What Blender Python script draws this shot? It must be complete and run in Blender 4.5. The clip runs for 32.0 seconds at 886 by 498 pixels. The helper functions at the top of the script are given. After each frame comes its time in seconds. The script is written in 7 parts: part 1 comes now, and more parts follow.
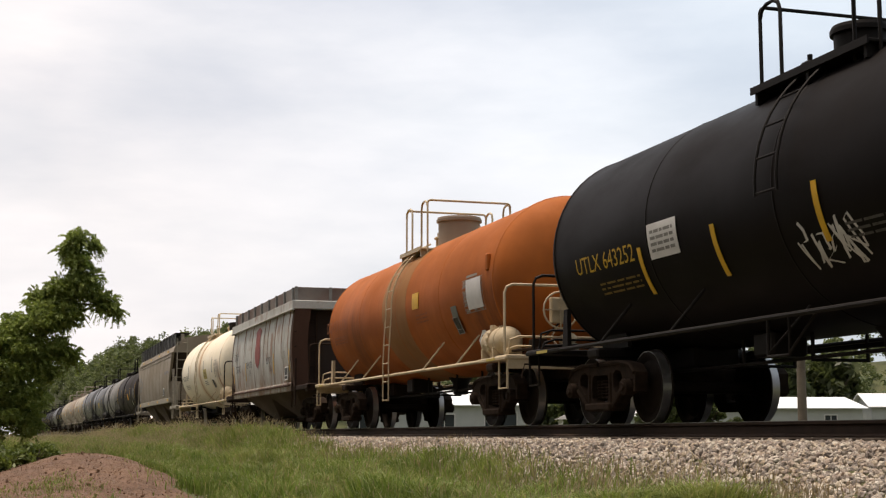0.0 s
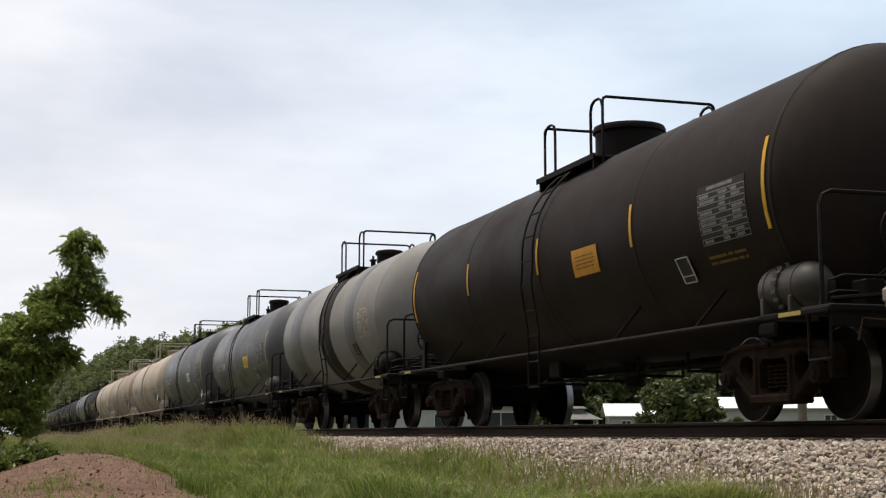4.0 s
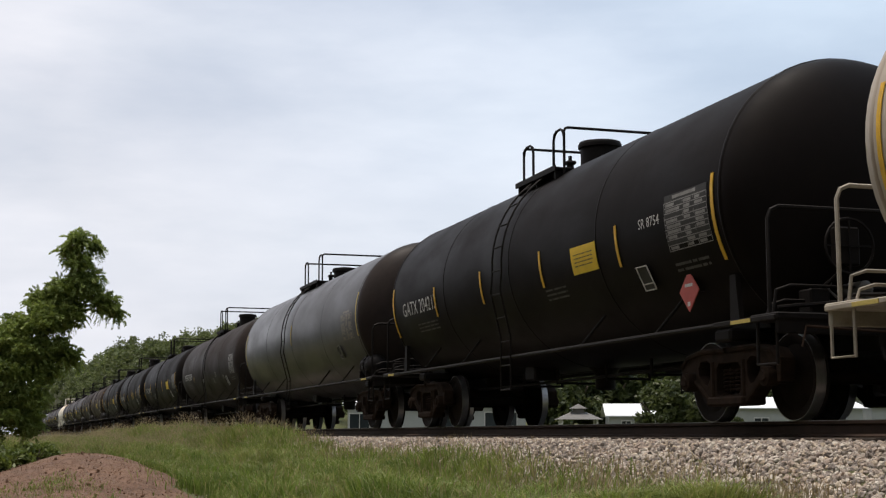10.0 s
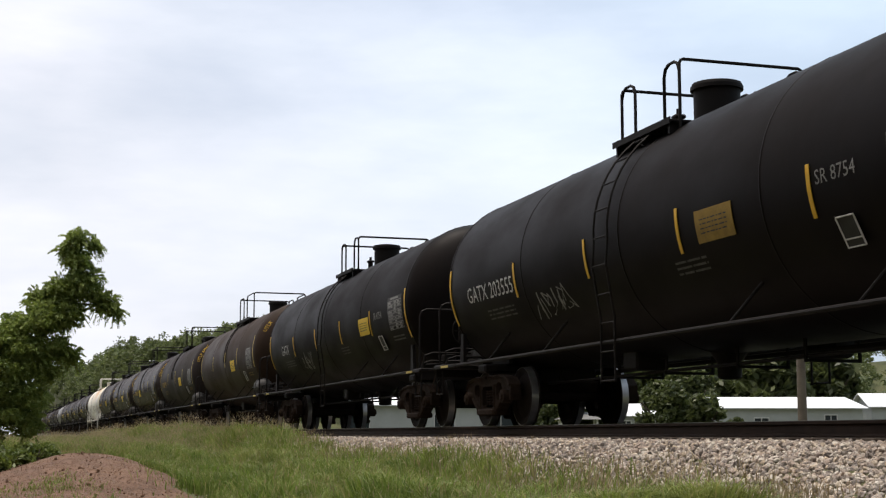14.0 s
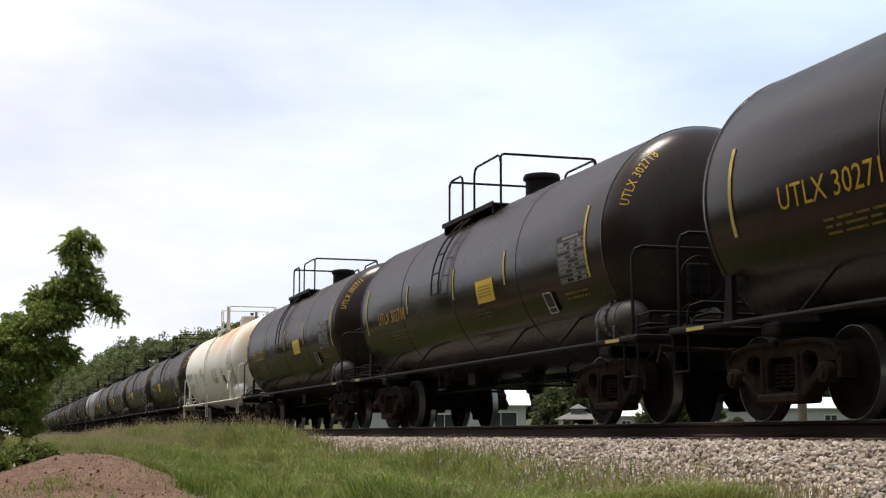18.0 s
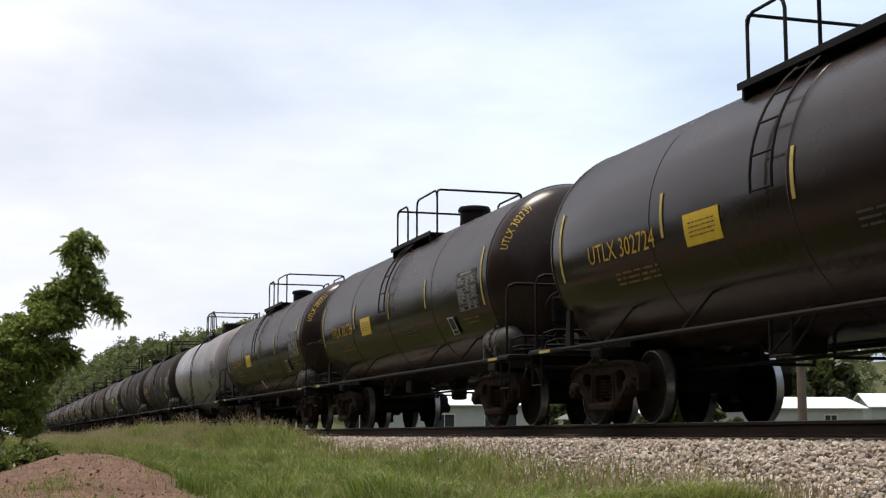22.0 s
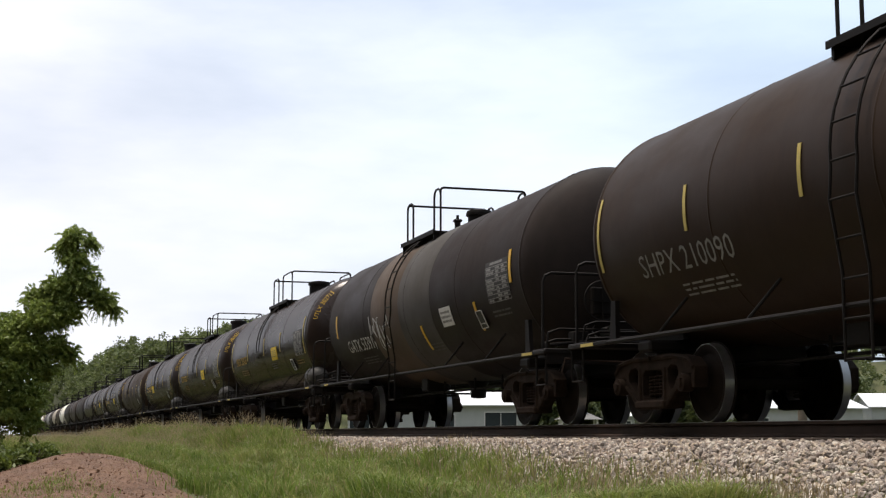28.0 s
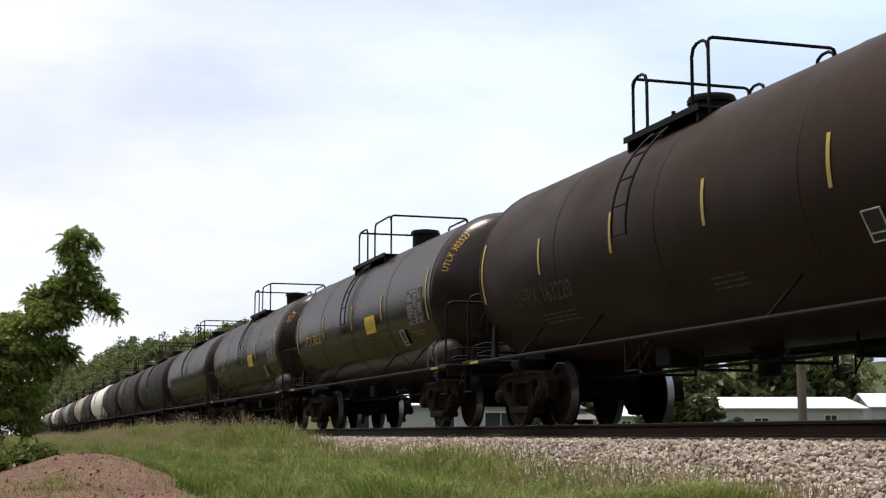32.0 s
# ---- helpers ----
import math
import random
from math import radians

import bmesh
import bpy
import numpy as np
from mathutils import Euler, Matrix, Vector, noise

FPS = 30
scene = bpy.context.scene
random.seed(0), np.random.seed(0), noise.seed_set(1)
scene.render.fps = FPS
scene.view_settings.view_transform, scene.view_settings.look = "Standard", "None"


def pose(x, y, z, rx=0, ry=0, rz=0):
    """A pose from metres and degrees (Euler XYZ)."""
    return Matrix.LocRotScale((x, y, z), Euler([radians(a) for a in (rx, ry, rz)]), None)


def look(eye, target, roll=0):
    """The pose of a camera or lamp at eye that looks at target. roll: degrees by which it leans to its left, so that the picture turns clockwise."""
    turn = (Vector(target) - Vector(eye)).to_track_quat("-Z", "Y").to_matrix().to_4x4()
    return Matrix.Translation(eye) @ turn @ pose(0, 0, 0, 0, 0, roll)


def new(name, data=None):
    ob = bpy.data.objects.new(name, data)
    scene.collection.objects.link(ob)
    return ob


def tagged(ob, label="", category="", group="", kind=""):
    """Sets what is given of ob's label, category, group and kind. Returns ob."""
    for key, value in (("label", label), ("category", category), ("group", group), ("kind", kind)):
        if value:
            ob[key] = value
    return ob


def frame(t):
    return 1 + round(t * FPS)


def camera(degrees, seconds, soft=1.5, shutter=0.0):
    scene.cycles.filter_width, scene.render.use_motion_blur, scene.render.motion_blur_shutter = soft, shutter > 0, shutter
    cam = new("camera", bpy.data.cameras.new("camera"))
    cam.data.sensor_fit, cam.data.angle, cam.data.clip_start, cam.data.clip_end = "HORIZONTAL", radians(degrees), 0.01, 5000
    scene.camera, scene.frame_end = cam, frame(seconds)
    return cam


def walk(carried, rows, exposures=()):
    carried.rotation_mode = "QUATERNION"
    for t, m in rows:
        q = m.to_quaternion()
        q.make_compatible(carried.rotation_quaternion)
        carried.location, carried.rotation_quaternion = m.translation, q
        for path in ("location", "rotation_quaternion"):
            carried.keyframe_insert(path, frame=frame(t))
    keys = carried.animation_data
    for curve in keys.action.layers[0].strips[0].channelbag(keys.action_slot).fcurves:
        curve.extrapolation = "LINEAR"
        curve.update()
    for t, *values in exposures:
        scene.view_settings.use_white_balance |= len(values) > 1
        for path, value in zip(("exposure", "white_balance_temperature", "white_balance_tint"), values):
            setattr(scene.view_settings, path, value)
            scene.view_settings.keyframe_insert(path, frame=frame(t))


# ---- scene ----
from itertools import combinations

from mathutils.geometry import tessellate_polygon

# The camera stands on a tripod in the grass beside the track; rail top is z = 1.0.
# The track runs along x at y = TRACK, and the train comes from -x and leaves to +x.
cam = camera(34.83, 32.0, soft=1.25)
STAND = pose(0, 0, 0.86, 97.475, 0, 72.83)
# the picture starts a little warmer and settles as the dark cars come
walk(cam, [(0.0, STAND), (32.0, STAND)], [(0.0, 0.18, 7150, 16), (1.0, 0.0, 7150, 16), (2.0, -0.18, 7120, 15), (2.6, 0.02, 6850, 13), (3.3, 0.11, 6650, 13), (6.0, 0.10, 6650, 13), (7.0, -0.02, 6650, 13), (8.2, -0.02, 6650, 13), (10.2, 0.0, 6500, 14), (11.2, 0.09, 6500, 14), (12.0, 0.13, 6500, 14), (14.5, 0.20, 6500, 14), (16.5, 0.28, 6500, 14), (19.0, 0.24, 6500, 14), (20.0, 0.10, 6500, 14), (21.0, 0.23, 6500, 14), (22.5, 0.23, 6500, 14), (25.5, 0.25, 6500, 14), (32.0, 0.28, 6450, 14)])

TRACK = 8.65
RAIL = 1.0
SPEED = 17.8

# ---- sky and sun ----
SUN_WAY = Vector((-0.120, -0.150, 0.981))
# the thin veil is brightest low on the same side as the sun
VEIL_WAY = Vector((-0.500, -0.120, 0.858))
world = bpy.data.worlds.new("sky")
scene.world = world
world.use_nodes = True
wn, wl = world.node_tree.nodes, world.node_tree.links
wn.clear()
w_out = wn.new("ShaderNodeOutputWorld")
w_bg = wn.new("ShaderNodeBackground")
w_sky = wn.new("ShaderNodeTexSky")
w_sky.sky_type, w_sky.sun_disc = "NISHITA", False
w_sky.sun_elevation, w_sky.sun_rotation = radians(79), radians(-141.3)
w_sky.air_density, w_sky.dust_density = 1.0, 2.5
w_co = wn.new("ShaderNodeTexCoord")
w_map = wn.new("ShaderNodeMapping")
w_map.inputs["Scale"].default_value = (1.0, 1.0, 3.4)
w_n1 = wn.new("ShaderNodeTexNoise")
w_n1.inputs["Scale"].default_value, w_n1.inputs["Detail"].default_value = 2.6, 7.0
w_n1.inputs["Roughness"].default_value = 0.52
w_ramp = wn.new("ShaderNodeValToRGB")
w_ramp.color_ramp.elements[0].position, w_ramp.color_ramp.elements[1].position = 0.30, 0.62
w_ramp.color_ramp.elements[0].color = (0.62, 0.62, 0.62, 1)
w_ramp.color_ramp.elements[1].color = (1, 1, 1, 1)
w_n2 = wn.new("ShaderNodeTexNoise")
w_n2.inputs["Scale"].default_value, w_n2.inputs["Detail"].default_value = 4.4, 9.0
w_shape = wn.new("ShaderNodeMapRange")
w_shape.inputs["From Min"].default_value, w_shape.inputs["From Max"].default_value = 0.36, 0.60
w_cloud = wn.new("ShaderNodeMix")
w_cloud.data_type = "RGBA"
w_cloud.inputs["A"].default_value = (7.6, 8.05, 8.6, 1)
w_cloud.inputs["B"].default_value = (9.0, 9.25, 9.6, 1)
w_mix = wn.new("ShaderNodeMix")
w_mix.data_type = "RGBA"
wl.new(w_co.outputs["Generated"], w_map.inputs["Vector"])
wl.new(w_map.outputs["Vector"], w_n1.inputs["Vector"])
wl.new(w_map.outputs["Vector"], w_n2.inputs["Vector"])
wl.new(w_n1.outputs["Fac"], w_ramp.inputs["Fac"])
wl.new(w_n2.outputs["Fac"], w_shape.inputs["Value"])
wl.new(w_shape.outputs["Result"], w_cloud.inputs["Factor"])
wl.new(w_ramp.outputs["Color"], w_mix.inputs["Factor"])
wl.new(w_sky.outputs["Color"], w_mix.inputs["A"])
wl.new(w_cloud.outputs["Result"], w_mix.inputs["B"])
w_dot = wn.new("ShaderNodeVectorMath")
w_dot.operation = "DOT_PRODUCT"
w_dot.inputs[1].default_value = VEIL_WAY
w_gain = wn.new("ShaderNodeMapRange")
w_gain.inputs["From Min"].default_value, w_gain.inputs["From Max"].default_value = -0.45, 0.60
w_gain.inputs["To Min"].default_value, w_gain.inputs["To Max"].default_value = 0.18, 1.03
w_mul = wn.new("ShaderNodeVectorMath")
w_mul.operation = "SCALE"
wl.new(w_co.outputs["Generated"], w_dot.inputs[0])
wl.new(w_dot.outputs["Value"], w_gain.inputs["Value"])
# away from the sun the veil is thinner and lets the blue through
w_away = wn.new("ShaderNodeVectorMath")
w_away.operation = "DOT_PRODUCT"
w_away.inputs[1].default_value = (-0.10, 0.88, 0.46)
w_thin = wn.new("ShaderNodeMapRange")
w_thin.inputs["From Min"].default_value, w_thin.inputs["From Max"].default_value = 0.22, 0.78
w_blue = wn.new("ShaderNodeMix")
w_blue.data_type, w_blue.blend_type = "RGBA", "MULTIPLY"
w_blue.inputs["B"].default_value = (0.80, 0.955, 1.07, 1)
wl.new(w_co.outputs["Generated"], w_away.inputs[0])
wl.new(w_away.outputs["Value"], w_thin.inputs["Value"])
wl.new(w_thin.outputs["Result"], w_blue.inputs["Factor"])
wl.new(w_mix.outputs["Result"], w_blue.inputs["A"])
wl.new(w_blue.outputs["Result"], w_mul.inputs[0])
wl.new(w_gain.outputs["Result"], w_mul.inputs["Scale"])
wl.new(w_mul.outputs["Vector"], w_bg.inputs["Color"])
wl.new(w_bg.outputs["Background"], w_out.inputs["Surface"])
w_bg.inputs["Strength"].default_value = 0.10

sun = new("sun", bpy.data.lights.new("sun", "SUN"))
sun.data.energy, sun.data.angle, sun.data.color = 3.3, radians(17), (1.0, 0.92, 0.80)
sun.matrix_basis = look(SUN_WAY * 80, (0, 0, 0))


# ---- materials ----
def mat(name, build):
    m = bpy.data.materials.new(name)
    m.use_nodes = True
    nt = m.node_tree
    build(nt, nt.nodes["Principled BSDF"])
    return m


def node(nt, kind, **inputs):
    n = nt.nodes.new(kind)
    for k, v in inputs.items():
        n.inputs[k.replace("_", " ")].default_value = v
    return n


def coords(nt, scale=(1, 1, 1)):
    """Object coordinates in metres, stretched by scale."""
    c = nt.nodes.new("ShaderNodeTexCoord")
    mp = node(nt, "ShaderNodeMapping", Scale=scale)
    nt.links.new(c.outputs["Object"], mp.inputs["Vector"])
    return mp.outputs["Vector"]


def noise_fac(nt, vec, scale, detail=4.0, lo=0.35, hi=0.65, rough=0.55):
    n = node(nt, "ShaderNodeTexNoise", Scale=scale, Detail=detail, Roughness=rough)
    nt.links.new(vec, n.inputs["Vector"])
    r = node(nt, "ShaderNodeMapRange", From_Min=lo, From_Max=hi)
    nt.links.new(n.outputs["Fac"], r.inputs["Value"])
    return r.outputs["Result"]


def blend(nt, fac, a, b, amount=1.0):
    m = nt.nodes.new("ShaderNodeMix")
    m.data_type = "RGBA"
    if amount != 1.0:
        k = nt.nodes.new("ShaderNodeMath")
        k.operation = "MULTIPLY"
        k.inputs[1].default_value = amount
        nt.links.new(fac, k.inputs[0])
        fac = k.outputs[0]
    nt.links.new(fac, m.inputs["Factor"])
    for slot, v in (("A", a), ("B", b)):
        if isinstance(v, tuple):
            m.inputs[slot].default_value = (*v, 1) if len(v) == 3 else v
        else:
            nt.links.new(v, m.inputs[slot])
    return m.outputs["Result"]


def bump(nt, bsdf, fac, strength=0.2, dist=0.01):
    b = node(nt, "ShaderNodeBump", Strength=strength, Distance=dist)
    nt.links.new(fac, b.inputs["Height"])
    nt.links.new(b.outputs["Normal"], bsdf.inputs["Normal"])


def plain(name, col, rough=0.6, metal=0.0, vary=0.25, scale=3.0, grain=0.1, spec=0.3):
    """A worn surface of one colour with two scales of variation."""
    def build(nt, p):
        v = coords(nt)
        big = noise_fac(nt, v, scale)
        fine = noise_fac(nt, v, scale * 14)
        dark = tuple(c * (1 - vary) for c in col)
        c = blend(nt, big, col, dark)
        c = blend(nt, fine, c, tuple(min(1, x * 1.18) for x in col), 0.35)
        nt.links.new(c, p.inputs["Base Color"])
        p.inputs["Roughness"].default_value, p.inputs["Metallic"].default_value = rough, metal
        p.inputs["Specular IOR Level"].default_value = spec
        if grain:
            bump(nt, p, fine, grain, 0.004)
    return mat(name, build)


def paint(name, col, rust=(0.12, 0.055, 0.03), rough=0.42, streak=0.35, patch=0.25, coat=0.0, worn=0.25, spec=0.5):
    """Tank paint: streaks that run down from the top, patches of dust, worn gloss."""
    def build(nt, p):
        run = noise_fac(nt, coords(nt, (1, 0.12, 0.12)), 2.6, 6, 0.42, 0.72)
        fine = noise_fac(nt, coords(nt, (1, 0.08, 0.08)), 9.0, 5, 0.45, 0.75)
        big = noise_fac(nt, coords(nt, (0.5, 1, 1)), 0.7, 5, 0.38, 0.66)
        grain = noise_fac(nt, coords(nt), 60.0, 3)
        c = blend(nt, run, col, tuple(0.5 * a + 0.5 * b for a, b in zip(col, rust)), streak)
        c = blend(nt, big, c, rust, patch)
        c = blend(nt, fine, c, tuple(min(1, a * 0.7) for a in col), streak * 0.8)
        mottle = noise_fac(nt, coords(nt, (1, 0.6, 0.6)), 5.5, 8, 0.40, 0.66, 0.7)
        c = blend(nt, mottle, c, tuple(0.72 * a for a in col), 0.45)
        nt.links.new(c, p.inputs["Base Color"])
        r = node(nt, "ShaderNodeMapRange", To_Min=rough, To_Max=min(1, rough + worn))
        nt.links.new(big, r.inputs["Value"])
        nt.links.new(r.outputs["Result"], p.inputs["Roughness"])
        if coat:
            # gloss under dust: the sheen grows towards grazing only up to the given share
            p.inputs["Specular IOR Level"].default_value = 0.0
            gl = nt.nodes.new("ShaderNodeBsdfGlossy")
            nt.links.new(r.outputs["Result"], gl.inputs["Roughness"])
            fres = node(nt, "ShaderNodeFresnel", IOR=1.38)
            cap = nt.nodes.new("ShaderNodeMath")
            cap.operation = "MINIMUM"
            cap.inputs[1].default_value = coat
            nt.links.new(fres.outputs[0], cap.inputs[0])
            mx = nt.nodes.new("ShaderNodeMixShader")
            nt.links.new(cap.outputs[0], mx.inputs[0])
            nt.links.new(p.outputs[0], mx.inputs[1])
            nt.links.new(gl.outputs[0], mx.inputs[2])
            nt.links.new(mx.outputs[0], nt.nodes["Material Output"].inputs["Surface"])
        p.inputs["IOR"].default_value = 1 + 0.8 * spec
        bump(nt, p, grain, 0.06, 0.003)
    return mat(name, build)


M = {}
M["steel_black"] = plain("black_underframe_steel", (0.0100, 0.0075, 0.0062), 0.65, 0.0, 0.3, 4, 0.1, 0.16)
M["steel_brown"] = plain("rusty_brown_steel", (0.030, 0.0175, 0.0115), 0.8, 0.0, 0.4, 5, 0.1, 0.1)
M["cream_steel"] = plain("cream_painted_steel", (0.55, 0.44, 0.29), 0.6, 0.0, 0.3, 5)
M["grey_steel"] = plain("grey_painted_steel", (0.22, 0.22, 0.21), 0.6, 0.0, 0.3, 5)
M["tan_steel"] = plain("tan_painted_steel", (0.34, 0.30, 0.24), 0.6, 0.0, 0.3, 5)
M["white_steel"] = plain("white_painted_steel", (0.62, 0.60, 0.54), 0.55, 0.0, 0.25, 5)
M["wheel"] = plain("brown_wheel_steel", (0.0165, 0.0115, 0.0085), 0.75, 0.0, 0.4, 6, 0.1, 0.08)
M["tread"] = plain("bright_worn_wheel_tread", (0.45, 0.44, 0.43), 0.3, 0.9, 0.2, 8)
M["frame"] = plain("cast_truck_steel", (0.0310, 0.0205, 0.0145), 0.85, 0.0, 0.5, 7, 0.2, 0.06)
M["railside"] = plain("rusty_rail_steel", (0.042, 0.024, 0.015), 0.8, 0.2, 0.4, 6)
M["railtop"] = plain("polished_rail_head", (0.35, 0.34, 0.33), 0.35, 0.9, 0.15, 4)
M["tie"] = plain("weathered_timber_tie", (0.085, 0.065, 0.05), 0.9, 0.0, 0.5, 3)
M["yellow"] = plain("yellow_reflective_tape", (0.72, 0.42, 0.03), 0.5, 0.0, 0.25, 6)
M["pale_yellow"] = plain("dusty_yellow_tape", (0.55, 0.43, 0.12), 0.6, 0.0, 0.3, 6)
M["yellow_sign"] = plain("yellow_sign_paint", (0.80, 0.55, 0.03), 0.5, 0.0, 0.15, 6)
M["orange_sign"] = plain("orange_sign_paint", (0.75, 0.36, 0.03), 0.5, 0.0, 0.2, 6)
M["ink_yellow"] = plain("yellow_lettering_paint", (0.62, 0.38, 0.02), 0.5, 0.0, 0.35, 9)
M["ink_dim"] = plain("dull_yellow_lettering_paint", (0.20, 0.125, 0.02), 0.6, 0.0, 0.4, 9)
M["ink_white"] = plain("white_lettering_paint", (0.62, 0.61, 0.58), 0.5, 0.0, 0.3, 9)
M["ink_grey"] = plain("faded_white_lettering_paint", (0.26, 0.25, 0.23), 0.6, 0.0, 0.4, 9)
M["ink_black"] = plain("black_lettering_paint", (0.03, 0.03, 0.03), 0.5, 0.0, 0.3, 9)
M["ink_faint"] = plain("faded_dark_lettering", (0.29, 0.26, 0.215), 0.6, 0.0, 0.4, 9)
M["ink_red"] = plain("red_emblem_paint", (0.29, 0.058, 0.046), 0.6, 0.0, 0.4, 5)
M["ink_blue"] = plain("faded_blue_lettering_paint", (0.13, 0.15, 0.19), 0.6, 0.0, 0.3, 9)
M["ink_rust"] = plain("faint_brown_lettering", (0.31, 0.086, 0.020), 0.6, 0.0, 0.4, 9)
M["placard_white"] = plain("white_placard", (0.70, 0.69, 0.66), 0.5, 0.0, 0.15, 6)
M["placard_red"] = plain("red_placard", (0.50, 0.09, 0.07), 0.5, 0.0, 0.2, 6)
M["black_gloss"] = paint("glossy_black_tank_paint", (0.0260, 0.0178, 0.0150), (0.046, 0.0310, 0.0240), 0.15, 0.3, 0.4, 0.19, 0.18, 0.42)
M["black_worn"] = paint("worn_black_tank_paint", (0.0064, 0.0046, 0.0041), (0.0125, 0.0088, 0.0074), 0.46, 0.3, 0.3, 0.0, 0.2, 0.2)
M["black_dusty"] = paint("dusty_black_tank_paint", (0.0235, 0.0180, 0.0160), (0.044, 0.0320, 0.0265), 0.50, 0.45, 0.4, 0.0, 0.25, 0.24)
M["brown"] = paint("brown_tank_paint", (0.028, 0.0160, 0.0095), (0.046, 0.027, 0.0155), 0.48, 0.4, 0.4, 0.0, 0.25, 0.28)
M["orange"] = paint("rust_orange_tank_paint", (0.47, 0.128, 0.022), (0.19, 0.060, 0.018), 0.58, 0.6, 0.62, 0.0, 0.25, 0.3)
M["cream"] = paint("cream_tank_paint", (0.90, 0.825, 0.66), (0.54, 0.35, 0.17), 0.5, 0.18, 0.12)
M["tan"] = paint("tan_dusty_tank_paint", (0.39, 0.325, 0.26), (0.19, 0.125, 0.085), 0.52, 0.4, 0.4, 0.0, 0.25, 0.45)
M["cream_tan"] = paint("dusty_cream_tank_paint", (0.47, 0.410, 0.335), (0.26, 0.185, 0.13), 0.5, 0.4, 0.35, 0.0, 0.25, 0.45)
M["white"] = paint("white_stained_tank_paint", (0.86, 0.83, 0.74), (0.55, 0.38, 0.19), 0.5, 0.22, 0.16)
M["grey"] = paint("grey_tank_paint", (0.205, 0.195, 0.195), (0.12, 0.105, 0.095), 0.3, 0.35, 0.3, 0.0, 0.2, 0.5)
M["blue_grey"] = paint("blue_grey_tank_paint", (0.118, 0.122, 0.132), (0.075, 0.069, 0.063), 0.36, 0.35, 0.3)
M["light_grey"] = paint("light_grey_tank_paint", (0.30, 0.295, 0.285), (0.15, 0.125, 0.10), 0.5, 0.35, 0.35, 0.0, 0.25, 0.4)
M["band_green"] = paint("grey_green_patch_paint", (0.20, 0.22, 0.19), (0.14, 0.12, 0.09), 0.5, 0.4, 0.3)
M["hopper_tan"] = paint("tan_grey_hopper_paint", (0.285, 0.240, 0.182), (0.17, 0.122, 0.08), 0.6, 0.35, 0.3)
M["rust_end"] = paint("rusted_hopper_end", (0.085, 0.040, 0.024), (0.045, 0.028, 0.020), 0.75, 0.4, 0.4)
M["dust_belt"] = paint("dusty_orange_belt_paint", (0.34, 0.165, 0.062), (0.22, 0.095, 0.038), 0.6, 0.5, 0.5, 0.0, 0.25, 0.3)
M["ink_pale"] = plain("thin_grey_lettering", (0.50, 0.455, 0.365), 0.6, 0.0, 0.4, 9)
M["ink_trace"] = plain("nearly_worn_off_lettering", (0.085, 0.080, 0.072), 0.6, 0.0, 0.5, 9)
M["rust_tape"] = plain("rust_brown_tape", (0.27, 0.13, 0.045), 0.6, 0.0, 0.35, 6)
M["rust_panel"] = paint("rusty_grey_panel", (0.22, 0.20, 0.18), (0.12, 0.042, 0.028), 0.7, 0.8, 0.85)
# near-black brown: the shade of the hopper end recesses is put into the colour
M["recess_shade"] = paint("shaded_hopper_recess", (0.030, 0.019, 0.014), (0.018, 0.012, 0.009), 0.8, 0.4, 0.4)


def hopper_skin(nt, p):
    """Chalky paint with grime, thin rust runs and blotches of rust."""
    big = noise_fac(nt, coords(nt), 0.9, 5, 0.40, 0.70)
    run = noise_fac(nt, coords(nt, (1, 0.07, 0.07)), 3.4, 6, 0.57, 0.72)
    blot = noise_fac(nt, coords(nt, (1, 1, 0.7)), 1.7, 7, 0.535, 0.66, 0.68)
    fine = noise_fac(nt, coords(nt), 30, 4)
    c = blend(nt, big, (0.55, 0.56, 0.53), (0.41, 0.41, 0.375))
    c = blend(nt, run, c, (0.17, 0.085, 0.045), 0.75)
    c = blend(nt, blot, c, (0.23, 0.095, 0.030), 0.85)
    # rust that has crept up from the sill
    sep = nt.nodes.new("ShaderNodeSeparateXYZ")
    nt.links.new(coords(nt), sep.inputs[0])
    low = node(nt, "ShaderNodeMapRange", From_Min=1.95, From_Max=1.15)
    nt.links.new(sep.outputs["Z"], low.inputs["Value"])
    creep = nt.nodes.new("ShaderNodeMath")
    creep.operation = "MULTIPLY"
    nt.links.new(low.outputs["Result"], creep.inputs[0])
    nt.links.new(noise_fac(nt, coords(nt, (1, 1, 0.4)), 2.4, 7, 0.36, 0.60, 0.66), creep.inputs[1])
    c = blend(nt, creep.outputs[0], c, (0.26, 0.125, 0.050), 0.85)
    c = blend(nt, fine, c, (0.25, 0.24, 0.21), 0.25)
    nt.links.new(c, p.inputs["Base Color"])
    p.inputs["Roughness"].default_value = 0.68
    bump(nt, p, fine, 0.15, 0.004)


M["hopper_white"] = mat("chalky_grey_hopper_paint", hopper_skin)


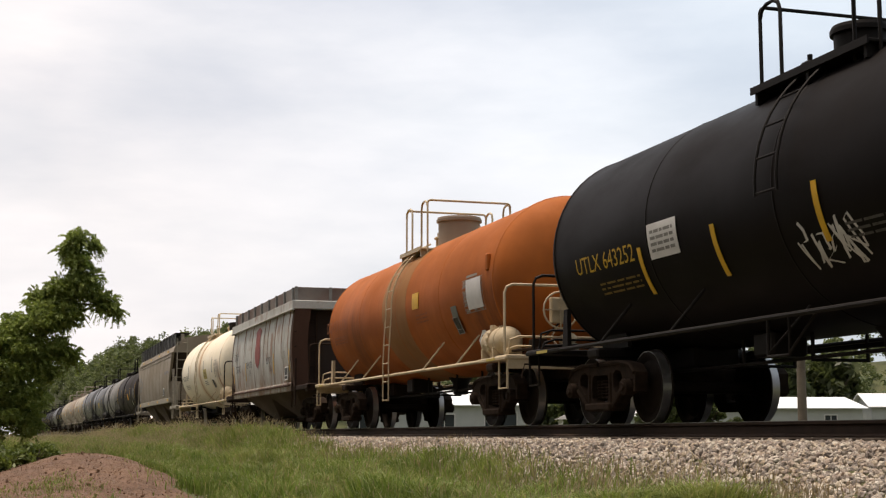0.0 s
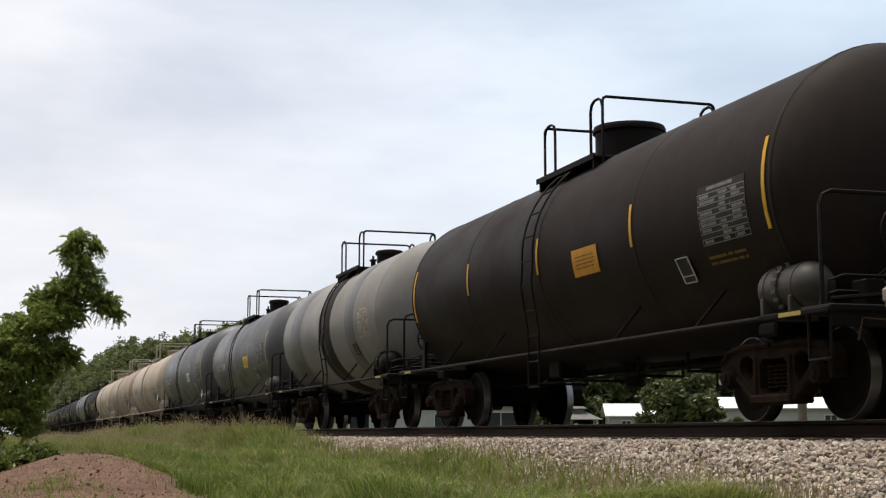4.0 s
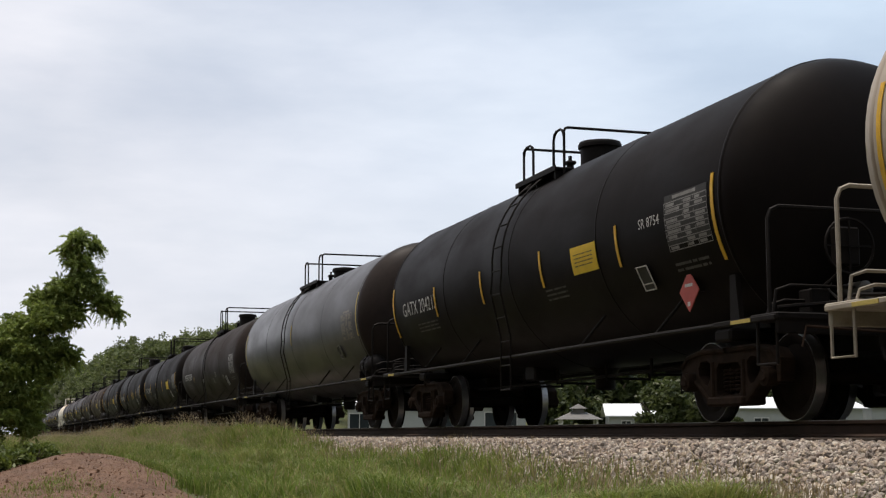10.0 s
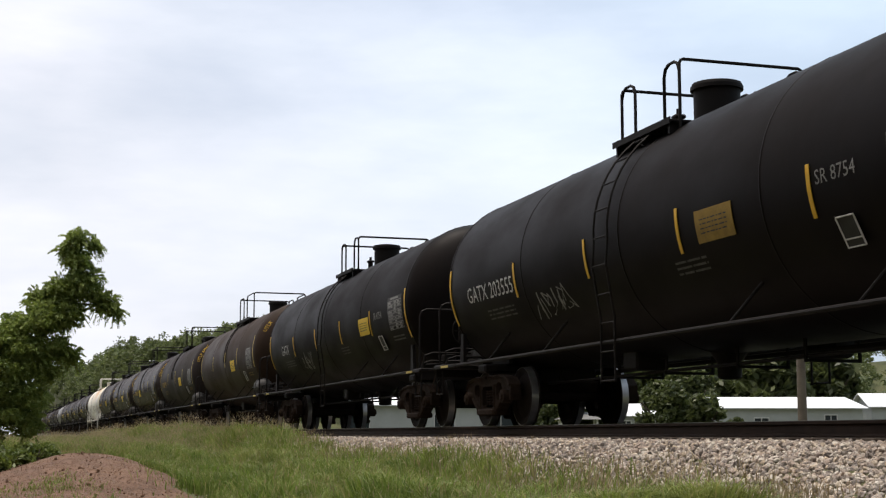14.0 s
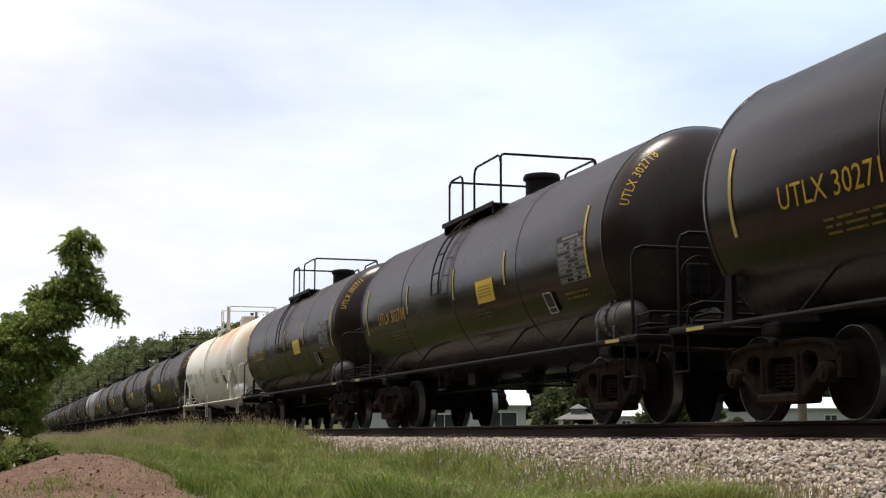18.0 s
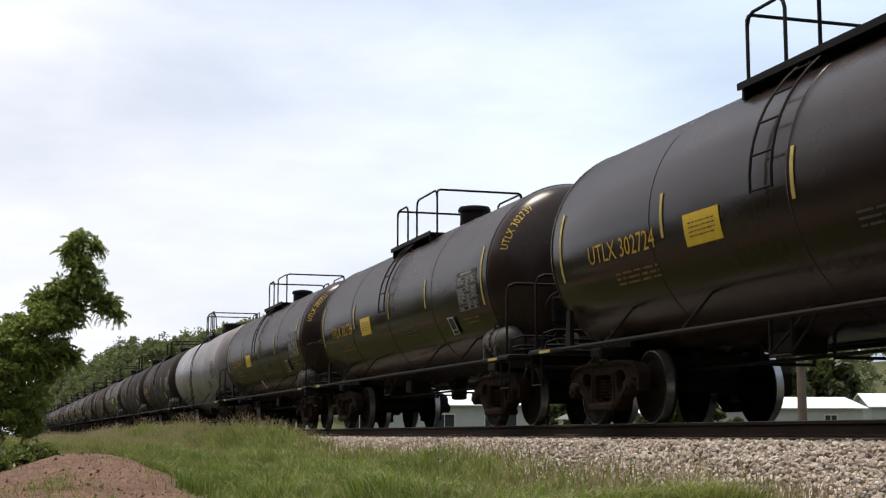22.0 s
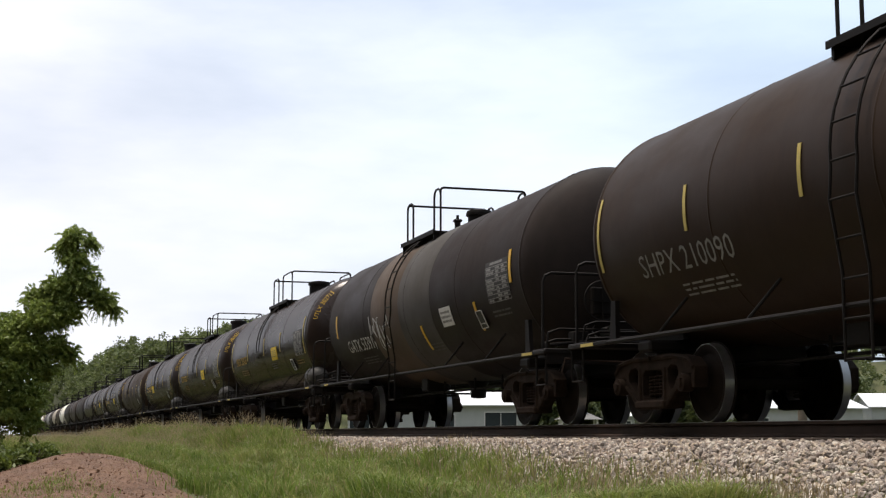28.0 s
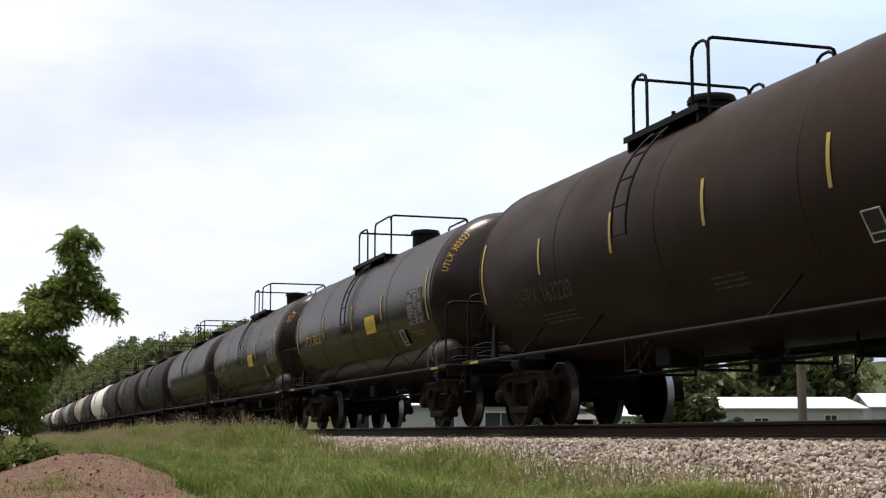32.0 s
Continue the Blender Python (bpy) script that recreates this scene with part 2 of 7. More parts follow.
def white_rusty(nt, p):
    """White tank paint with orange rust washed over the crown."""
    sep = nt.nodes.new("ShaderNodeSeparateXYZ")
    nt.links.new(coords(nt), sep.inputs[0])
    up = node(nt, "ShaderNodeMapRange", From_Min=0.0, From_Max=1.0)
    nt.links.new(sep.outputs["Z"], up.inputs["Value"])
    wash = noise_fac(nt, coords(nt, (0.55, 0.22, 0.22)), 1.5, 6, 0.40, 0.58)
    k = nt.nodes.new("ShaderNodeMath")
    k.operation = "MULTIPLY"
    nt.links.new(up.outputs["Result"], k.inputs[0])
    along = node(nt, "ShaderNodeMapRange", From_Min=-0.5, From_Max=2.6, To_Min=0.22, To_Max=1.0)
    nt.links.new(sep.outputs["X"], along.inputs["Value"])
    k2 = nt.nodes.new("ShaderNodeMath")
    k2.operation = "MULTIPLY"
    nt.links.new(wash, k2.inputs[0])
    nt.links.new(along.outputs["Result"], k2.inputs[1])
    nt.links.new(k2.outputs[0], k.inputs[1])
    run = noise_fac(nt, coords(nt, (1, 0.1, 0.1)), 3.0, 6, 0.5, 0.75)
    big = noise_fac(nt, coords(nt, (0.5, 1, 1)), 0.8, 5, 0.38, 0.66)
    fine = noise_fac(nt, coords(nt), 45, 3)
    c = blend(nt, big, (0.83, 0.80, 0.71), (0.70, 0.665, 0.57))
    c = blend(nt, run, c, (0.55, 0.49, 0.38), 0.32)
    c = blend(nt, k.outputs[0], c, (0.56, 0.29, 0.085), 0.95)
    nt.links.new(c, p.inputs["Base Color"])
    p.inputs["Roughness"].default_value = 0.5
    bump(nt, p, fine, 0.06, 0.003)


M["white_rusty"] = mat("rust_washed_white_tank_paint", white_rusty)
M["rust_spot"] = plain("faded_rust_spot", (0.62, 0.44, 0.24), 0.6, 0.0, 0.2, 6)
# bay grime, coloured darker still to hold the shade under the car
M["bay_dirt_shade"] = paint("grimy_shaded_hopper_bay", (0.120, 0.088, 0.060), (0.045, 0.030, 0.020), 0.8, 0.5, 0.55)
M["dusty_steel"] = plain("dusty_grey_steel", (0.080, 0.073, 0.064), 0.5, 0.0, 0.35, 6)
M["panel_grey"] = plain("faded_grey_panel", (0.032, 0.029, 0.026), 0.6, 0.0, 0.35, 9)
M["old_sign"] = plain("faded_ochre_sign", (0.30, 0.19, 0.03), 0.6, 0.0, 0.35, 6)
M["tan_patch"] = paint("tan_patch_paint", (0.115, 0.085, 0.063), (0.06, 0.042, 0.03), 0.6, 0.4, 0.4, 0.0, 0.25, 0.25)
M["slate_patch"] = paint("slate_patch_paint", (0.085, 0.078, 0.070), (0.05, 0.042, 0.034), 0.6, 0.4, 0.4, 0.0, 0.25, 0.25)
M["rust_rim"] = plain("rust_rim", (0.20, 0.10, 0.045), 0.7, 0.0, 0.5, 5)
M["slate"] = paint("slate_grey_tank_paint", (0.075, 0.074, 0.079), (0.045, 0.041, 0.039), 0.3, 0.15, 0.35, 0.0, 0.2, 0.45)
M["rust_streak"] = plain("thin_rust_run", (0.25, 0.125, 0.062), 0.8, 0.0, 0.5, 4)


def stained(m, x, wide, z0, z1, col, amount, seed):
    """Adds a ragged stain to the near flank of a tank paint: round x, running down from z1 to z0."""
    nt = m.node_tree
    p = nt.nodes["Principled BSDF"]
    base = p.inputs["Base Color"].links[0].from_socket
    sep = nt.nodes.new("ShaderNodeSeparateXYZ")
    nt.links.new(coords(nt), sep.inputs[0])

    def both(a, b):
        k = nt.nodes.new("ShaderNodeMath")
        k.operation = "MULTIPLY"
        nt.links.new(a, k.inputs[0])
        nt.links.new(b, k.inputs[1])
        return k.outputs[0]

    def ramp(axis, lo, hi):
        r = node(nt, "ShaderNodeMapRange", From_Min=lo, From_Max=hi)
        nt.links.new(sep.outputs[axis], r.inputs["Value"])
        return r.outputs["Result"]
    mask = both(both(ramp("X", x - wide, x), ramp("X", x + wide, x)), both(ramp("Z", z1, z1 - 0.5), ramp("Z", z0 - 0.4, z0)))
    v = coords(nt, (1, 0.25, 0.25))
    v.node.inputs["Location"].default_value = (seed, seed * 2.0, 0)
    mask = both(mask, noise_fac(nt, v, 2.6, 7, 0.34, 0.60, 0.66))
    nt.links.new(blend(nt, mask, base, col, amount), p.inputs["Base Color"])


stained(M["cream"], 4.85, 0.75, -1.3, 0.1, (0.30, 0.13, 0.06), 1.0, 3)
stained(M["cream"], 0.1, 0.9, -1.4, 1.5, (0.62, 0.42, 0.20), 0.8, 5)
stained(M["white_rusty"], 6.0, 1.0, -1.4, 0.0, (0.34, 0.23, 0.14), 0.8, 7)
stained(M["tan"], 5.4, 1.7, -1.5, 0.2, (0.10, 0.058, 0.036), 0.9, 2)
stained(M["tan"], -5.0, 1.8, -1.5, 0.0, (0.13, 0.080, 0.052), 0.8, 11)
stained(M["cream_tan"], 5.6, 1.5, -1.5, -0.1, (0.12, 0.070, 0.043), 0.9, 4)
stained(M["cream_tan"], 0.2, 1.3, -1.5, 0.3, (0.20, 0.135, 0.090), 0.7, 9)
stained(M["orange"], 5.2, 1.3, -1.4, 0.3, (0.085, 0.034, 0.018), 0.85, 6)
stained(M["orange"], -3.5, 1.8, -1.4, 0.6, (0.15, 0.052, 0.018), 0.7, 8)


# ---- mesh building ----
class Geo:
    """Collects vertices and faces of one mesh."""

    def __init__(self):
        self.v, self.f = [], []

    def add(self, verts, faces):
        k = len(self.v)
        self.v += [tuple(p) for p in verts]
        self.f += [tuple(i + k for i in q) for q in faces]
        return self

    def box(self, x0, x1, y0, y1, z0, z1, c=0.0, m=None):
        """A box; c cuts its edges."""
        if c <= 0:
            vs = [Vector(p) for p in ((x0, y0, z0), (x1, y0, z0), (x1, y1, z0), (x0, y1, z0), (x0, y0, z1), (x1, y0, z1), (x1, y1, z1), (x0, y1, z1))]
            fs = [(3, 2, 1, 0), (4, 5, 6, 7), (0, 1, 5, 4), (1, 2, 6, 5), (2, 3, 7, 6), (3, 0, 4, 7)]
        else:
            bm = bmesh.new()
            bmesh.ops.create_cube(bm, size=1, matrix=Matrix.Translation(((x0 + x1) / 2, (y0 + y1) / 2, (z0 + z1) / 2)) @ Matrix.Diagonal((x1 - x0, y1 - y0, z1 - z0, 1)))
            bmesh.ops.bevel(bm, geom=bm.edges[:], offset=c, segments=1, affect="EDGES")
            bm.verts.index_update()
            vs = [v.co.copy() for v in bm.verts]
            fs = [tuple(v.index for v in f.verts) for f in bm.faces]
            bm.free()
        return self.add([m @ p for p in vs] if m else vs, fs)

    def tube(self, pts, r, n=8, caps=True):
        """A round bar along a line of points; r may be a list."""
        pts = [Vector(p) for p in pts]
        rs = r if isinstance(r, (list, tuple)) else [r] * len(pts)
        vs, fs, u = [], [], None
        for i, p in enumerate(pts):
            d = (pts[min(i + 1, len(pts) - 1)] - pts[max(i - 1, 0)]).normalized()
            if u is None:
                u = d.orthogonal().normalized()
            u = (u - d * u.dot(d)).normalized()
            w = d.cross(u)
            vs += [p + (u * math.cos(a) + w * math.sin(a)) * rs[i] for a in (2 * math.pi * k / n for k in range(n))]
        for i in range(len(pts) - 1):
            for k in range(n):
                a, b = i * n + k, i * n + (k + 1) % n
                fs.append((a, b, b + n, a + n))
        if caps:
            fs += [tuple(range(n))[::-1], tuple(range(len(vs) - n, len(vs)))]
        return self.add(vs, fs)

    def lathe(self, prof, n=32, m=None, close=True):
        """Turns a profile of (x, radius) about the x axis."""
        vs, fs = [], []
        for x, r in prof:
            for k in range(n):
                a = 2 * math.pi * k / n
                vs.append(Vector((x, r * math.sin(a), r * math.cos(a))))
        for i in range(len(prof) - 1):
            for k in range(n):
                a, b = i * n + k, i * n + (k + 1) % n
                fs.append((a, a + n, b + n, b))
        if close:
            fs += [tuple(range(n)), tuple(range(len(vs) - n, len(vs)))[::-1]]
        return self.add([m @ p for p in vs] if m else vs, fs)

    def prism(self, poly, y0, y1, m=None):
        """A polygon in (x, z), counter-clockwise seen from -y, carried from y0 to y1."""
        n = len(poly)
        vs = [Vector((x, y0, z)) for x, z in poly] + [Vector((x, y1, z)) for x, z in poly]
        fs = [tuple(range(n)), tuple(range(2 * n - 1, n - 1, -1))]
        fs += [(i + n, (i + 1) % n + n, (i + 1) % n, i)[::1] for i in range(n)]
        return self.add([m @ p for p in vs] if m else vs, fs)

    def weld(self):
        """Joins corners that lie on one another."""
        seen, turn = {}, []
        verts = []
        for p in self.v:
            q = tuple(round(c, 4) for c in p)
            if q not in seen:
                seen[q] = len(verts)
                verts.append(q)
            turn.append(seen[q])
        self.v = verts
        self.f = [tuple(turn[i] for i in f) for f in self.f]

    def mesh(self, name, sharp=35.0):
        me = bpy.data.meshes.new(name)
        me.from_pydata(self.v, [], self.f)
        if sharp:
            me.polygons.foreach_set("use_smooth", [True] * len(me.polygons))
            me.set_sharp_from_angle(angle=radians(sharp))
        me.materials.append(None)
        return me


KEPT = {}


def kept(key, build, sharp=35.0):
    """The mesh of a shape, built once for each key; build fills a Geo."""
    if key not in KEPT:
        g = Geo()
        build(g)
        KEPT[key] = g.mesh(key[0] if isinstance(key, tuple) else key, sharp)
    return KEPT[key]


def part(name, me, material, parent, m=None, label=""):
    """One mesh object under a thing or a part, with its own material."""
    ob = new(name, me)
    ob.parent = parent
    if m is not None:
        ob.matrix_basis = m
    ob.material_slots[0].link = "OBJECT"
    ob.material_slots[0].material = material
    if name in ("small_print", "data_panel", "graffiti", "lettering"):
        tagged(ob, kind="stuff")
    return tagged(ob, label=label) if label else ob


def thing(name, m, label, category, group="", kind=""):
    """An empty at a thing's base."""
    ob = new(name)
    ob.matrix_basis = m
    return tagged(ob, label, category, group, kind)


def solid(name, me, material, m, label, category="", group="", kind=""):
    """A thing of one mesh."""
    ob = new(name, me)
    ob.matrix_basis = m
    ob.material_slots[0].link = "OBJECT"
    ob.material_slots[0].material = material
    return tagged(ob, label, category, group, kind)


WORDS = {}


def word_mesh(text, size, radius, spread=1.0):
    """Lettering wrapped on a tank of that radius: x along the car, bent about the x axis. The letters read on the -y side."""
    key = (text, size, round(radius, 3), spread)
    if key not in WORDS:
        cu = bpy.data.curves.new("lettering", "FONT")
        cu.body, cu.size, cu.align_x, cu.align_y = text, size, "CENTER", "CENTER"
        cu.space_character = spread
        cu.resolution_u = 2
        ob = bpy.data.objects.new("lettering", cu)
        scene.collection.objects.link(ob)
        me = bpy.data.meshes.new_from_object(ob.evaluated_get(bpy.context.evaluated_depsgraph_get()))
        bpy.data.objects.remove(ob)
        bpy.data.curves.remove(cu)
        if radius:
            for v in me.vertices:
                a = v.co.y / radius
                v.co = (v.co.x, -radius * math.cos(a), radius * math.sin(a))
        else:
            for v in me.vertices:
                v.co = (v.co.x, 0, v.co.y)
        me.name = "lettering"
        me.materials.clear()
        me.materials.append(None)
        WORDS[key] = me
    return WORDS[key]


# ---- running gear ----
WHEELSETS = []


def wheel_profile():
    return [(-0.07, 0.10), (-0.05, 0.20), (-0.030, 0.34), (-0.065, 0.40), (-0.065, 0.457), (0.050, 0.463), (0.055, 0.488), (0.075, 0.486), (0.075, 0.40), (0.02, 0.34), (0.01, 0.20), (0.07, 0.10)]


TURN_Y = Matrix.Rotation(radians(90), 4, "Z")


def side_frame_geo(g):
    """A cast side frame in the plane y = 0: an arch over both bearings, two rounded windows and the spring opening."""
    half = [(0.36, 0.165), (0.47, 0.23), (0.75, 0.43), (0.77, 0.56), (1.01, 0.565), (1.03, 0.40), (1.09, 0.40), (1.11, 0.64), (0.96, 0.755), (0.60, 0.81)]
    outer = half + [(-x, z) for x, z in half[::-1]]
    window = [(0.41, 0.64), (0.42, 0.48), (0.48, 0.40), (0.55, 0.41), (0.68, 0.52), (0.70, 0.60), (0.64, 0.67), (0.50, 0.69)]
    middle = [(-0.27, 0.34), (-0.22, 0.29), (0.22, 0.29), (0.27, 0.34), (0.27, 0.58), (0.21, 0.64), (-0.21, 0.64), (-0.27, 0.58)]
    loops = [outer, window, [(-x, z) for x, z in window], middle]
    flat = [p for q in loops for p in q]
    n = len(flat)
    tris = tessellate_polygon([[Vector((x, z, 0)) for x, z in q] for q in loops])
    t = 0.085
    fs = [tuple(f) for f in tris] + [tuple(i + n for i in f) for f in tris]
    k = 0
    for q in loops:
        m = len(q)
        fs += [(k + i, k + (i + 1) % m, k + (i + 1) % m + n, k + i + n) for i in range(m)]
        k += m
    g.add([(x, -t, z) for x, z in flat] + [(x, t, z) for x, z in flat], fs)
    # ribs round the edge, spring seat, pedestal caps
    for s in (-1, 1):
        g.tube([(s * x, -t, z) for x, z in ((0.05, 0.78), (0.60, 0.785), (0.95, 0.73), (1.08, 0.63))], 0.030, 6)
        g.tube([(s * x, -t, z) for x, z in ((0.05, 0.19), (0.36, 0.19), (0.47, 0.255), (0.75, 0.455))], 0.030, 6)
        g.tube([(s * x, -t, z) for x, z in ((0.34, 0.24), (0.345, 0.66))], 0.026, 6)
    g.box(-0.40, 0.40, -0.15, 0.15, 0.17, 0.27, 0.02)


def spring_geo(g):
    for k in range(6):
        z = 0.31 + k * 0.043
        for dx in (-0.14, 0.0, 0.14):
            ring = [(dx + 0.055 * math.cos(a), 0.055 * math.sin(a), z + 0.043 * a / 6.28) for a in (i * 0.785 for i in range(9))]
            g.tube(ring, 0.012, 4, False)


def truck(car, x, dark):
    """Bolster with side frames and springs, and two wheelsets that turn."""
    tr = part("truck", kept("bolster", lambda g: (g.box(-0.22, 0.22, -0.95, 0.95, 0.50, 0.74, 0.03), g.box(-0.33, 0.33, -0.2, 0.2, 0.70, 0.86, 0.02))), M["frame"], car, pose(x, 0, 0))
    for y in (-1.0, 1.0):
        part("side_frame", kept("side_frame", side_frame_geo), M["frame"], tr, pose(0, y, 0))
        tagged(part("spring_nest", kept("spring_nest", spring_geo), M["steel_brown"], tr, pose(0, y, 0)), kind="stuff")
    for dx in (-0.889, 0.889):
        ws = part("wheelset", kept("axle", lambda g: g.lathe([(-1.16, 0.07), (-0.8, 0.085), (-0.3, 0.08), (0.3, 0.08), (0.8, 0.085), (1.16, 0.07)], 10, TURN_Y)), M["wheel"], car)
        ws.matrix_parent_inverse = pose(x + dx, 0, 0.457, 0, (x + dx) * 57, 0)
        WHEELSETS.append(ws)
        for s in (-1, 1):
            turn = pose(0, s * 0.755, 0, 0, 0, 90 if s < 0 else -90)
            part("wheel", kept("wheel", lambda g: g.lathe(wheel_profile(), 36)), M["wheel"], ws, turn)
            part("wheel_tread", kept("wheel_tread", lambda g: g.lathe([(-0.066, 0.452), (-0.066, 0.4595), (0.048, 0.4655), (0.048, 0.455)], 36, None, False)), M["tread"], ws, turn, "bright worn rim")
            cap = part("bearing_cap", kept("bearing_cap", lambda g: (g.lathe([(0.0, 0.105), (0.14, 0.105), (0.15, 0.06), (0.17, 0.05)], 14), [g.tube([(0.14, 0.055 * math.cos(a), 0.055 * math.sin(a)), (0.172, 0.055 * math.cos(a), 0.055 * math.sin(a))], 0.016, 6) for a in (0, 2.09, 4.19)])), M["frame"], ws, pose(0, s * 1.02, 0, 0, 0, 90 if s > 0 else -90))


def coupler_geo(g):
    g.box(-0.75, -0.30, -0.09, 0.09, 0.79, 0.96, 0.02)
    g.box(-0.32, -0.02, -0.17, 0.05, 0.74, 1.0, 0.04)
    g.box(-0.16, 0.02, 0.05, 0.17, 0.76, 0.98, 0.03)
    g.tube([(-0.25, -0.10, 0.98), (-0.25, -0.35, 0.86), (-0.27, -1.25, 0.90), (-0.27, -1.3, 0.70)], 0.014, 6)
    g.tube([(-0.28, 0.2, 0.80), (-0.15, 0.24, 0.55), (0.0, 0.22, 0.44)], 0.028, 6)


def arc(cy, cz, r, a0, a1, n):
    """Points (y, z) of an arc on the near side; 0 is level, 90 on top."""
    return [(cy - r * math.cos(radians(a0 + (a1 - a0) * i / n)), cz + r * math.sin(radians(a0 + (a1 - a0) * i / n))) for i in range(n + 1)]


def ladder(car, x, R, zc, metal, kind="full", top=64.0, flip=False):
    """A ladder over the flank. full: from below the side rail; upper: the flank alone, with a braced step below."""
    s = -1 if flip else 1
    flank = arc(0, zc, R + 0.09, -4, top, 10)
    path = flank if kind == "upper" else [(-1.50, 0.50), (-1.50, 1.30), (-(R + 0.11), zc - 0.4)] + flank
    lad = part("ladder", kept(("ladder", round(R, 2), round(zc, 2), kind, top, flip), lambda g: [g.tube([(dx, s * y, z) for y, z in path], 0.016, 6) for dx in (-0.21, 0.21)]), metal, car, pose(x, 0, 0))
    run, want = 0.0, 0.02
    for (y0, z0), (y1, z1) in zip(path, path[1:]):
        seg = math.hypot(y1 - y0, z1 - z0)
        while want <= run + seg:
            k = (want - run) / seg
            part("rung", kept("rung", lambda g: g.tube([(-0.21, 0, 0), (0.21, 0, 0)], 0.012, 6)), metal, lad, pose(0, s * (y0 + (y1 - y0) * k), z0 + (z1 - z0) * k))
            want += 0.36
        run += seg
    if kind == "upper":
        part("side_step", kept(("side_step", s), lambda g: (g.tube([(-0.2, s * 1.47, 1.0), (-0.2, s * 1.47, 0.62), (0.2, s * 1.47, 0.62), (0.2, s * 1.47, 1.0)], 0.018, 6), g.tube([(0.2, s * 1.47, 0.64), (0.62, s * 1.42, 1.0)], 0.015, 6), g.tube([(-0.2, s * 1.47, 0.64), (0.15, s * 1.2, 1.1)], 0.015, 6))), metal, car, pose(x + 0.1, 0, 0))
    return lad


def rail_loop(a, b, h, r=0.02, soft=0.10):
    """A bent pipe: up from a, over, down to b."""
    a, b = Vector(a), Vector(b)
    up = Vector((0, 0, h))
    d = (b - a).normalized() * soft
    return [a, a + up - Vector((0, 0, soft)), a + up - Vector((0, 0, soft * 0.3)) + d * 0.3, a + up + d, b + up - d, b + up - Vector((0, 0, soft * 0.3)) - d * 0.3, b + up - Vector((0, 0, soft)), b]


def platform(car, R, zc, metal, dome, dome_mat, hp=1.45, top=4.55, x=0.0, valves=2):
    """Walkways beside the manway, with handrails that leave a gap over the ladder."""
    y0 = 0.86
    z0 = zc + math.sqrt(R * R - y0 * y0) + 0.07
    pl = part("top_platform", kept(("top_platform", round(z0, 2), hp), lambda g: (g.box(-hp, hp, -y0 - 0.14, -y0 + 0.16, z0, z0 + 0.035, 0.006), g.box(-hp, hp, -y0 - 0.15, -y0 - 0.13, z0 - 0.02, z0 + 0.06), [g.box(k - 0.025, k + 0.025, -y0 - 0.12, -y0 + 0.12, z0 - 0.14, z0) for k in (-hp + 0.08, 0, hp - 0.08)])), metal, car, pose(x, 0, 0))
    part("walkway", pl.data, metal, pl, pose(0, 0, 0, 0, 0, 180))
    h = top - z0 + 0.10
    zb = z0 - 0.10
    for s in (-1, 1):
        for e in (-1, 1):
            part("side_handrail", kept(("side_handrail", round(h, 2), round(zb, 2), hp, s, e), lambda g: g.tube(rail_loop((e * hp, s * y0, zb), (e * hp - e * ((0.8 if e < 0 else 1.4) if hp > 1.2 else 0.42), s * y0, zb), h, 0.02, 0.14), 0.022, 6)), metal, pl)
    for e in (-1, 1):
        part("end_handrail", kept(("platform_end_handrail", round(h, 2), round(zb, 2), hp, e), lambda g: g.tube(rail_loop((e * hp, -y0, zb), (e * hp, y0, zb), h + 0.005, 0.02, 0.06), 0.022, 6)), metal, pl)
    dr, dz, dx = dome
    up = pose(x + dx, 0, 0, 0, -90, 0)
    base = zc + R - 0.08
    mw = part("manway", kept(("manway", round(base, 2), dr, dz), lambda g: g.lathe([(base, dr), (dz - 0.10, dr), (dz - 0.10, dr + 0.04), (dz - 0.05, dr + 0.04), (dz - 0.05, dr)], 24)), dome_mat, car, up)
    part("lid", kept(("manway_lid", dr, dz), lambda g: g.lathe([(dz - 0.049, dr + 0.03), (dz - 0.01, dr + 0.02), (dz + 0.02, dr * 0.5), (dz + 0.025, 0.02)], 24)), dome_mat, mw)
    for k, vx in enumerate((0.55, -0.6)[:valves]):
        part("valve", kept(("valve", round(base, 2)), lambda g: (g.tube([(0, 0, base), (0, 0, base + 0.24)], 0.06, 10), g.box(-0.08, 0.08, -0.08, 0.08, base + 0.22, base + 0.28, 0.02), g.tube([(0, 0, base + 0.28), (0, 0, base + 0.36)], 0.03, 8))), metal, car, pose(x + dx + vx, 0.25 - 0.5 * k, 0))


def reservoir_geo(g):
    g.lathe([(-0.50, 0.03), (-0.48, 0.11), (-0.43, 0.18), (-0.36, 0.225), (-0.30, 0.235), (0.30, 0.235), (0.36, 0.225), (0.43, 0.18), (0.48, 0.11), (0.50, 0.03)], 24)
    for x in (-0.26, 0.26):
        g.box(x - 0.025, x + 0.025, -0.245, 0.245, -0.30, -0.10, 0.008)
        g.lathe([(x - 0.025, 0.242), (x + 0.025, 0.242)], 24)
    g.lathe([(-0.03, 0.236), (-0.025, 0.25), (0.025, 0.25), (0.03, 0.236)], 24)
    for k in range(10):
        a = math.pi * k / 9 - math.pi / 2
        g.box(-0.045, 0.045, -0.245 * math.cos(a) - 0.02, -0.245 * math.cos(a) + 0.02, 0.245 * math.sin(a) - 0.02, 0.245 * math.sin(a) + 0.02)


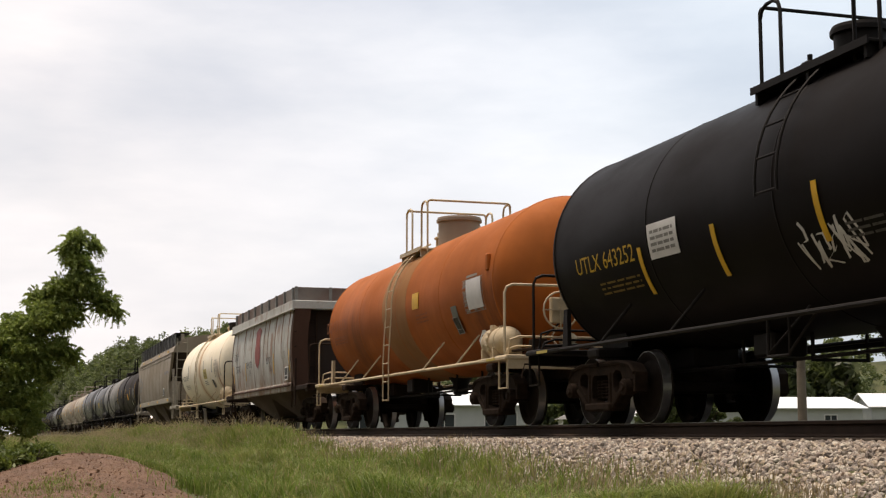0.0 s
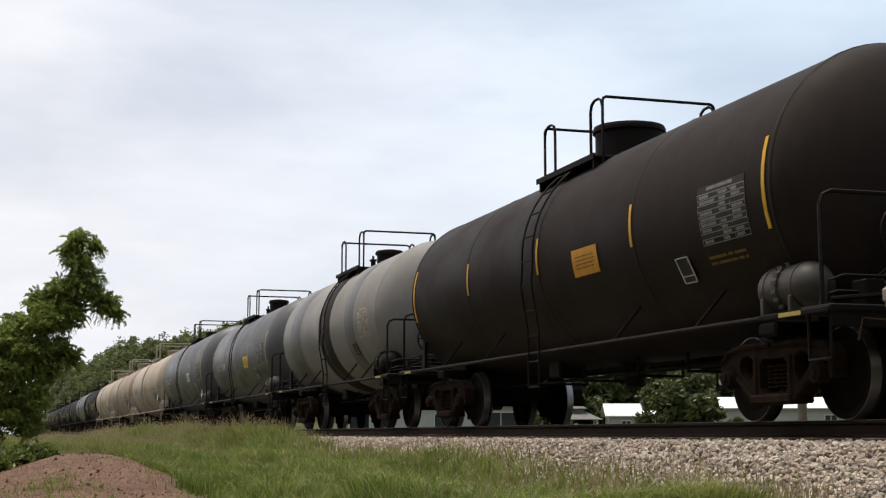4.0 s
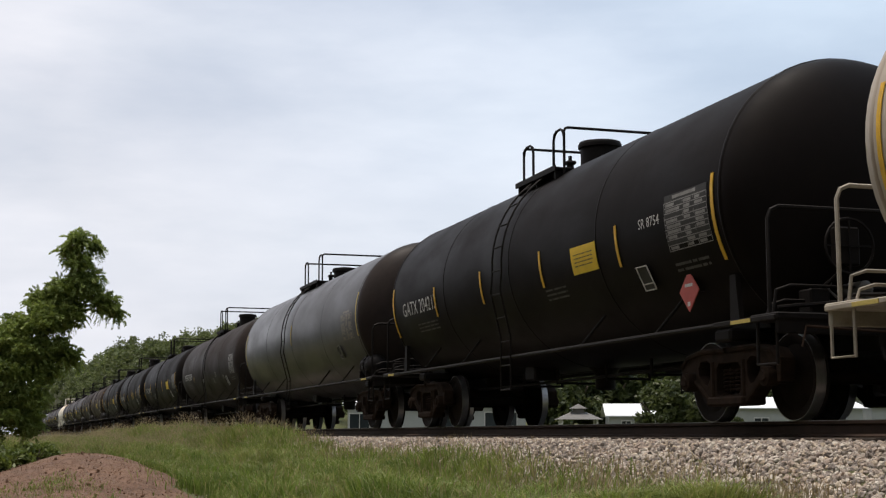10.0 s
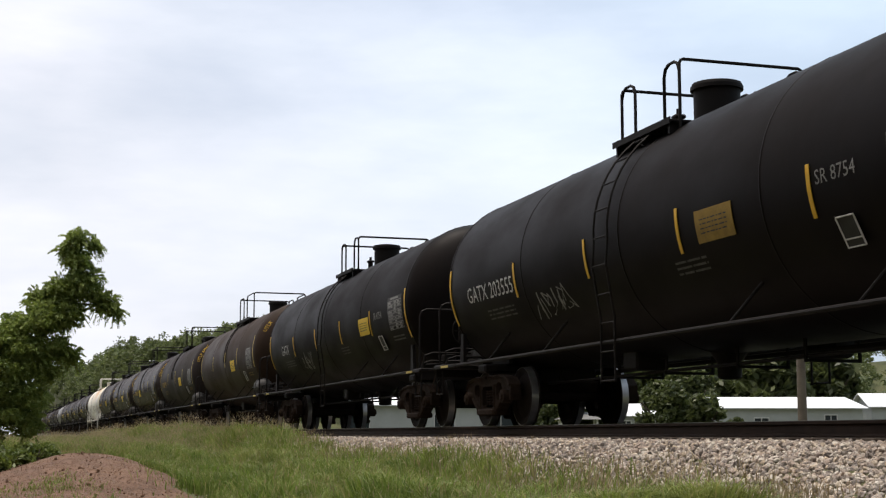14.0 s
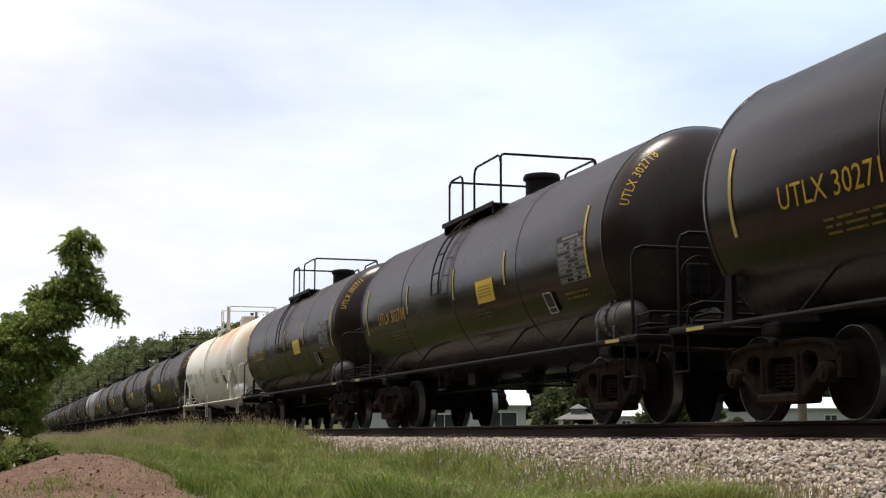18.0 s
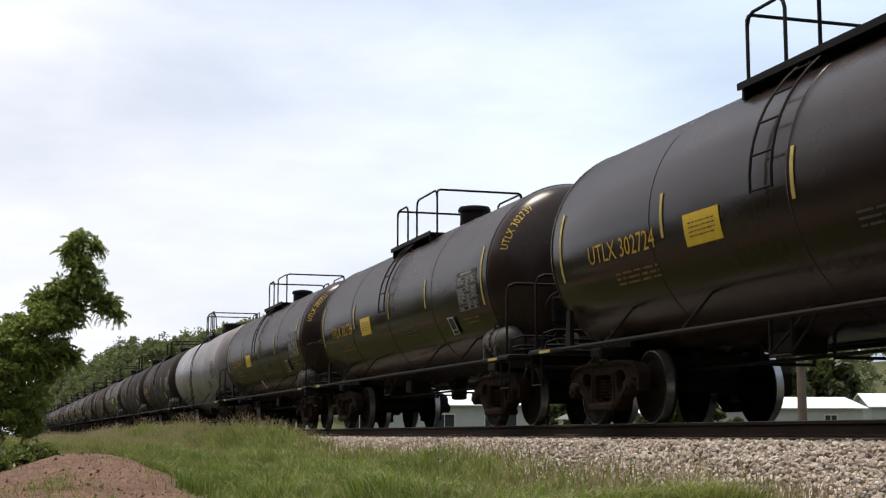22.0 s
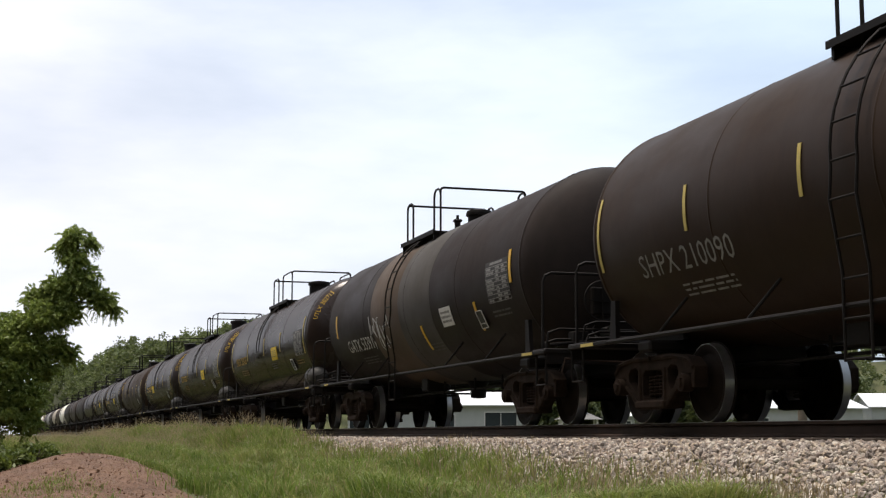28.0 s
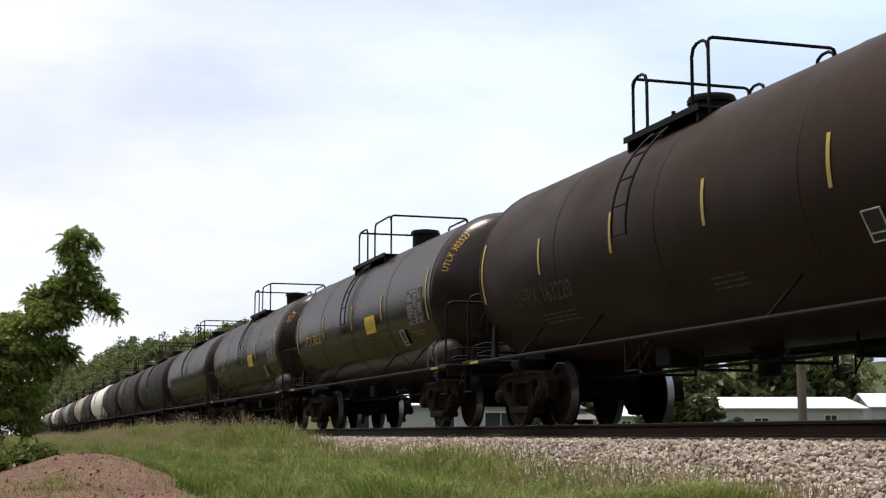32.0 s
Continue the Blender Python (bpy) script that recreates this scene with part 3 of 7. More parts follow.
def end_gear(car, e, half, R, zc, metal, sill_mat, rail_h=1.13, rail_mat=None):
    """One end: stub sill, end platform, coupler, end handrail, tank bracket."""
    flip = pose(0, 0, 0, 0, 0, 0 if e > 0 else 180)
    part("stub_sill", kept(("stub_sill", round(half, 2)), lambda g: (g.box(half - 3.4, half - 0.42, -0.32, 0.32, 0.70, 1.08, 0.03), g.box(half - 2.28, half - 1.92, -1.18, 1.18, 0.86, 1.0, 0.03))), sill_mat, car, flip)
    for s in (-1, 1):
        part("cradle", kept(("cradle", round(half, 2), round(R, 2), round(zc, 2), s), lambda g: g.prism([(half - 2.5, 1.0), (half - 1.65, 1.0), (half - 1.75, zc - R * 0.72), (half - 2.4, zc - R * 0.72)], s * 0.8 - 0.03, s * 0.8 + 0.03)), sill_mat, car, flip)
    part("end_platform", kept(("end_platform", round(half, 2)), lambda g: (g.box(half - 0.95, half - 0.42, -1.48, 1.48, 0.98, 1.05, 0.012), g.box(half - 0.50, half - 0.44, -1.46, 1.46, 0.84, 0.99, 0.01), g.box(half - 1.7, half - 0.44, -1.5, -1.42, 0.975, 1.03, 0.01), g.box(half - 1.7, half - 0.44, 1.42, 1.5, 0.975, 1.03, 0.01))), metal, car, flip)
    part("coupler", kept("coupler", coupler_geo), M["steel_brown"], car, flip @ pose(half, 0, 0))
    part("end_handrail", kept(("end_handrail", round(half, 2), rail_h), lambda g: (g.tube(rail_loop((half - 0.62, -1.44, 1.0), (half - 0.62, 1.44, 1.0), rail_h, 0.02, 0.13), 0.022, 6))), rail_mat or metal, car, flip)
    part("crossover_rail", kept(("crossover_rail", round(half, 2)), lambda g: [g.tube([(half - 0.66 + dx, -1.38, 1.04), (half - 0.66 + dx, -1.34, z - 0.05), (half - 0.66 + dx, -1.18, z), (half - 0.66 + dx, 1.18, z), (half - 0.66 + dx, 1.34, z - 0.05), (half - 0.66 + dx, 1.38, 1.04)], 0.017, 6) for z, dx in ((1.20, -0.12), (1.34, 0.0))]), metal, car, flip)
    part("brake_piping", kept(("brake_piping", round(half, 2)), lambda g: (g.tube([(half - 0.7, -1.3, 1.12), (half - 0.55, -0.4, 1.2), (half - 0.75, 0.5, 1.14), (half - 0.6, 1.3, 1.12)], 0.022, 6), g.tube([(half - 1.6, -0.9, 1.1), (half - 0.8, -0.85, 1.25), (half - 0.6, -0.5, 1.6)], 0.016, 6), g.box(half - 0.9, half - 0.66, -0.95, -0.72, 1.05, 1.32, 0.02), g.tube([(half - 0.5, -0.3, 0.95), (half - 0.42, -0.28, 0.62), (half - 0.2, -0.26, 0.5)], 0.026, 6))), sill_mat, car, flip)
    for s in (-1, 1):
        part("tank_bracket", kept(("tank_bracket", round(half, 2), round(R, 2), round(zc, 2), s), lambda g: (g.prism([(half - 1.62, 1.0), (half - 1.42, 1.0), (half - 1.50, zc - R * 0.55), (half - 1.62, zc - R * 0.55)], s * 1.30 - 0.03, s * 1.30 + 0.03))), metal, car, flip)
        part("sill_step", kept(("sill_step", round(half, 2), s), lambda g: (g.tube([(half - 0.85, s * 1.45, 1.0), (half - 0.85, s * 1.45, 0.55), (half - 0.48, s * 1.45, 0.55), (half - 0.48, s * 1.45, 1.0)], 0.018, 6))), metal, car, flip)


def on_tank(name, car, x, ang, zc, me, material, label=""):
    """Puts a bent mark on the near side of a tank, ang degrees above level."""
    return part(name, me, material, car, pose(x, 0, zc, -ang, 0, 0), label)


def sheet(w, h, r, k=6):
    """A thin bent plate, w along the car and h round it, on radius r."""
    def build(g):
        t = 0.006
        vs, fs = [], []
        for rr in (r, r + t):
            for i in range(k + 1):
                a = -h / 2 / r + h / r * i / k
                for x in (-w / 2, w / 2):
                    vs.append((x, -rr * math.cos(a), rr * math.sin(a)))
        n = 2 * (k + 1)
        for i in range(k):
            a = 2 * i
            fs += [(a, a + 2, a + 3, a + 1), (a + n, a + 1 + n, a + 3 + n, a + 2 + n)]
            fs += [(a, a + n, a + 2 + n, a + 2), (a + 1, a + 3, a + 3 + n, a + 1 + n)]
        fs += [(0, 1, 1 + n, n), (n - 2, 2 * n - 2, 2 * n - 1, n - 1)]
        g.add(vs, fs)
    return kept(("sheet", round(w, 3), round(h, 3), round(r, 3)), build)


def bars(w, h, rows, r, seed, cols=3, thick=0.5):
    """Rows of short bars for small print, bent to radius r."""
    def build(g):
        rng = random.Random(seed)
        for j in range(rows):
            zc = h / 2 - (j + 0.5) * h / rows
            x = -w / 2
            while x < w / 2 - 0.02:
                d = min(rng.uniform(0.25, 1.0) * w / cols, w / 2 - x)
                a0, a1 = (zc - thick * h / rows / 2) / r, (zc + thick * h / rows / 2) / r
                vs = [(xx, -r * math.cos(a), r * math.sin(a)) for a in (a0, a1) for xx in (x, x + d)]
                g.add(vs, [(0, 1, 3, 2)])
                x += d + w * 0.04
    return kept(("bars", w, h, rows, round(r, 3), seed, cols), build, 0)


HEAD = 0.64


def grid_print(w, h, r):
    """A ruled table of small print: thin lines with short bars between them."""
    def build(g):
        rng = random.Random(4)

        def bit(x0, x1, z0, z1):
            n = max(1, int((z1 - z0) / 0.15))
            for i in range(n):
                a0, a1 = (z0 + (z1 - z0) * i / n) / r, (z0 + (z1 - z0) * (i + 1) / n) / r
                g.add([(xx, -r * math.cos(a), r * math.sin(a)) for a in (a0, a1) for xx in (x0, x1)], [(0, 1, 3, 2)])
        for k in range(10):
            z = -h / 2 + k * h * 0.86 / 9
            bit(-w / 2, w / 2, z - 0.006, z + 0.006)
        for x in (-w / 2, -w * 0.05, w * 0.2, w / 2):
            bit(x - 0.006, x + 0.006, -h / 2, h * 0.36)
        for k in range(9):
            z = -h / 2 + (k + 0.5) * h * 0.86 / 9
            for x0, x1 in ((-0.46, -0.1), (-0.03, 0.17), (0.23, 0.46)):
                if rng.random() < 0.85:
                    e = x0 + (x1 - x0) * rng.uniform(0.5, 1)
                    bit(x0 * w, e * w, z - 0.018, z + 0.016)
        bit(-w * 0.3, w * 0.25, h * 0.41, h * 0.47)
    return kept(("grid_print", w, h, round(r, 3)), build, 0)


def head_x(r, R):
    """How far a dished head stands out at radius r."""
    return HEAD * (1 - min(1.0, r / R) ** 2.15) ** (1 / 2.0)


def tank_profile(half, R, n=14):
    d = HEAD
    left = [(-half + d - head_x(r, R), r) for r in (R * math.sin(i / n * math.pi / 2) for i in range(n + 1))]
    left[0] = (-half, 0.02)
    straight = [(-half + d + (2 * (half - d)) * k / 8, R) for k in range(1, 8)]
    right = [(-x, r) for x, r in left[::-1]]
    return left + straight + right


def tank_car(x0, length, skin, label, half=None, R=1.50, zc=2.36, metal="steel_black", mark="", ink="ink_yellow", mark_x=-3.6, mark_a=-9, sign_x=1.7, size=0.34, strips=5, tape="yellow", res=True, sign="", plate=True, dome=(0.28, 4.22, -0.5), top=4.52, bands=(), seams=3, heads=None, dome_mat=None, far=False, extra=None, hp=1.45, px=0.0, climb="full", valves=2, head="", head_ink="ink_yellow", prints=True, strip_x=None, tape_a=0.0, panel=1.65):
    """A tank car with its centre at x0 on the track when the clip starts."""
    car = thing("tank_car", pose(x0, TRACK, RAIL), label, "tank car", "cars of the freight train")
    half = half or length / 2 - 0.76
    hl = length / 2
    metal = M[metal]
    paint_m = M[skin]
    tank = part("tank", kept(("tank", round(half, 2), round(R, 3)), lambda g: g.lathe(tank_profile(half, R), 56)), paint_m, car, pose(0, 0, zc))
    for e in (-1, 1):
        truck(car, e * (hl - 2.15), True)
        end_gear(car, e, hl, R, zc, metal, M["steel_black"] if skin != "orange" else M["steel_brown"], 1.36 if skin == "cream" else 1.13, M["steel_brown"] if skin == "cream" else None)
    for s in (-1, 1):
        part("side_rail", kept(("side_rail", round(hl, 2), s), lambda g: (g.tube([(-hl + 1.6, s * 1.47, 1.0), (hl - 1.6, s * 1.47, 1.0)], 0.028, 8), [g.tube([(k * (hl - 1.6), s * 1.46, 1.0), (k * (hl - 1.6) + 0.25, s * 1.12, 1.5)], 0.018, 6) for k in (-0.75, -0.4, 0.4, 0.75)])), metal, car)
    part("brake_rigging", kept(("brake_rigging", round(hl, 2)), lambda g: (g.tube([(-hl + 3, 0.35, 0.82), (hl - 3, 0.35, 0.82)], 0.03, 6), g.tube([(-hl + 3, -0.35, 0.66), (hl - 3, -0.28, 0.72)], 0.022, 6), [g.tube([(k, y, 0.64), (k, y, 1.32)], 0.022, 5) for k in (-2.6, -1.1, 0.8, 2.3) for y in (-0.33, 0.35)], [g.tube([(k, -0.33, 0.66), (k, 0.35, 0.66)], 0.02, 5) for k in (-2.6, -1.1, 0.8, 2.3)], g.box(-2.0, -1.55, -0.55, -0.1, 0.72, 1.0, 0.03), g.lathe([(-0.35, 0.03), (-0.33, 0.13), (0.33, 0.13), (0.35, 0.03)], 14, pose(1.4, 0.55, 0.85)))), M["steel_black"], car)
    part("outlet_valve", kept(("outlet_valve", round(zc - R, 2)), lambda g: (g.lathe([(zc - R - 0.32, 0.10), (zc - R - 0.30, 0.15), (zc - R - 0.1, 0.16), (zc - R + 0.1, 0.3)], 14, pose(0, 0, 0, 0, -90, 0)))), M["steel_black"], car)
    platform(car, R, zc, metal, dome, M[dome_mat] if dome_mat else metal, hp, top, px, valves)
    ladder(car, px + 0.02, R, zc, metal, climb)
    if far:
        return car
    ladder(car, px + 0.02, R, zc, metal, climb, flip=True)
    rr = R + 0.004
    dark = skin in ("black_gloss", "black_worn", "black_dusty", "brown", "blue_grey")
    for k in range(seams):
        x = (k + 1) / (seams + 1) * 2 * (half - HEAD) - (half - HEAD)
        part("weld_seam", kept(("weld_seam", round(R, 3)), lambda g: g.lathe([(-0.018, R + 0.0005), (-0.01, R + 0.006), (0.01, R + 0.006), (0.018, R + 0.0005)], 56, None, False)), paint_m, tank, pose(x, 0, 0))
    for s in (-1, 1):
        part("head_seam", kept(("head_seam", round(R, 3)), lambda g: g.lathe([(-0.03, R + 0.0005), (-0.015, R + 0.010), (0.015, R + 0.010), (0.03, R + 0.0005)], 56, None, False)), paint_m, tank, pose(s * (half - HEAD), 0, 0))
    for b0, b1, bm_ in bands:
        part("painted_band", kept(("painted_band", round(b1 - b0, 2), round(R, 3)), lambda g: g.lathe([(b0 - (b0 + b1) / 2, R + 0.001), (b0 - (b0 + b1) / 2, R + 0.004), (b1 - (b0 + b1) / 2, R + 0.004), (b1 - (b0 + b1) / 2, R + 0.001)], 56, None, False)), M[bm_], tank, pose((b0 + b1) / 2, 0, 0))
    rr = R + (0.009 if bands else 0.006)
    for k in range(strips):
        x = strip_x[k] if strip_x else -half + HEAD + 0.12 + k * (2 * (half - HEAD) - 0.24) / max(1, strips - 1)
        end = k in (0, strips - 1)
        x = max(-half + HEAD + 0.05, min(half - HEAD - 0.05, x))
        part("reflector_strip", sheet(0.062, 0.95 if end else 0.52, rr), M[tape], tank, pose(x, 0, 0, -tape_a, 0, 0))
    if mark:
        on_tank("lettering", tank, mark_x, mark_a, 0, word_mesh(mark, size, rr + 0.002), M[ink], "stencilled car marks")
        on_tank("small_print", tank, mark_x + 0.3, mark_a - 14, 0, bars(1.2, 0.2, 3, rr + 0.002, 3, 3, 0.4), M[{"ink_white": "ink_trace", "ink_yellow": "ink_dim", "ink_black": "ink_faint"}.get(ink, ink)])
        on_tank("small_print", tank, -mark_x * 0.35, mark_a - 14, 0, bars(0.75, 0.2, 3, rr + 0.002, 5, 2, 0.4), M["ink_trace" if dark else "ink_faint" if skin != "orange" else "ink_rust"])
    if plate and dark:
        on_tank("data_panel_backing", tank, half - panel, -5, 0, sheet(1.02, 0.58, rr - 0.005), M["panel_grey"], "faded grey panel under the test data")
        on_tank("small_print", tank, half - panel - 0.1, -6 - 19, 0, bars(0.8, 0.14, 2, rr + 0.002, 15, 2, 0.45), M["ink_dim" if ink == "ink_yellow" else "ink_trace"])
    if plate:
        if not dark and "white" in skin:
            on_tank("data_panel", tank, half - panel, 0 if not prints else -6, 0, sheet(1.08, 0.70, rr - 0.005), M["placard_white"], "white panel of test data")
        on_tank("data_panel", tank, half - panel, 0 if not prints else -6, 0, grid_print(1.02, 0.64, rr + 0.002), M["ink_grey" if dark else "ink_pale" if skin in ("cream", "white_rusty", "light_grey", "tan", "cream_tan") else "ink_trace" if skin == "grey" else "ink_faint"], "block of stencilled test data")
    if sign:
        on_tank("warning_sign", tank, sign_x, -10, 0, sheet(0.82, 0.36, rr), M[sign], "yellow warning sign")
        on_tank("small_print", tank, sign_x, -10, 0, bars(0.60, 0.20, 4, rr + 0.009, 9, 5, 0.28), M["ink_black"])
    if not prints:
        res = True
    holder = None if not prints else on_tank("placard_holder", tank, half - 2.7, -26, 0, kept(("placard_holder", round(rr, 3)), lambda g: [g.tube([(a[0], -(rr + 0.03), a[1]), (b[0], -(rr + 0.03), b[1])], 0.009, 4) for a, b in (((-0.14, -0.07), (0.14, -0.07)), ((-0.14, -0.15), (0.14, -0.15)), ((0.14, -0.15), (0.14, 0.15)), ((0.14, 0.15), (-0.14, 0.15)), ((-0.14, 0.15), (-0.14, -0.15)))]), M["ink_white"] if dark else M["ink_grey"])
    if holder:
        part("card", kept(("placard_card", round(rr, 3)), lambda g: g.box(-0.135, 0.135, -(rr + 0.026), -(rr + 0.020), -0.145, 0.145)), M["ink_black"], holder)
    if res:
        part("air_reservoir", kept("air_reservoir", reservoir_geo), M["dusty_steel"] if dark else metal, car, pose(hl - 1.50, -1.18, 1.30))
    part("control_valve", kept("control_valve", lambda g: (g.box(-0.13, 0.13, -0.12, 0.12, 0.0, 0.20, 0.03), g.lathe([(-0.2, 0.05), (-0.18, 0.085), (0.16, 0.085), (0.19, 0.04)], 12, pose(0, -0.02, 0.27)), g.tube([(0.1, -0.1, 0.1), (0.32, -0.16, 0.05), (0.5, -0.1, 0.14)], 0.018, 6), g.tube([(-0.1, -0.1, 0.12), (-0.25, -0.2, 0.3), (-0.2, -0.1, 0.5)], 0.015, 6))), M["dusty_steel"] if dark else metal, car, pose(hl - 0.72, -0.35, 1.05))
    for e in (-1, 1):
        part("edge_tape", kept("edge_tape", lambda g: g.box(-0.20, 0.20, -0.004, 0.004, -0.02, 0.02)), M["pale_yellow"], car, pose(e * (hl - 1.1), -1.505, 1.0))
    part("brake_wheel", kept("brake_wheel", lambda g: (g.tube([(0, 0.28 * math.cos(a), 0.28 * math.sin(a)) for a in (i * math.pi / 10 for i in range(21))], 0.016, 5, False), [g.tube([(0, 0, 0), (0, 0.28 * math.cos(a), 0.28 * math.sin(a))], 0.012, 4) for a in (0, 1.57, 3.14, 4.71)], g.box(-0.14, -0.02, -0.14, 0.14, -0.2, 0.2, 0.02))), metal, car, pose(hl - 0.55, -0.55, 1.75))
    if head == "UTLX":
        # car marks that climb along the rim of the head
        me = word_mesh(mark or "UTLX", 0.135, 0, 1.1).copy()
        for v in me.vertices:
            rho, a = 1.35 + v.co.z, radians(33) + v.co.x / 1.35
            v.co = (half - HEAD + head_x(rho, R) + 0.006, -rho * math.cos(a), rho * math.sin(a))
        part("lettering", me, M["ink_yellow"], tank)
    if head:
        me = word_mesh(head, 0.22, 0, 1.0).copy()
        for v in me.vertices:
            y, z = v.co.x + 0.25, v.co.z + 0.62
            v.co = (half - HEAD + head_x(math.hypot(y, z), R) + 0.006, y, z)
        part("lettering", me, M[head_ink], tank)
        me = bars(0.5, 0.3, 3, 60, 41, 2, 0.45).copy()
        for v in me.vertices:
            y, z = v.co.x + 0.45, v.co.z + 0.1
            v.co = (half - HEAD + head_x(math.hypot(y, z), R) + 0.006, y, z)
        part("small_print", me, M[head_ink], tank)
    if extra:
        extra(car, tank, half, R, rr)
    return car


# ---- covered hoppers ----
def shell(g, hl, stations, side):
    """A lofted hopper body: side gives (y, z) from the bottom edge to the roof's middle; stations are (x, z of the bottom edge)."""
    rows = []
    for x, zb in stations:
        ring = [(x, -y, max(z, zb)) for y, z in side] + [(x, y, max(z, zb)) for y, z in side[::-1][1:]]
        rows.append(ring)
    n = len(rows[0])
    vs = [p for r in rows for p in r]
    fs = [(i * n + k, i * n + k + 1, (i + 1) * n + k + 1, (i + 1) * n + k) for i in range(len(rows) - 1) for k in range(n - 1)]
    fs += [tuple(range(n))[::-1], tuple(range((len(rows) - 1) * n, len(rows) * n))]
    for i in range(len(rows) - 1):
        fs.append(((i + 1) * n, i * n, i * n + n - 1, (i + 1) * n + n - 1)[::-1])
    g.add(vs, fs)


def hopper_car(x0, length, body, skin, label, side, bays, slope, roof_z, fence, metal, ribs, marks):
    """A covered hopper: body, slope sheets, bays, end ladders, roof walk."""
    car = thing("hopper_car", pose(x0, TRACK, RAIL), label, "hopper car", "cars of the freight train")
    hl, hb = length / 2, body / 2
    metal = M[metal]
    bot = side[0][1]
    key = round(body, 2)
    bd = part("body", kept(("hopper_body", key), lambda g: shell(g, hb, [(-hb, slope[2]), (-hb + slope[0], slope[1]), (-hb + slope[0] + 0.01, bot), (hb - slope[0] - 0.01, bot), (hb - slope[0], slope[1]), (hb, slope[2])], side)), M[skin], car)
    for e in (-1, 1):
        flip = pose(0, 0, 0, 0, 0, 0 if e > 0 else 180)
        truck(car, e * (hl - 1.9), True)
        zt = max(slope[2], 2.3)
        part("end_slope_sheet", kept(("end_slope_sheet", key, e), lambda g: g.add([(hb - 0.03, -1.4, zt), (hb - 0.03, 1.4, zt), (hb - 2.3, 1.3, bot + 0.05), (hb - 2.3, -1.3, bot + 0.05), (hb - 0.12, -1.4, zt), (hb - 0.12, 1.4, zt), (hb - 2.4, 1.3, bot + 0.05), (hb - 2.4, -1.3, bot + 0.05)], [(0, 1, 2, 3), (7, 6, 5, 4), (0, 4, 5, 1), (1, 5, 6, 2), (2, 6, 7, 3), (3, 7, 4, 0)])), M["rust_end"], car, flip)
        part("end_sill", kept(("hopper_end_sill", key), lambda g: (g.box(hb - 1.8, hl - 0.4, -0.35, 0.35, 0.70, 1.06, 0.03), g.box(hl - 0.75, hl - 0.42, -1.5, 1.5, 0.92, 1.12, 0.02), g.box(hb - 1.0, hl - 0.42, -1.52, -1.42, 0.98, 1.10, 0.015), g.box(hb - 1.0, hl - 0.42, 1.42, 1.52, 0.98, 1.10, 0.015))), metal, car, flip)
        for s in (-1, 1):
            part("end_post", kept(("end_post", key, roof_z, s), lambda g: (g.box(hb - 0.12, hb + 0.02, s * 1.38 - 0.05, s * 1.38 + 0.05, 1.0, slope[1] + 0.2, 0.01), g.box(hb - 0.12, hb + 0.0, s * 0.55 - 0.04, s * 0.55 + 0.04, 1.0, slope[1] + 0.3, 0.01))), metal, car, flip)
        lad = part("end_ladder", kept(("hopper_ladder", key, roof_z), lambda g: [g.box(hb + 0.07, hb + 0.11, y - 0.02, y + 0.02, 1.05, roof_z) for y in (-1.36, -0.92)]), metal, car, flip)
        for k in range(int((roof_z - 1.3) / 0.38) + 1):
            part("rung", kept("hopper_rung", lambda g: g.tube([(0, -0.22, 0), (0, 0.22, 0)], 0.014, 6)), metal, lad, pose(hb + 0.09, -1.14, 1.25 + 0.38 * k))
        side_lad = part("side_ladder", kept(("hopper_side_ladder", key), lambda g: [g.box(x - 0.02, x + 0.02, -1.54, -1.50, 0.55, slope[1] + 0.5) for x in (hb - 0.02, hb + 0.42)]), metal, car, flip if e > 0 else pose(0, 0, 0) @ Matrix.Diagonal((-1, 1, 1, 1)))
        for k in range(6):
            part("rung", kept("hopper_side_rung", lambda g: g.tube([(0, 0, 0), (0.44, 0, 0)], 0.014, 6)), metal, side_lad, pose(hb - 0.02, -1.52, 0.6 + 0.38 * k))
        part("coupler", kept("coupler", coupler_geo), M["steel_brown"], car, flip @ pose(hl, 0, 0))
        part("end_handrail", kept(("hopper_end_handrail", key), lambda g: g.tube(rail_loop((hl - 0.55, -1.44, 1.0), (hl - 0.55, -0.2, 1.0), 1.1, 0.02, 0.12), 0.02, 6)), metal, car, flip)
    for s in (-1, 1):
        part("side_sill", kept(("side_sill", key, s), lambda g: g.box(-hb + slope[0] * 0.9, hb - slope[0] * 0.9, s * 1.50 - 0.06, s * 1.50 + 0.06, bot - 0.10, bot + 0.12, 0.015)), metal if skin == "hopper_tan" else M["hopper_white"], car)
        for dz in ((0.30, 0.46) if skin == "hopper_tan" else ()):
            part("roof_moulding", kept(("roof_moulding", key, s, dz), lambda g: g.tube([(-hb + 0.02, s * 1.525, side[-4][1] + 0.12 - dz), (hb - 0.02, s * 1.525, side[-4][1] + 0.12 - dz)], 0.035, 6)), M[skin], car)
        part("top_chord", kept(("top_chord", key, s, roof_z), lambda g: g.box(-hb, hb, s * side[-3][0] - 0.05, s * side[-3][0] + 0.05, side[-3][1] - 0.16, side[-3][1] + 0.03, 0.012)), M[skin], car)
        for k in range(fence[0]):
            x = -hb + 0.1 + k * (body - 0.2) / (fence[0] - 1)
            part("roof_post", kept(("roof_post", fence[1], s), lambda g: g.box(-0.04, 0.04, s * fence[2] - 0.075, s * fence[2] + 0.075, roof_z - 0.25, roof_z + fence[1], 0.006)), metal if skin == "hopper_tan" else M["grey_steel"], car, pose(x, 0, 0))
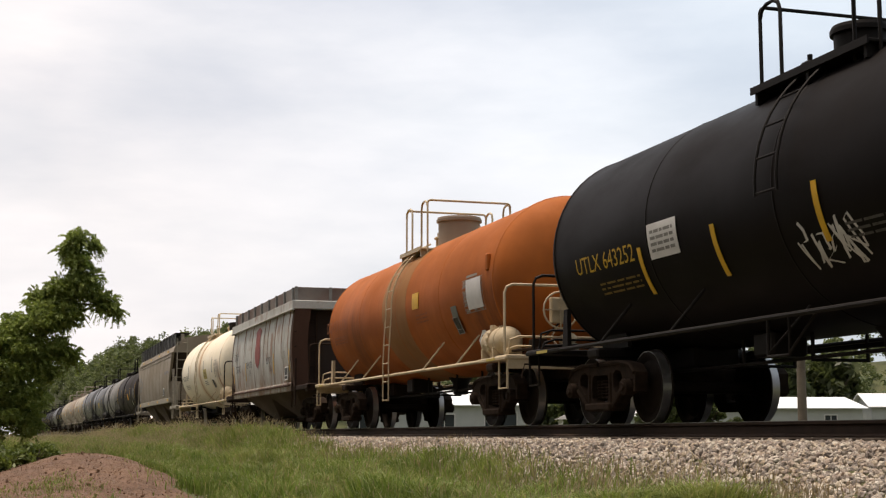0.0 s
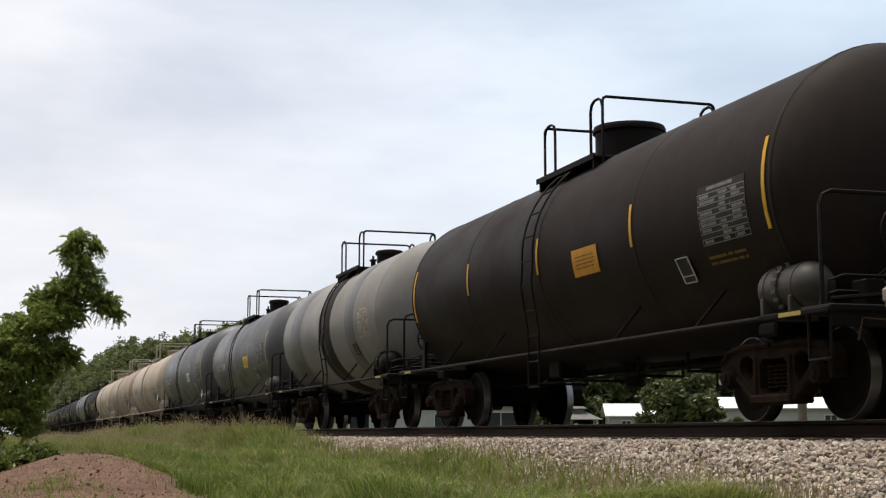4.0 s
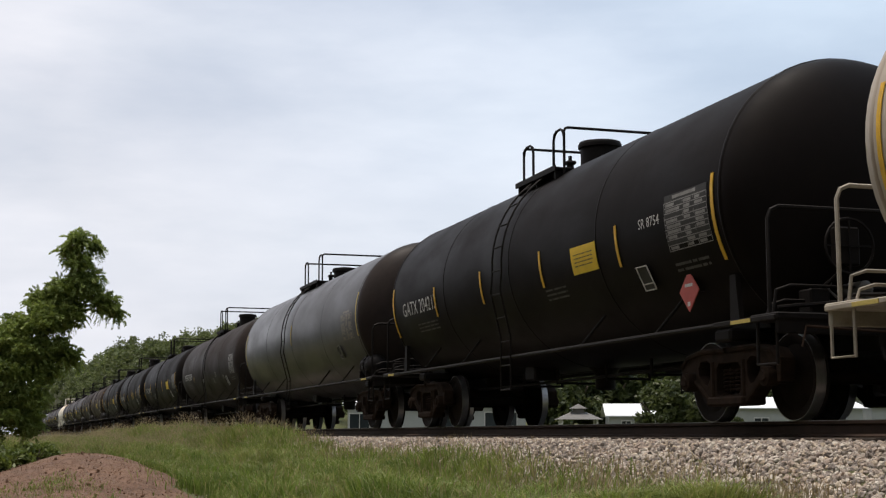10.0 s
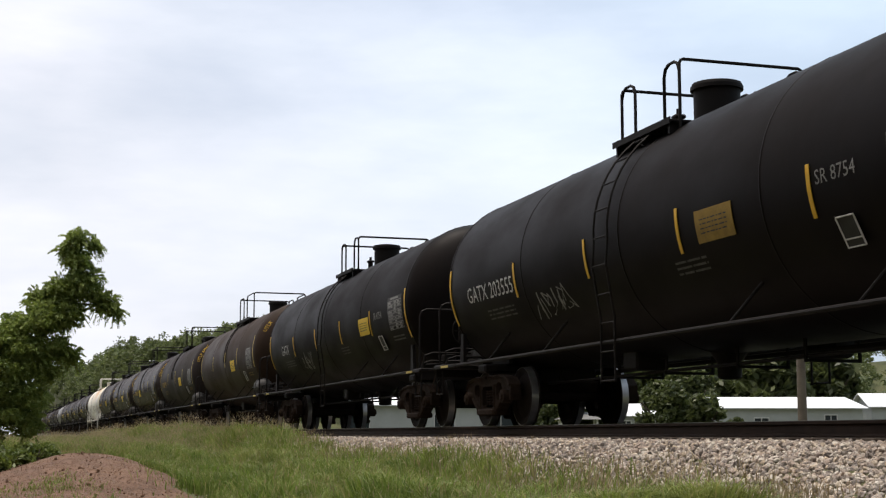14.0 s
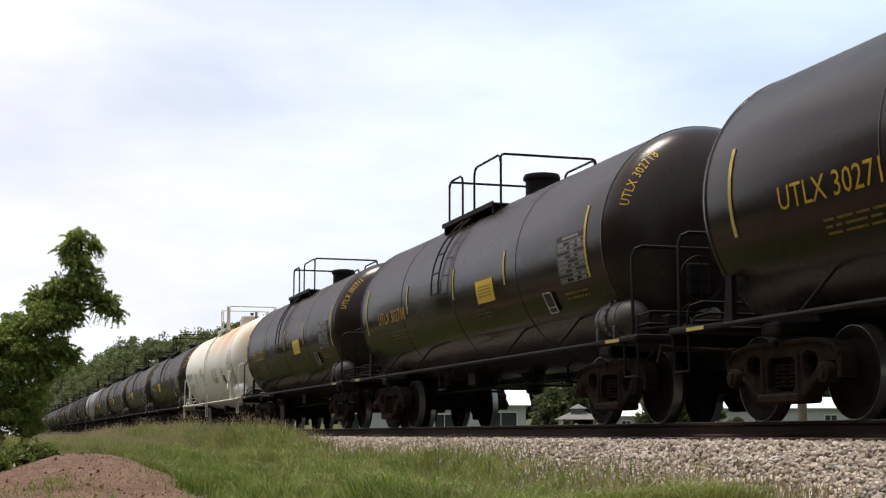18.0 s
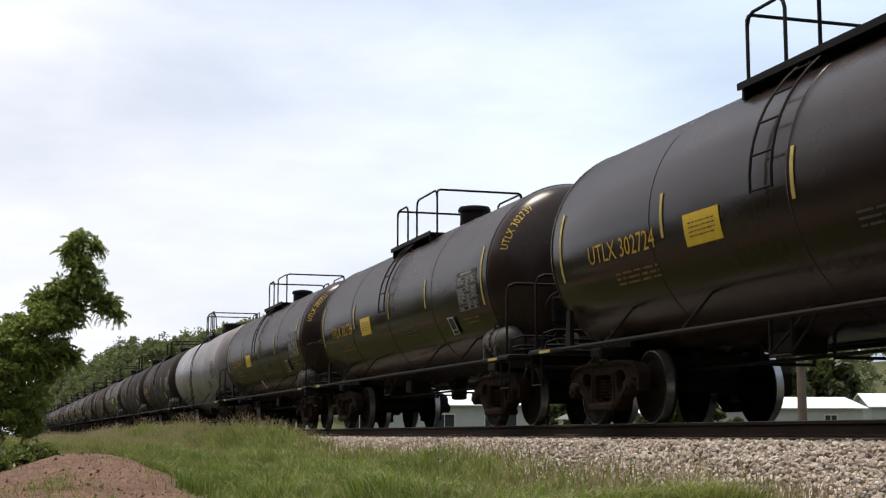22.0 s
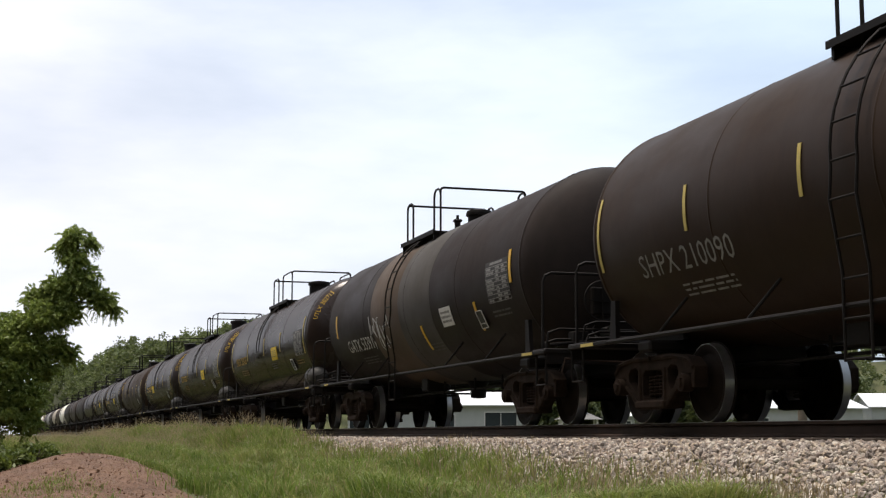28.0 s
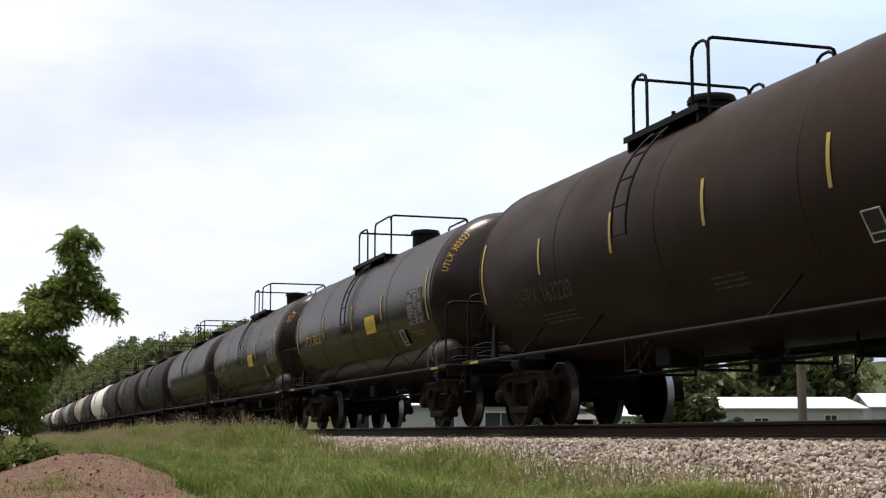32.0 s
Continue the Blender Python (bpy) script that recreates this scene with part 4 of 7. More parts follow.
        part("roof_walk" if skin == "hopper_tan" else "parapet_panel", kept(("roof_walk", key, s, fence[1]), lambda g: g.box(-hb + 0.05, hb - 0.05, s * fence[2] - fence[3], s * fence[2] + fence[3], roof_z + fence[1] - fence[4], roof_z + fence[1], 0.0)), M["steel_black"] if skin == "hopper_tan" else M["rust_panel"], car)
    for k in range(6):
        part("roof_hatch", kept(("roof_hatch", roof_z), lambda g: (g.box(-0.6, 0.6, -0.35, 0.35, roof_z - 0.1, roof_z + 0.10, 0.02), g.tube([(-0.5, -0.36, roof_z + 0.12), (0.5, -0.36, roof_z + 0.12)], 0.02, 6))), M[skin], car, pose(-hb + (k + 0.5) * body / 6, 0, 0))
    nb = len(bays)
    for x in bays:
        w = (body - 2 * slope[0]) / nb / 2
        part("hopper_bay", kept(("hopper_bay", key), lambda g: g.add([(-w, -1.36, bot), (w, -1.36, bot), (w, 1.36, bot), (-w, 1.36, bot), (-0.42, -0.62, 0.32), (0.42, -0.62, 0.32), (0.42, 0.62, 0.32), (-0.42, 0.62, 0.32)], [(0, 1, 5, 4), (1, 2, 6, 5), (2, 3, 7, 6), (3, 0, 4, 7), (4, 5, 6, 7), (3, 2, 1, 0)])), M["bay_dirt_shade"], car, pose(x, 0, 0))
        part("outlet_gate", kept("outlet_gate", lambda g: (g.box(-0.5, 0.5, -0.7, 0.7, 0.24, 0.33, 0.012), g.tube([(-0.3, -0.95, 0.28), (-0.3, 0.95, 0.28)], 0.03, 6))), M["steel_brown"], car, pose(x, 0, 0))
    for k in range(ribs):
        x = -hb + slope[0] + (k + 0.5) * (body - 2 * slope[0]) / ribs
        part("side_seam", kept(("side_seam", key), lambda g: [g.add([(dx, -(y + 0.004 + o), z) for y, z in side[:-2] for dx, o in ((-0.03, -0.003), (0.0, 0.012), (0.03, -0.003))], [(3 * i + j, 3 * i + j + 1, 3 * i + j + 4, 3 * i + j + 3) for i in range(len(side) - 3) for j in (0, 1)])]), M[skin], bd, pose(x, 0, 0))
    marks(car, bd, hb)
    return car


SIDE_ROUND = [(1.50, 1.08), (1.55, 1.4), (1.59, 1.8), (1.60, 2.2), (1.58, 2.6), (1.53, 3.0), (1.51, 3.20), (1.48, 3.28), (0.8, 3.36), (0.0, 3.40)]
SIDE_TALL = [(1.50, 1.38), (1.56, 1.7), (1.59, 2.2), (1.59, 2.7), (1.56, 3.1), (1.52, 3.5), (1.48, 3.68), (1.30, 3.95), (0.95, 4.16), (0.0, 4.32)]


def side_y(z, side):
    """How far out the hopper's side stands at height z."""
    for (ya, za), (yb, zb) in zip(side, side[1:]):
        if za <= z <= zb:
            return ya + (yb - ya) * (z - za) / (zb - za)
    return side[0][0]


def hugging(me, z0, side, off=0.006):
    """A copy of a flat mark that follows the curve of a hopper's side."""
    me = me.copy()
    for v in me.vertices:
        v.co.y = -(side_y(z0 + v.co.z, side) + off) + 0.1 * v.co.y
    return me


def shield_geo(g):
    """A shield in thin rows, from its point to its crown."""
    rows = [(-0.60, 0.01), (-0.54, 0.14), (-0.44, 0.26), (-0.30, 0.33), (-0.16, 0.36), (-0.02, 0.34), (0.12, 0.29), (0.26, 0.28), (0.38, 0.31), (0.46, 0.37), (0.50, 0.35), (0.54, 0.22), (0.58, 0.10)]
    g.add([(s * w * 1.22, 0, z) for z, w in rows for s in (-1, 1)], [(2 * i, 2 * i + 1, 2 * i + 3, 2 * i + 2) for i in range(len(rows) - 1)])


def tape_geo(g):
    zs = [-0.28 + 0.08 * i for i in range(8)]
    g.add([(x, 0, z) for z in zs for x in (-0.05, 0.05)], [(2 * i, 2 * i + 1, 2 * i + 3, 2 * i + 2) for i in range(7)])


def flat_word(text, size, x, y, z, ink, parent, label="", side=None):
    me = word_mesh(text, size, 0)
    return part("lettering", hugging(me, z, side, 0.018) if side else me, M[ink], parent, pose(x, 0 if side else y, z), label)


def marks_white(car, bd, hb):
    y = -1.625
    flat_word("SSAM", 0.34, -3.95, y, 2.26, "ink_black", bd, "black stencilled car marks", side=SIDE_ROUND)
    flat_word("208002", 0.32, -3.55, y, 1.87, "ink_black", bd, side=SIDE_ROUND)
    flat_word("REMOTE", 0.26, -1.56, y, 1.92, "ink_black", bd, side=SIDE_ROUND)
    flat_word("001", 0.24, -1.40, y, 1.69, "ink_black", bd, side=SIDE_ROUND)
    flat_word("REMOTE", 0.26, 1.81, y, 1.90, "ink_black", bd, side=SIDE_ROUND)
    flat_word("002", 0.24, 1.98, y, 1.67, "ink_black", bd, side=SIDE_ROUND)
    part("emblem", hugging(kept("shield", shield_geo), 2.37, SIDE_ROUND, 0.014), M["ink_red"], bd, pose(-0.1, 0, 2.37), "faded red shield emblem")
    part("small_print", bars(0.5, 0.22, 4, 400, 21, 3, 0.35), M["ink_faint"], bd, pose(3.97, 400 - 1.612, 1.95))
    cd = part("card", kept("flat_card", lambda g: g.box(-0.22, 0.22, -0.01, 0.01, -0.18, 0.18, 0.004)), M["placard_white"], bd, pose(4.3, -1.585, 1.45))
    part("card_face", kept("flat_card_face", lambda g: [g.box(x0, x1, -0.013, -0.0101, z0, z1) for x0, x1, z0, z1 in ((-0.18, -0.01, -0.04, 0.14), (0.01, 0.18, -0.04, 0.14), (-0.18, 0.18, -0.14, -0.07))]), M["ink_black"], cd)
    for x, z in ((-4.55, 1.75), (-2.2, 1.75), (2.46, 1.78), (hb - 0.12, 1.78)):
        part("reflector_strip", hugging(kept("flat_strip", tape_geo), z, SIDE_ROUND, 0.014), M["yellow"], bd, pose(x, 0, z))
    # rust runs below the chord
    rng = random.Random(9)
    for x in (-4.1, -2.6, -1.2, 0.9, 1.5, 2.6, 3.6, 4.5):
        part("rust_run", kept(("rust_run", x), lambda g: g.add([(x0, -(yy + 0.005), zz) for yy, zz, w in ((1.51, 3.2, 0.06), (1.53, 3.0, 0.075), (1.58, 2.6, 0.05), (1.60, 2.2, 0.03), (1.59, 1.8, 0.008)) for x0 in (-w, w * rng.uniform(0.6, 1.4))], [(2 * i, 2 * i + 1, 2 * i + 3, 2 * i + 2) for i in range(4)])), M["rust_streak"], bd, pose(x, 0, 0))
    for e in (-1, 1):
        flip = pose(0, 0, 0, 0, 0, 0 if e > 0 else 180)
        part("end_panel", kept("hopper_end_panel", lambda g: g.box(hb + 0.003, hb + 0.05, -1.50, 1.50, 3.32, 3.69, 0.01)), M["rust_panel"], car, flip)
        part("end_board", kept("hopper_end_board", lambda g: (g.box(hb + 0.004, hb + 0.27, -1.56, 1.56, 3.10, 3.32, 0.012))), M["hopper_white"], car, flip)
        # thin dark sheet over the end, painted as the recess's shade
        part("end_wall", kept("hopper_end_wall", lambda g: g.box(hb + 0.004, hb + 0.012, -1.2, 1.2, 1.15, 3.10)), M["recess_shade"], car, flip, "dark sheet coloured as the shade in the car's end recess")
        for y in (-1.46, -0.55, 0.55, 1.46):
            part("parapet_post", kept("hopper_end_post", lambda g: g.box(hb + 0.05, hb + 0.09, -0.04, 0.04, 3.30, 3.70, 0.008)), M["grey_steel"], car, flip @ pose(0, y, 0))
        for s in (-1, 1):
            ring = SIDE_ROUND[:7]
            part("corner_flange", kept(("corner_flange", s), lambda g: g.add([(x, s * (y - w), z) for x in (hb + 0.002, hb + 0.25) for w in (0.004, 0.42) for y, z in ring], [q for i in range(6) for q in ((i, i + 1, i + 15, i + 14), (i + 7, i + 21, i + 22, i + 8), (i + 14, i + 15, i + 22, i + 21), (i, i + 7, i + 8, i + 1))] + [(0, 14, 21, 7), (6, 13, 27, 20)])), M["rust_end"], car, flip, "rust-brown corner of the car's end")
    for s in (-1, 1):
        part("edge_board", kept(("edge_board", s), lambda g: (g.box(-hb - 0.27, hb + 0.27, s * 1.575 - 0.025, s * 1.575 + 0.025, 3.10, 3.32, 0.008), g.box(-hb - 0.27, hb + 0.27, s * 1.59 - 0.045, s * 1.59 + 0.045, 3.06, 3.095, 0.008))), M["hopper_white"], car)
        part("sill_rail", kept(("sill_rail", s), lambda g: g.box(-hb, hb, s * 1.60 - 0.03, s * 1.60 + 0.03, 1.10, 1.15, 0.01)), M["rust_end"], car)


def marks_tan(car, bd, hb):
    for s in (-1, 1):
        # dark expanded-metal screen under the roof walk, between pale posts
        part("walk_screen", kept(("walk_screen", s), lambda g: g.box(-hb + 0.35, hb - 0.35, s * 1.40 - 0.012, s * 1.40 + 0.012, 3.82, 4.335)), M["steel_black"], car)
        for k in range(13):
            part("walk_post", kept(("walk_post", s), lambda g: g.box(-0.022, 0.022, s * 1.43 - 0.018, s * 1.43 + 0.018, 3.74, 4.36, 0.004)), M["grey_steel"], car, pose(-hb + 0.1 + k * (2 * hb - 0.2) / 12, 0, 0))
        part("end_hoop", kept(("end_hoop", s), lambda g: g.tube(rail_loop((-hb + 0.08, s * 1.42, 3.8), (-hb + 0.75, s * 1.42, 3.8), 0.56, 0.02, 0.06), 0.018, 6)), M["grey_steel"], car)
    for k in range(4):
        part("reflector_strip", kept("roof_edge_strip", lambda g: g.box(-0.2, 0.2, -0.006, 0.006, -0.04, 0.04)), M["yellow"], bd, pose(-5.6 + k * 3.9, -1.535, 3.62))
    for e in (-1, 1):
        # thin dark sheet below the end slope, painted as shade in the recess
        part("end_recess", kept("tall_end_recess", lambda g: g.add([(x + 0.009 * k, y, z - 0.008 * k) for k in (1, 0.3) for x, y, z in ((hb - 1.04, -1.50, 2.25), (hb - 0.01, -1.47, 3.49), (hb - 0.01, 1.47, 3.49), (hb - 1.04, 1.50, 2.25))], [(0, 1, 2, 3), (7, 6, 5, 4), (0, 4, 5, 1), (1, 5, 6, 2), (2, 6, 7, 3), (3, 7, 4, 0)])), M["recess_shade"], car, pose(0, 0, 0, 0, 0, 0 if e > 0 else 180), "dark sheet coloured as the shade under the car's sloped end")
    flat_word("CEFX", 0.42, -6.27, -1.615, 2.67, "ink_blue", bd, "faded blue stencilled car marks")
    flat_word("71427", 0.40, -6.2, -1.615, 2.22, "ink_blue", bd)
    part("small_print", bars(0.4, 0.35, 3, 400, 34, 1), M["ink_blue"], bd, pose(-5.44, 400 - 1.612, 2.46))
    part("small_print", bars(0.7, 0.4, 4, 400, 31), M["ink_grey"], bd, pose(-6.1, 400 - 1.60, 1.75))
    part("small_print", bars(1.7, 0.15, 2, 400, 32, 5), M["ink_blue"], bd, pose(6.3, 400 - 1.605, 2.66))
    cd = part("card", kept("flat_card", lambda g: g.box(-0.22, 0.22, -0.01, 0.01, -0.18, 0.18, 0.004)), M["placard_white"], bd, pose(5.2, -1.60, 1.79))
    part("card_face", KEPT["flat_card_face"], M["ink_black"], cd)
    for k in range(4):
        part("reflector_strip", kept("sill_strip", lambda g: g.box(-0.22, 0.22, -0.006, 0.006, -0.045, 0.045)), M["yellow"], bd, pose(-6.6 + k * 4.4, -1.567, 1.39))


# ---- marks that only some cars bear ----
def on_skin(name, tank, x, ang, w, h, rr, material, label=""):
    return part(name, sheet(w, h, rr), M[material], tank, pose(x, 0, 0, -ang, 0, 0), label)


def diamond(tank, x, ang, rr, material, text=""):
    """A placard turned on its corner, in a holder off the skin."""
    a = radians(ang)
    d = part("placard", kept("diamond", lambda g: g.prism([(0, -0.235), (0.235, 0), (0, 0.235), (-0.235, 0)], -0.012, 0.0)), M[material], tank, pose(x, -rr * math.cos(a) - 0.10, rr * math.sin(a)), "diamond-shaped placard")
    part("placard_holder", kept("placard_bracket", lambda g: [g.box(dx - 0.012, dx + 0.012, 0.0, 0.30, dz - 0.012, dz + 0.012) for dx, dz in ((-0.12, 0.0), (0.12, 0.0))]), M["steel_black"], d)
    if text:
        part("lettering", word_mesh(text, 0.15, 0), M["ink_black"], d, pose(0, -0.015, -0.06))
    part("small_print", kept("placard_bar", lambda g: (g.box(-0.09, 0.09, -0.016, -0.013, 0.05, 0.085), g.box(-0.03, 0.03, -0.016, -0.013, -0.17, -0.12))), M["ink_black" if material != "placard_red" else "ink_white"], d)


def scrawl(tank, x, ang, rr, w, h, seed, material="ink_white"):
    """A spray-painted tangle of strokes."""
    def build(g):
        rng = random.Random(seed)
        for k in range(11):
            px = -w / 2 + w * (k + 0.3) / 11
            pts = [(px + rng.uniform(-0.12, 0.16) * w, rng.uniform(-0.5, 0.5) * h) for _ in range(4)]
            smooth = []
            for i in range(3):
                for s in range(4):
                    u = s / 4
                    smooth.append((pts[i][0] * (1 - u) + pts[i + 1][0] * u, pts[i][1] * (1 - u) + pts[i + 1][1] * u))
            wd = 0.015 * rng.uniform(0.7, 1.5)
            vs = []
            for u, v in smooth:
                for o in (-wd, wd):
                    a = (v + o * 0.4) / rr
                    vs.append((u + o, -rr * math.cos(a), rr * math.sin(a)))
            g.add(vs, [(2 * i, 2 * i + 1, 2 * i + 3, 2 * i + 2) for i in range(len(smooth) - 1)])
    part("graffiti", kept(("graffiti", seed, round(rr, 3), w), build, 0), M[material], tank, pose(x, 0, 0, -ang, 0, 0), "sprayed paint scrawl")


def extra_first(car, tank, half, R, rr):
    on_skin("notice", tank, -2.5, -9, 0.75, 0.42, rr, "placard_white", "white notice sheet")
    part("small_print", bars(0.6, 0.3, 4, rr + 0.009, 51), M["ink_grey"], tank, pose(-2.5, 0, 0, 9, 0, 0))
    for x, a in ((-3.16, -22), (-1.3, -21), (0.76, -16)):
        part("reflector_strip", sheet(0.09, 0.6, rr), M["yellow"], tank, pose(x, 0, 0, -a, 0, 0))
    scrawl(tank, 0.78, -29, rr + 0.002, 1.0, 0.55, 3)


def extra_orange(car, tank, half, R, rr):
    on_skin("notice", tank, 4.9, -7, 0.75, 0.5, rr, "placard_white", "torn white notice sheet")
    on_skin("notice", tank, 3.73, -18, 0.3, 0.3, rr, "band_green")
    on_skin("notice", tank, 1.46, 0.5, 0.42, 0.3, rr, "yellow")
    part("lifting_lug", kept("lifting_lug", lambda g: (g.box(-0.06, 0.06, -0.05, 0.02, -0.14, 0.14, 0.02))), M["orange"], tank, pose(5.6, -R * 0.98, R * 0.2))
    diamond(tank, half - 1.75, -42, rr, "placard_white")


def extra_cream(car, tank, half, R, rr):
    part("rust_stain", kept(("stain", round(R, 2)), lambda g: g.lathe([(-0.20, R + 0.001), (-0.18, R + 0.003), (0.18, R + 0.003), (0.20, R + 0.001)], 56, None, False)), M["rust_run"], tank, pose(0.1, 0, 0), "rust-stained belt under the platform")
    diamond(tank, half - 1.75, -42, rr, "placard_white")


def extra_white(car, tank, half, R, rr):
    for x, w in ((-5.63, 0.8), (5.4, 1.1)):
        part("tank_leg", kept(("tank_leg", w), lambda g: g.prism([(-0.17 * w, 1.0), (0.20 * w, 1.0), (0.10, 1.45 + 0.4 * w), (-0.10, 1.45 + 0.4 * w)], -1.44, -1.36)), M["white_steel"], car, pose(x, 0, 0))
    part("bracket_box", kept("bracket_box", lambda g: g.box(-0.17, 0.17, -1.50, -1.30, 1.62, 1.95, 0.015)), M["white_steel"], car, pose(5.42, 0, 0))
    pl = part("placard", kept("leg_placard", lambda g: g.prism([(0, -0.17), (0.17, 0), (0, 0.17), (-0.17, 0)], -1.53, -1.515)), M["placard_white"], car, pose(5.23, 0, 1.42), "white diamond-shaped placard")
    part("placard_face", kept("leg_placard_face", lambda g: (g.prism([(0, 0.02), (0.11, 0.03), (0, 0.12), (-0.11, 0.03)], -1.533, -1.5305), g.box(-0.10, 0.10, -1.533, -1.5305, -0.04, -0.01))), M["ink_grey"], pl)
    for x in (0.81,):
        part("rail_post", kept(("rail_post", x), lambda g: g.box(-0.07, 0.07, -0.05, 0.05, 3.50, 4.55 if x < 1 else 4.40, 0.01)), M["white_steel"], car, pose(x, -0.86, 0))
    part("relief_valve", kept("relief_valve", lambda g: g.lathe([(3.8, 0.20), (3.95, 0.20), (3.96, 0.15), (4.12, 0.09), (4.24, 0.05), (4.34, 0.07)], 16, pose(0, 0, 0, 0, -90, 0))), M["steel_black"], car, pose(0.6, 0.05, 0), "black cone-shaped relief valve")
    part("vent_pipe", kept("vent_pipe", lambda g: (g.tube([(0, 0, 3.7), (0, 0, 4.3)], 0.05, 10), g.lathe([(3.98, 0.11), (4.04, 0.11)], 14, pose(0, 0, 0, 0, -90, 0)))), M["grey_steel"], car, pose(1.53, 0.05, 0))
    for x, a in ((-3.23, -15.5), (-1.37, -18.5), (1.21, -16), (3.46, -16.5)):
        part("reflector_strip", sheet(0.07, 0.5, rr), M["rust_tape"], tank, pose(x, 0, 0, -a, 0, 0))
    part("reflector_strip", sheet(0.11, 0.75, rr), M["rust_tape"], tank, pose(5.95, 0, 0, 20, 0, 0))
    part("small_print", bars(0.8, 0.55, 7, rr + 0.002, 71, 2, 0.35), M["ink_faint"], tank, pose(1.86, 0, 0, 16, 0, 0))
    on_skin("rust_spot", tank, -1.9, -6, 0.45, 0.3, rr - 0.004, "rust_spot", "faded square of rust")
    on_skin("notice", tank, 3.78, -24.3, 0.34, 0.32, rr, "ink_black", "black four-part notice")


def extra_diamond(car, tank, half, R, rr):
    diamond(tank, half - 2.0, -39, rr, "placard_white")


def board_words(tank, x, rr, ink):
    part("lettering", word_mesh("ETHYLENE OXIDE", 0.15, rr + 0.008), M[ink], tank, pose(x, 0, 0, 10.5, 0, 0))
    part("lettering", word_mesh("INHALATION HAZARD", 0.125, rr + 0.008), M[ink], tank, pose(x, 0, 0, 19, 0, 0))


def extra_two(car, tank, half, R, rr):
    board_words(tank, 4.5, rr, "ink_black")
    diamond(tank, half - 1.55, -31, rr, "placard_white", "1040")
    diamond(tank, half - 1.30, -43, rr, "placard_red")


def extra_hazard(car, tank, half, R, rr):
    on_skin("hazard_board", tank, 5.2, -15, 1.25, 0.5, rr, "placard_white", "white hazard board with black words")
    board_words(tank, 5.2, rr, "ink_black")
    on_skin("warning_sign", tank, 2.73, -9.5, 0.5, 0.4, rr, "orange_sign", "faded orange sign")
    on_skin("notice", tank, 5.7, -25, 0.3, 0.3, rr, "ink_black")
    diamond(tank, 5.9, -35, rr, "placard_white", "1040")
    diamond(tank, 6.0, -43, rr, "placard_red")


def extra_black_head(car, tank, half, R, rr):
    part("dark_head", kept(("dark_head", round(R, 2)), lambda g: g.lathe([(-0.12, R + 0.004)] + [(head_x(r, R) + 0.004, r) for r in (R * math.cos(i / 14 * math.pi / 2) for i in range(14))], 56, None, False)), M["black_dusty"], tank, pose(half - HEAD, 0, 0), "black painted tank head")


def extra_rim(car, tank, half, R, rr):
    pl = next(c for c in car.children if c.name.startswith("top_platform"))
    z = 2.36 + math.sqrt(R * R - 0.86 ** 2) + 0.07
    part("platform_skirt", kept("platform_skirt", lambda g: (g.box(-0.55, 0.95, -0.93, -0.90, z - 0.24, z + 0.16, 0.008), g.box(-0.55, 0.95, 0.90, 0.93, z - 0.24, z + 0.16, 0.008), g.box(0.92, 0.95, -0.9, 0.9, z - 0.1, z + 0.16, 0.008))), M["dusty_steel"], pl, None, "grey plate skirt round the platform")
    for s in (-1, 1):
        part("long_rail", kept(("long_rail", s), lambda g: (g.tube([(-0.35, s * 0.9, z + 0.72), (-0.18, s * 0.9, z + 0.98), (1.25, s * 0.9, z + 0.98), (1.55, s * 0.86, z + 0.72), (1.6, s * 0.84, z + 0.28)], 0.024, 6), g.tube([(0.45, s * 0.9, z), (0.45, s * 0.9, z + 0.98)], 0.022, 6), g.tube([(1.25, s * 0.9, z + 0.98), (1.25, s * 0.88, z + 0.02)], 0.02, 6))), M["steel_black"], pl)
    part("rust_rim", kept(("rust_rim", round(R, 2)), lambda g: g.lathe([(-0.16, R + 0.001), (-0.14, R + 0.004), (0.05, R + 0.004), (0.06, R + 0.001)], 56, None, False)), M["rust_rim"], tank, pose(half - HEAD - 0.1, 0, 0), "rusty band at the tank's end")
    on_skin("notice", tank, -4.0, -10, 0.3, 0.24, rr, "orange_sign", "faded orange square")


def extra_red(car, tank, half, R, rr):
    diamond(tank, half - 1.75, -37, rr, "placard_red")
    part("lettering", word_mesh("SR 8754", 0.17, rr + 0.002), M["ink_white"], tank, pose(half - 2.35, 0, 0, 3, 0, 0))


def extra_patched(car, tank, half, R, rr):
    scrawl(tank, -2.0, -18, rr + 0.002, 1.4, 0.8, 19, "ink_white")
    on_skin("notice", tank, 2.52, -19, 0.62, 0.34, rr, "placard_white", "white notice with small print")
    part("small_print", bars(0.5, 0.24, 3, rr + 0.009, 63), M["ink_grey"], tank, pose(2.52, 0, 0, 19, 0, 0))
    for x, a in ((-5.6, -4), (0.9, -30), (4.1, -24), (5.95, 0)):
        part("reflector_strip", sheet(0.10, 0.5, rr), M["yellow"], tank, pose(x, 0, 0, -a, 0, 0))


def extra_tag(car, tank, half, R, rr):
    on_skin("notice", tank, -0.9, -42, 0.2, 0.28, rr, "placard_white", "small white tag")


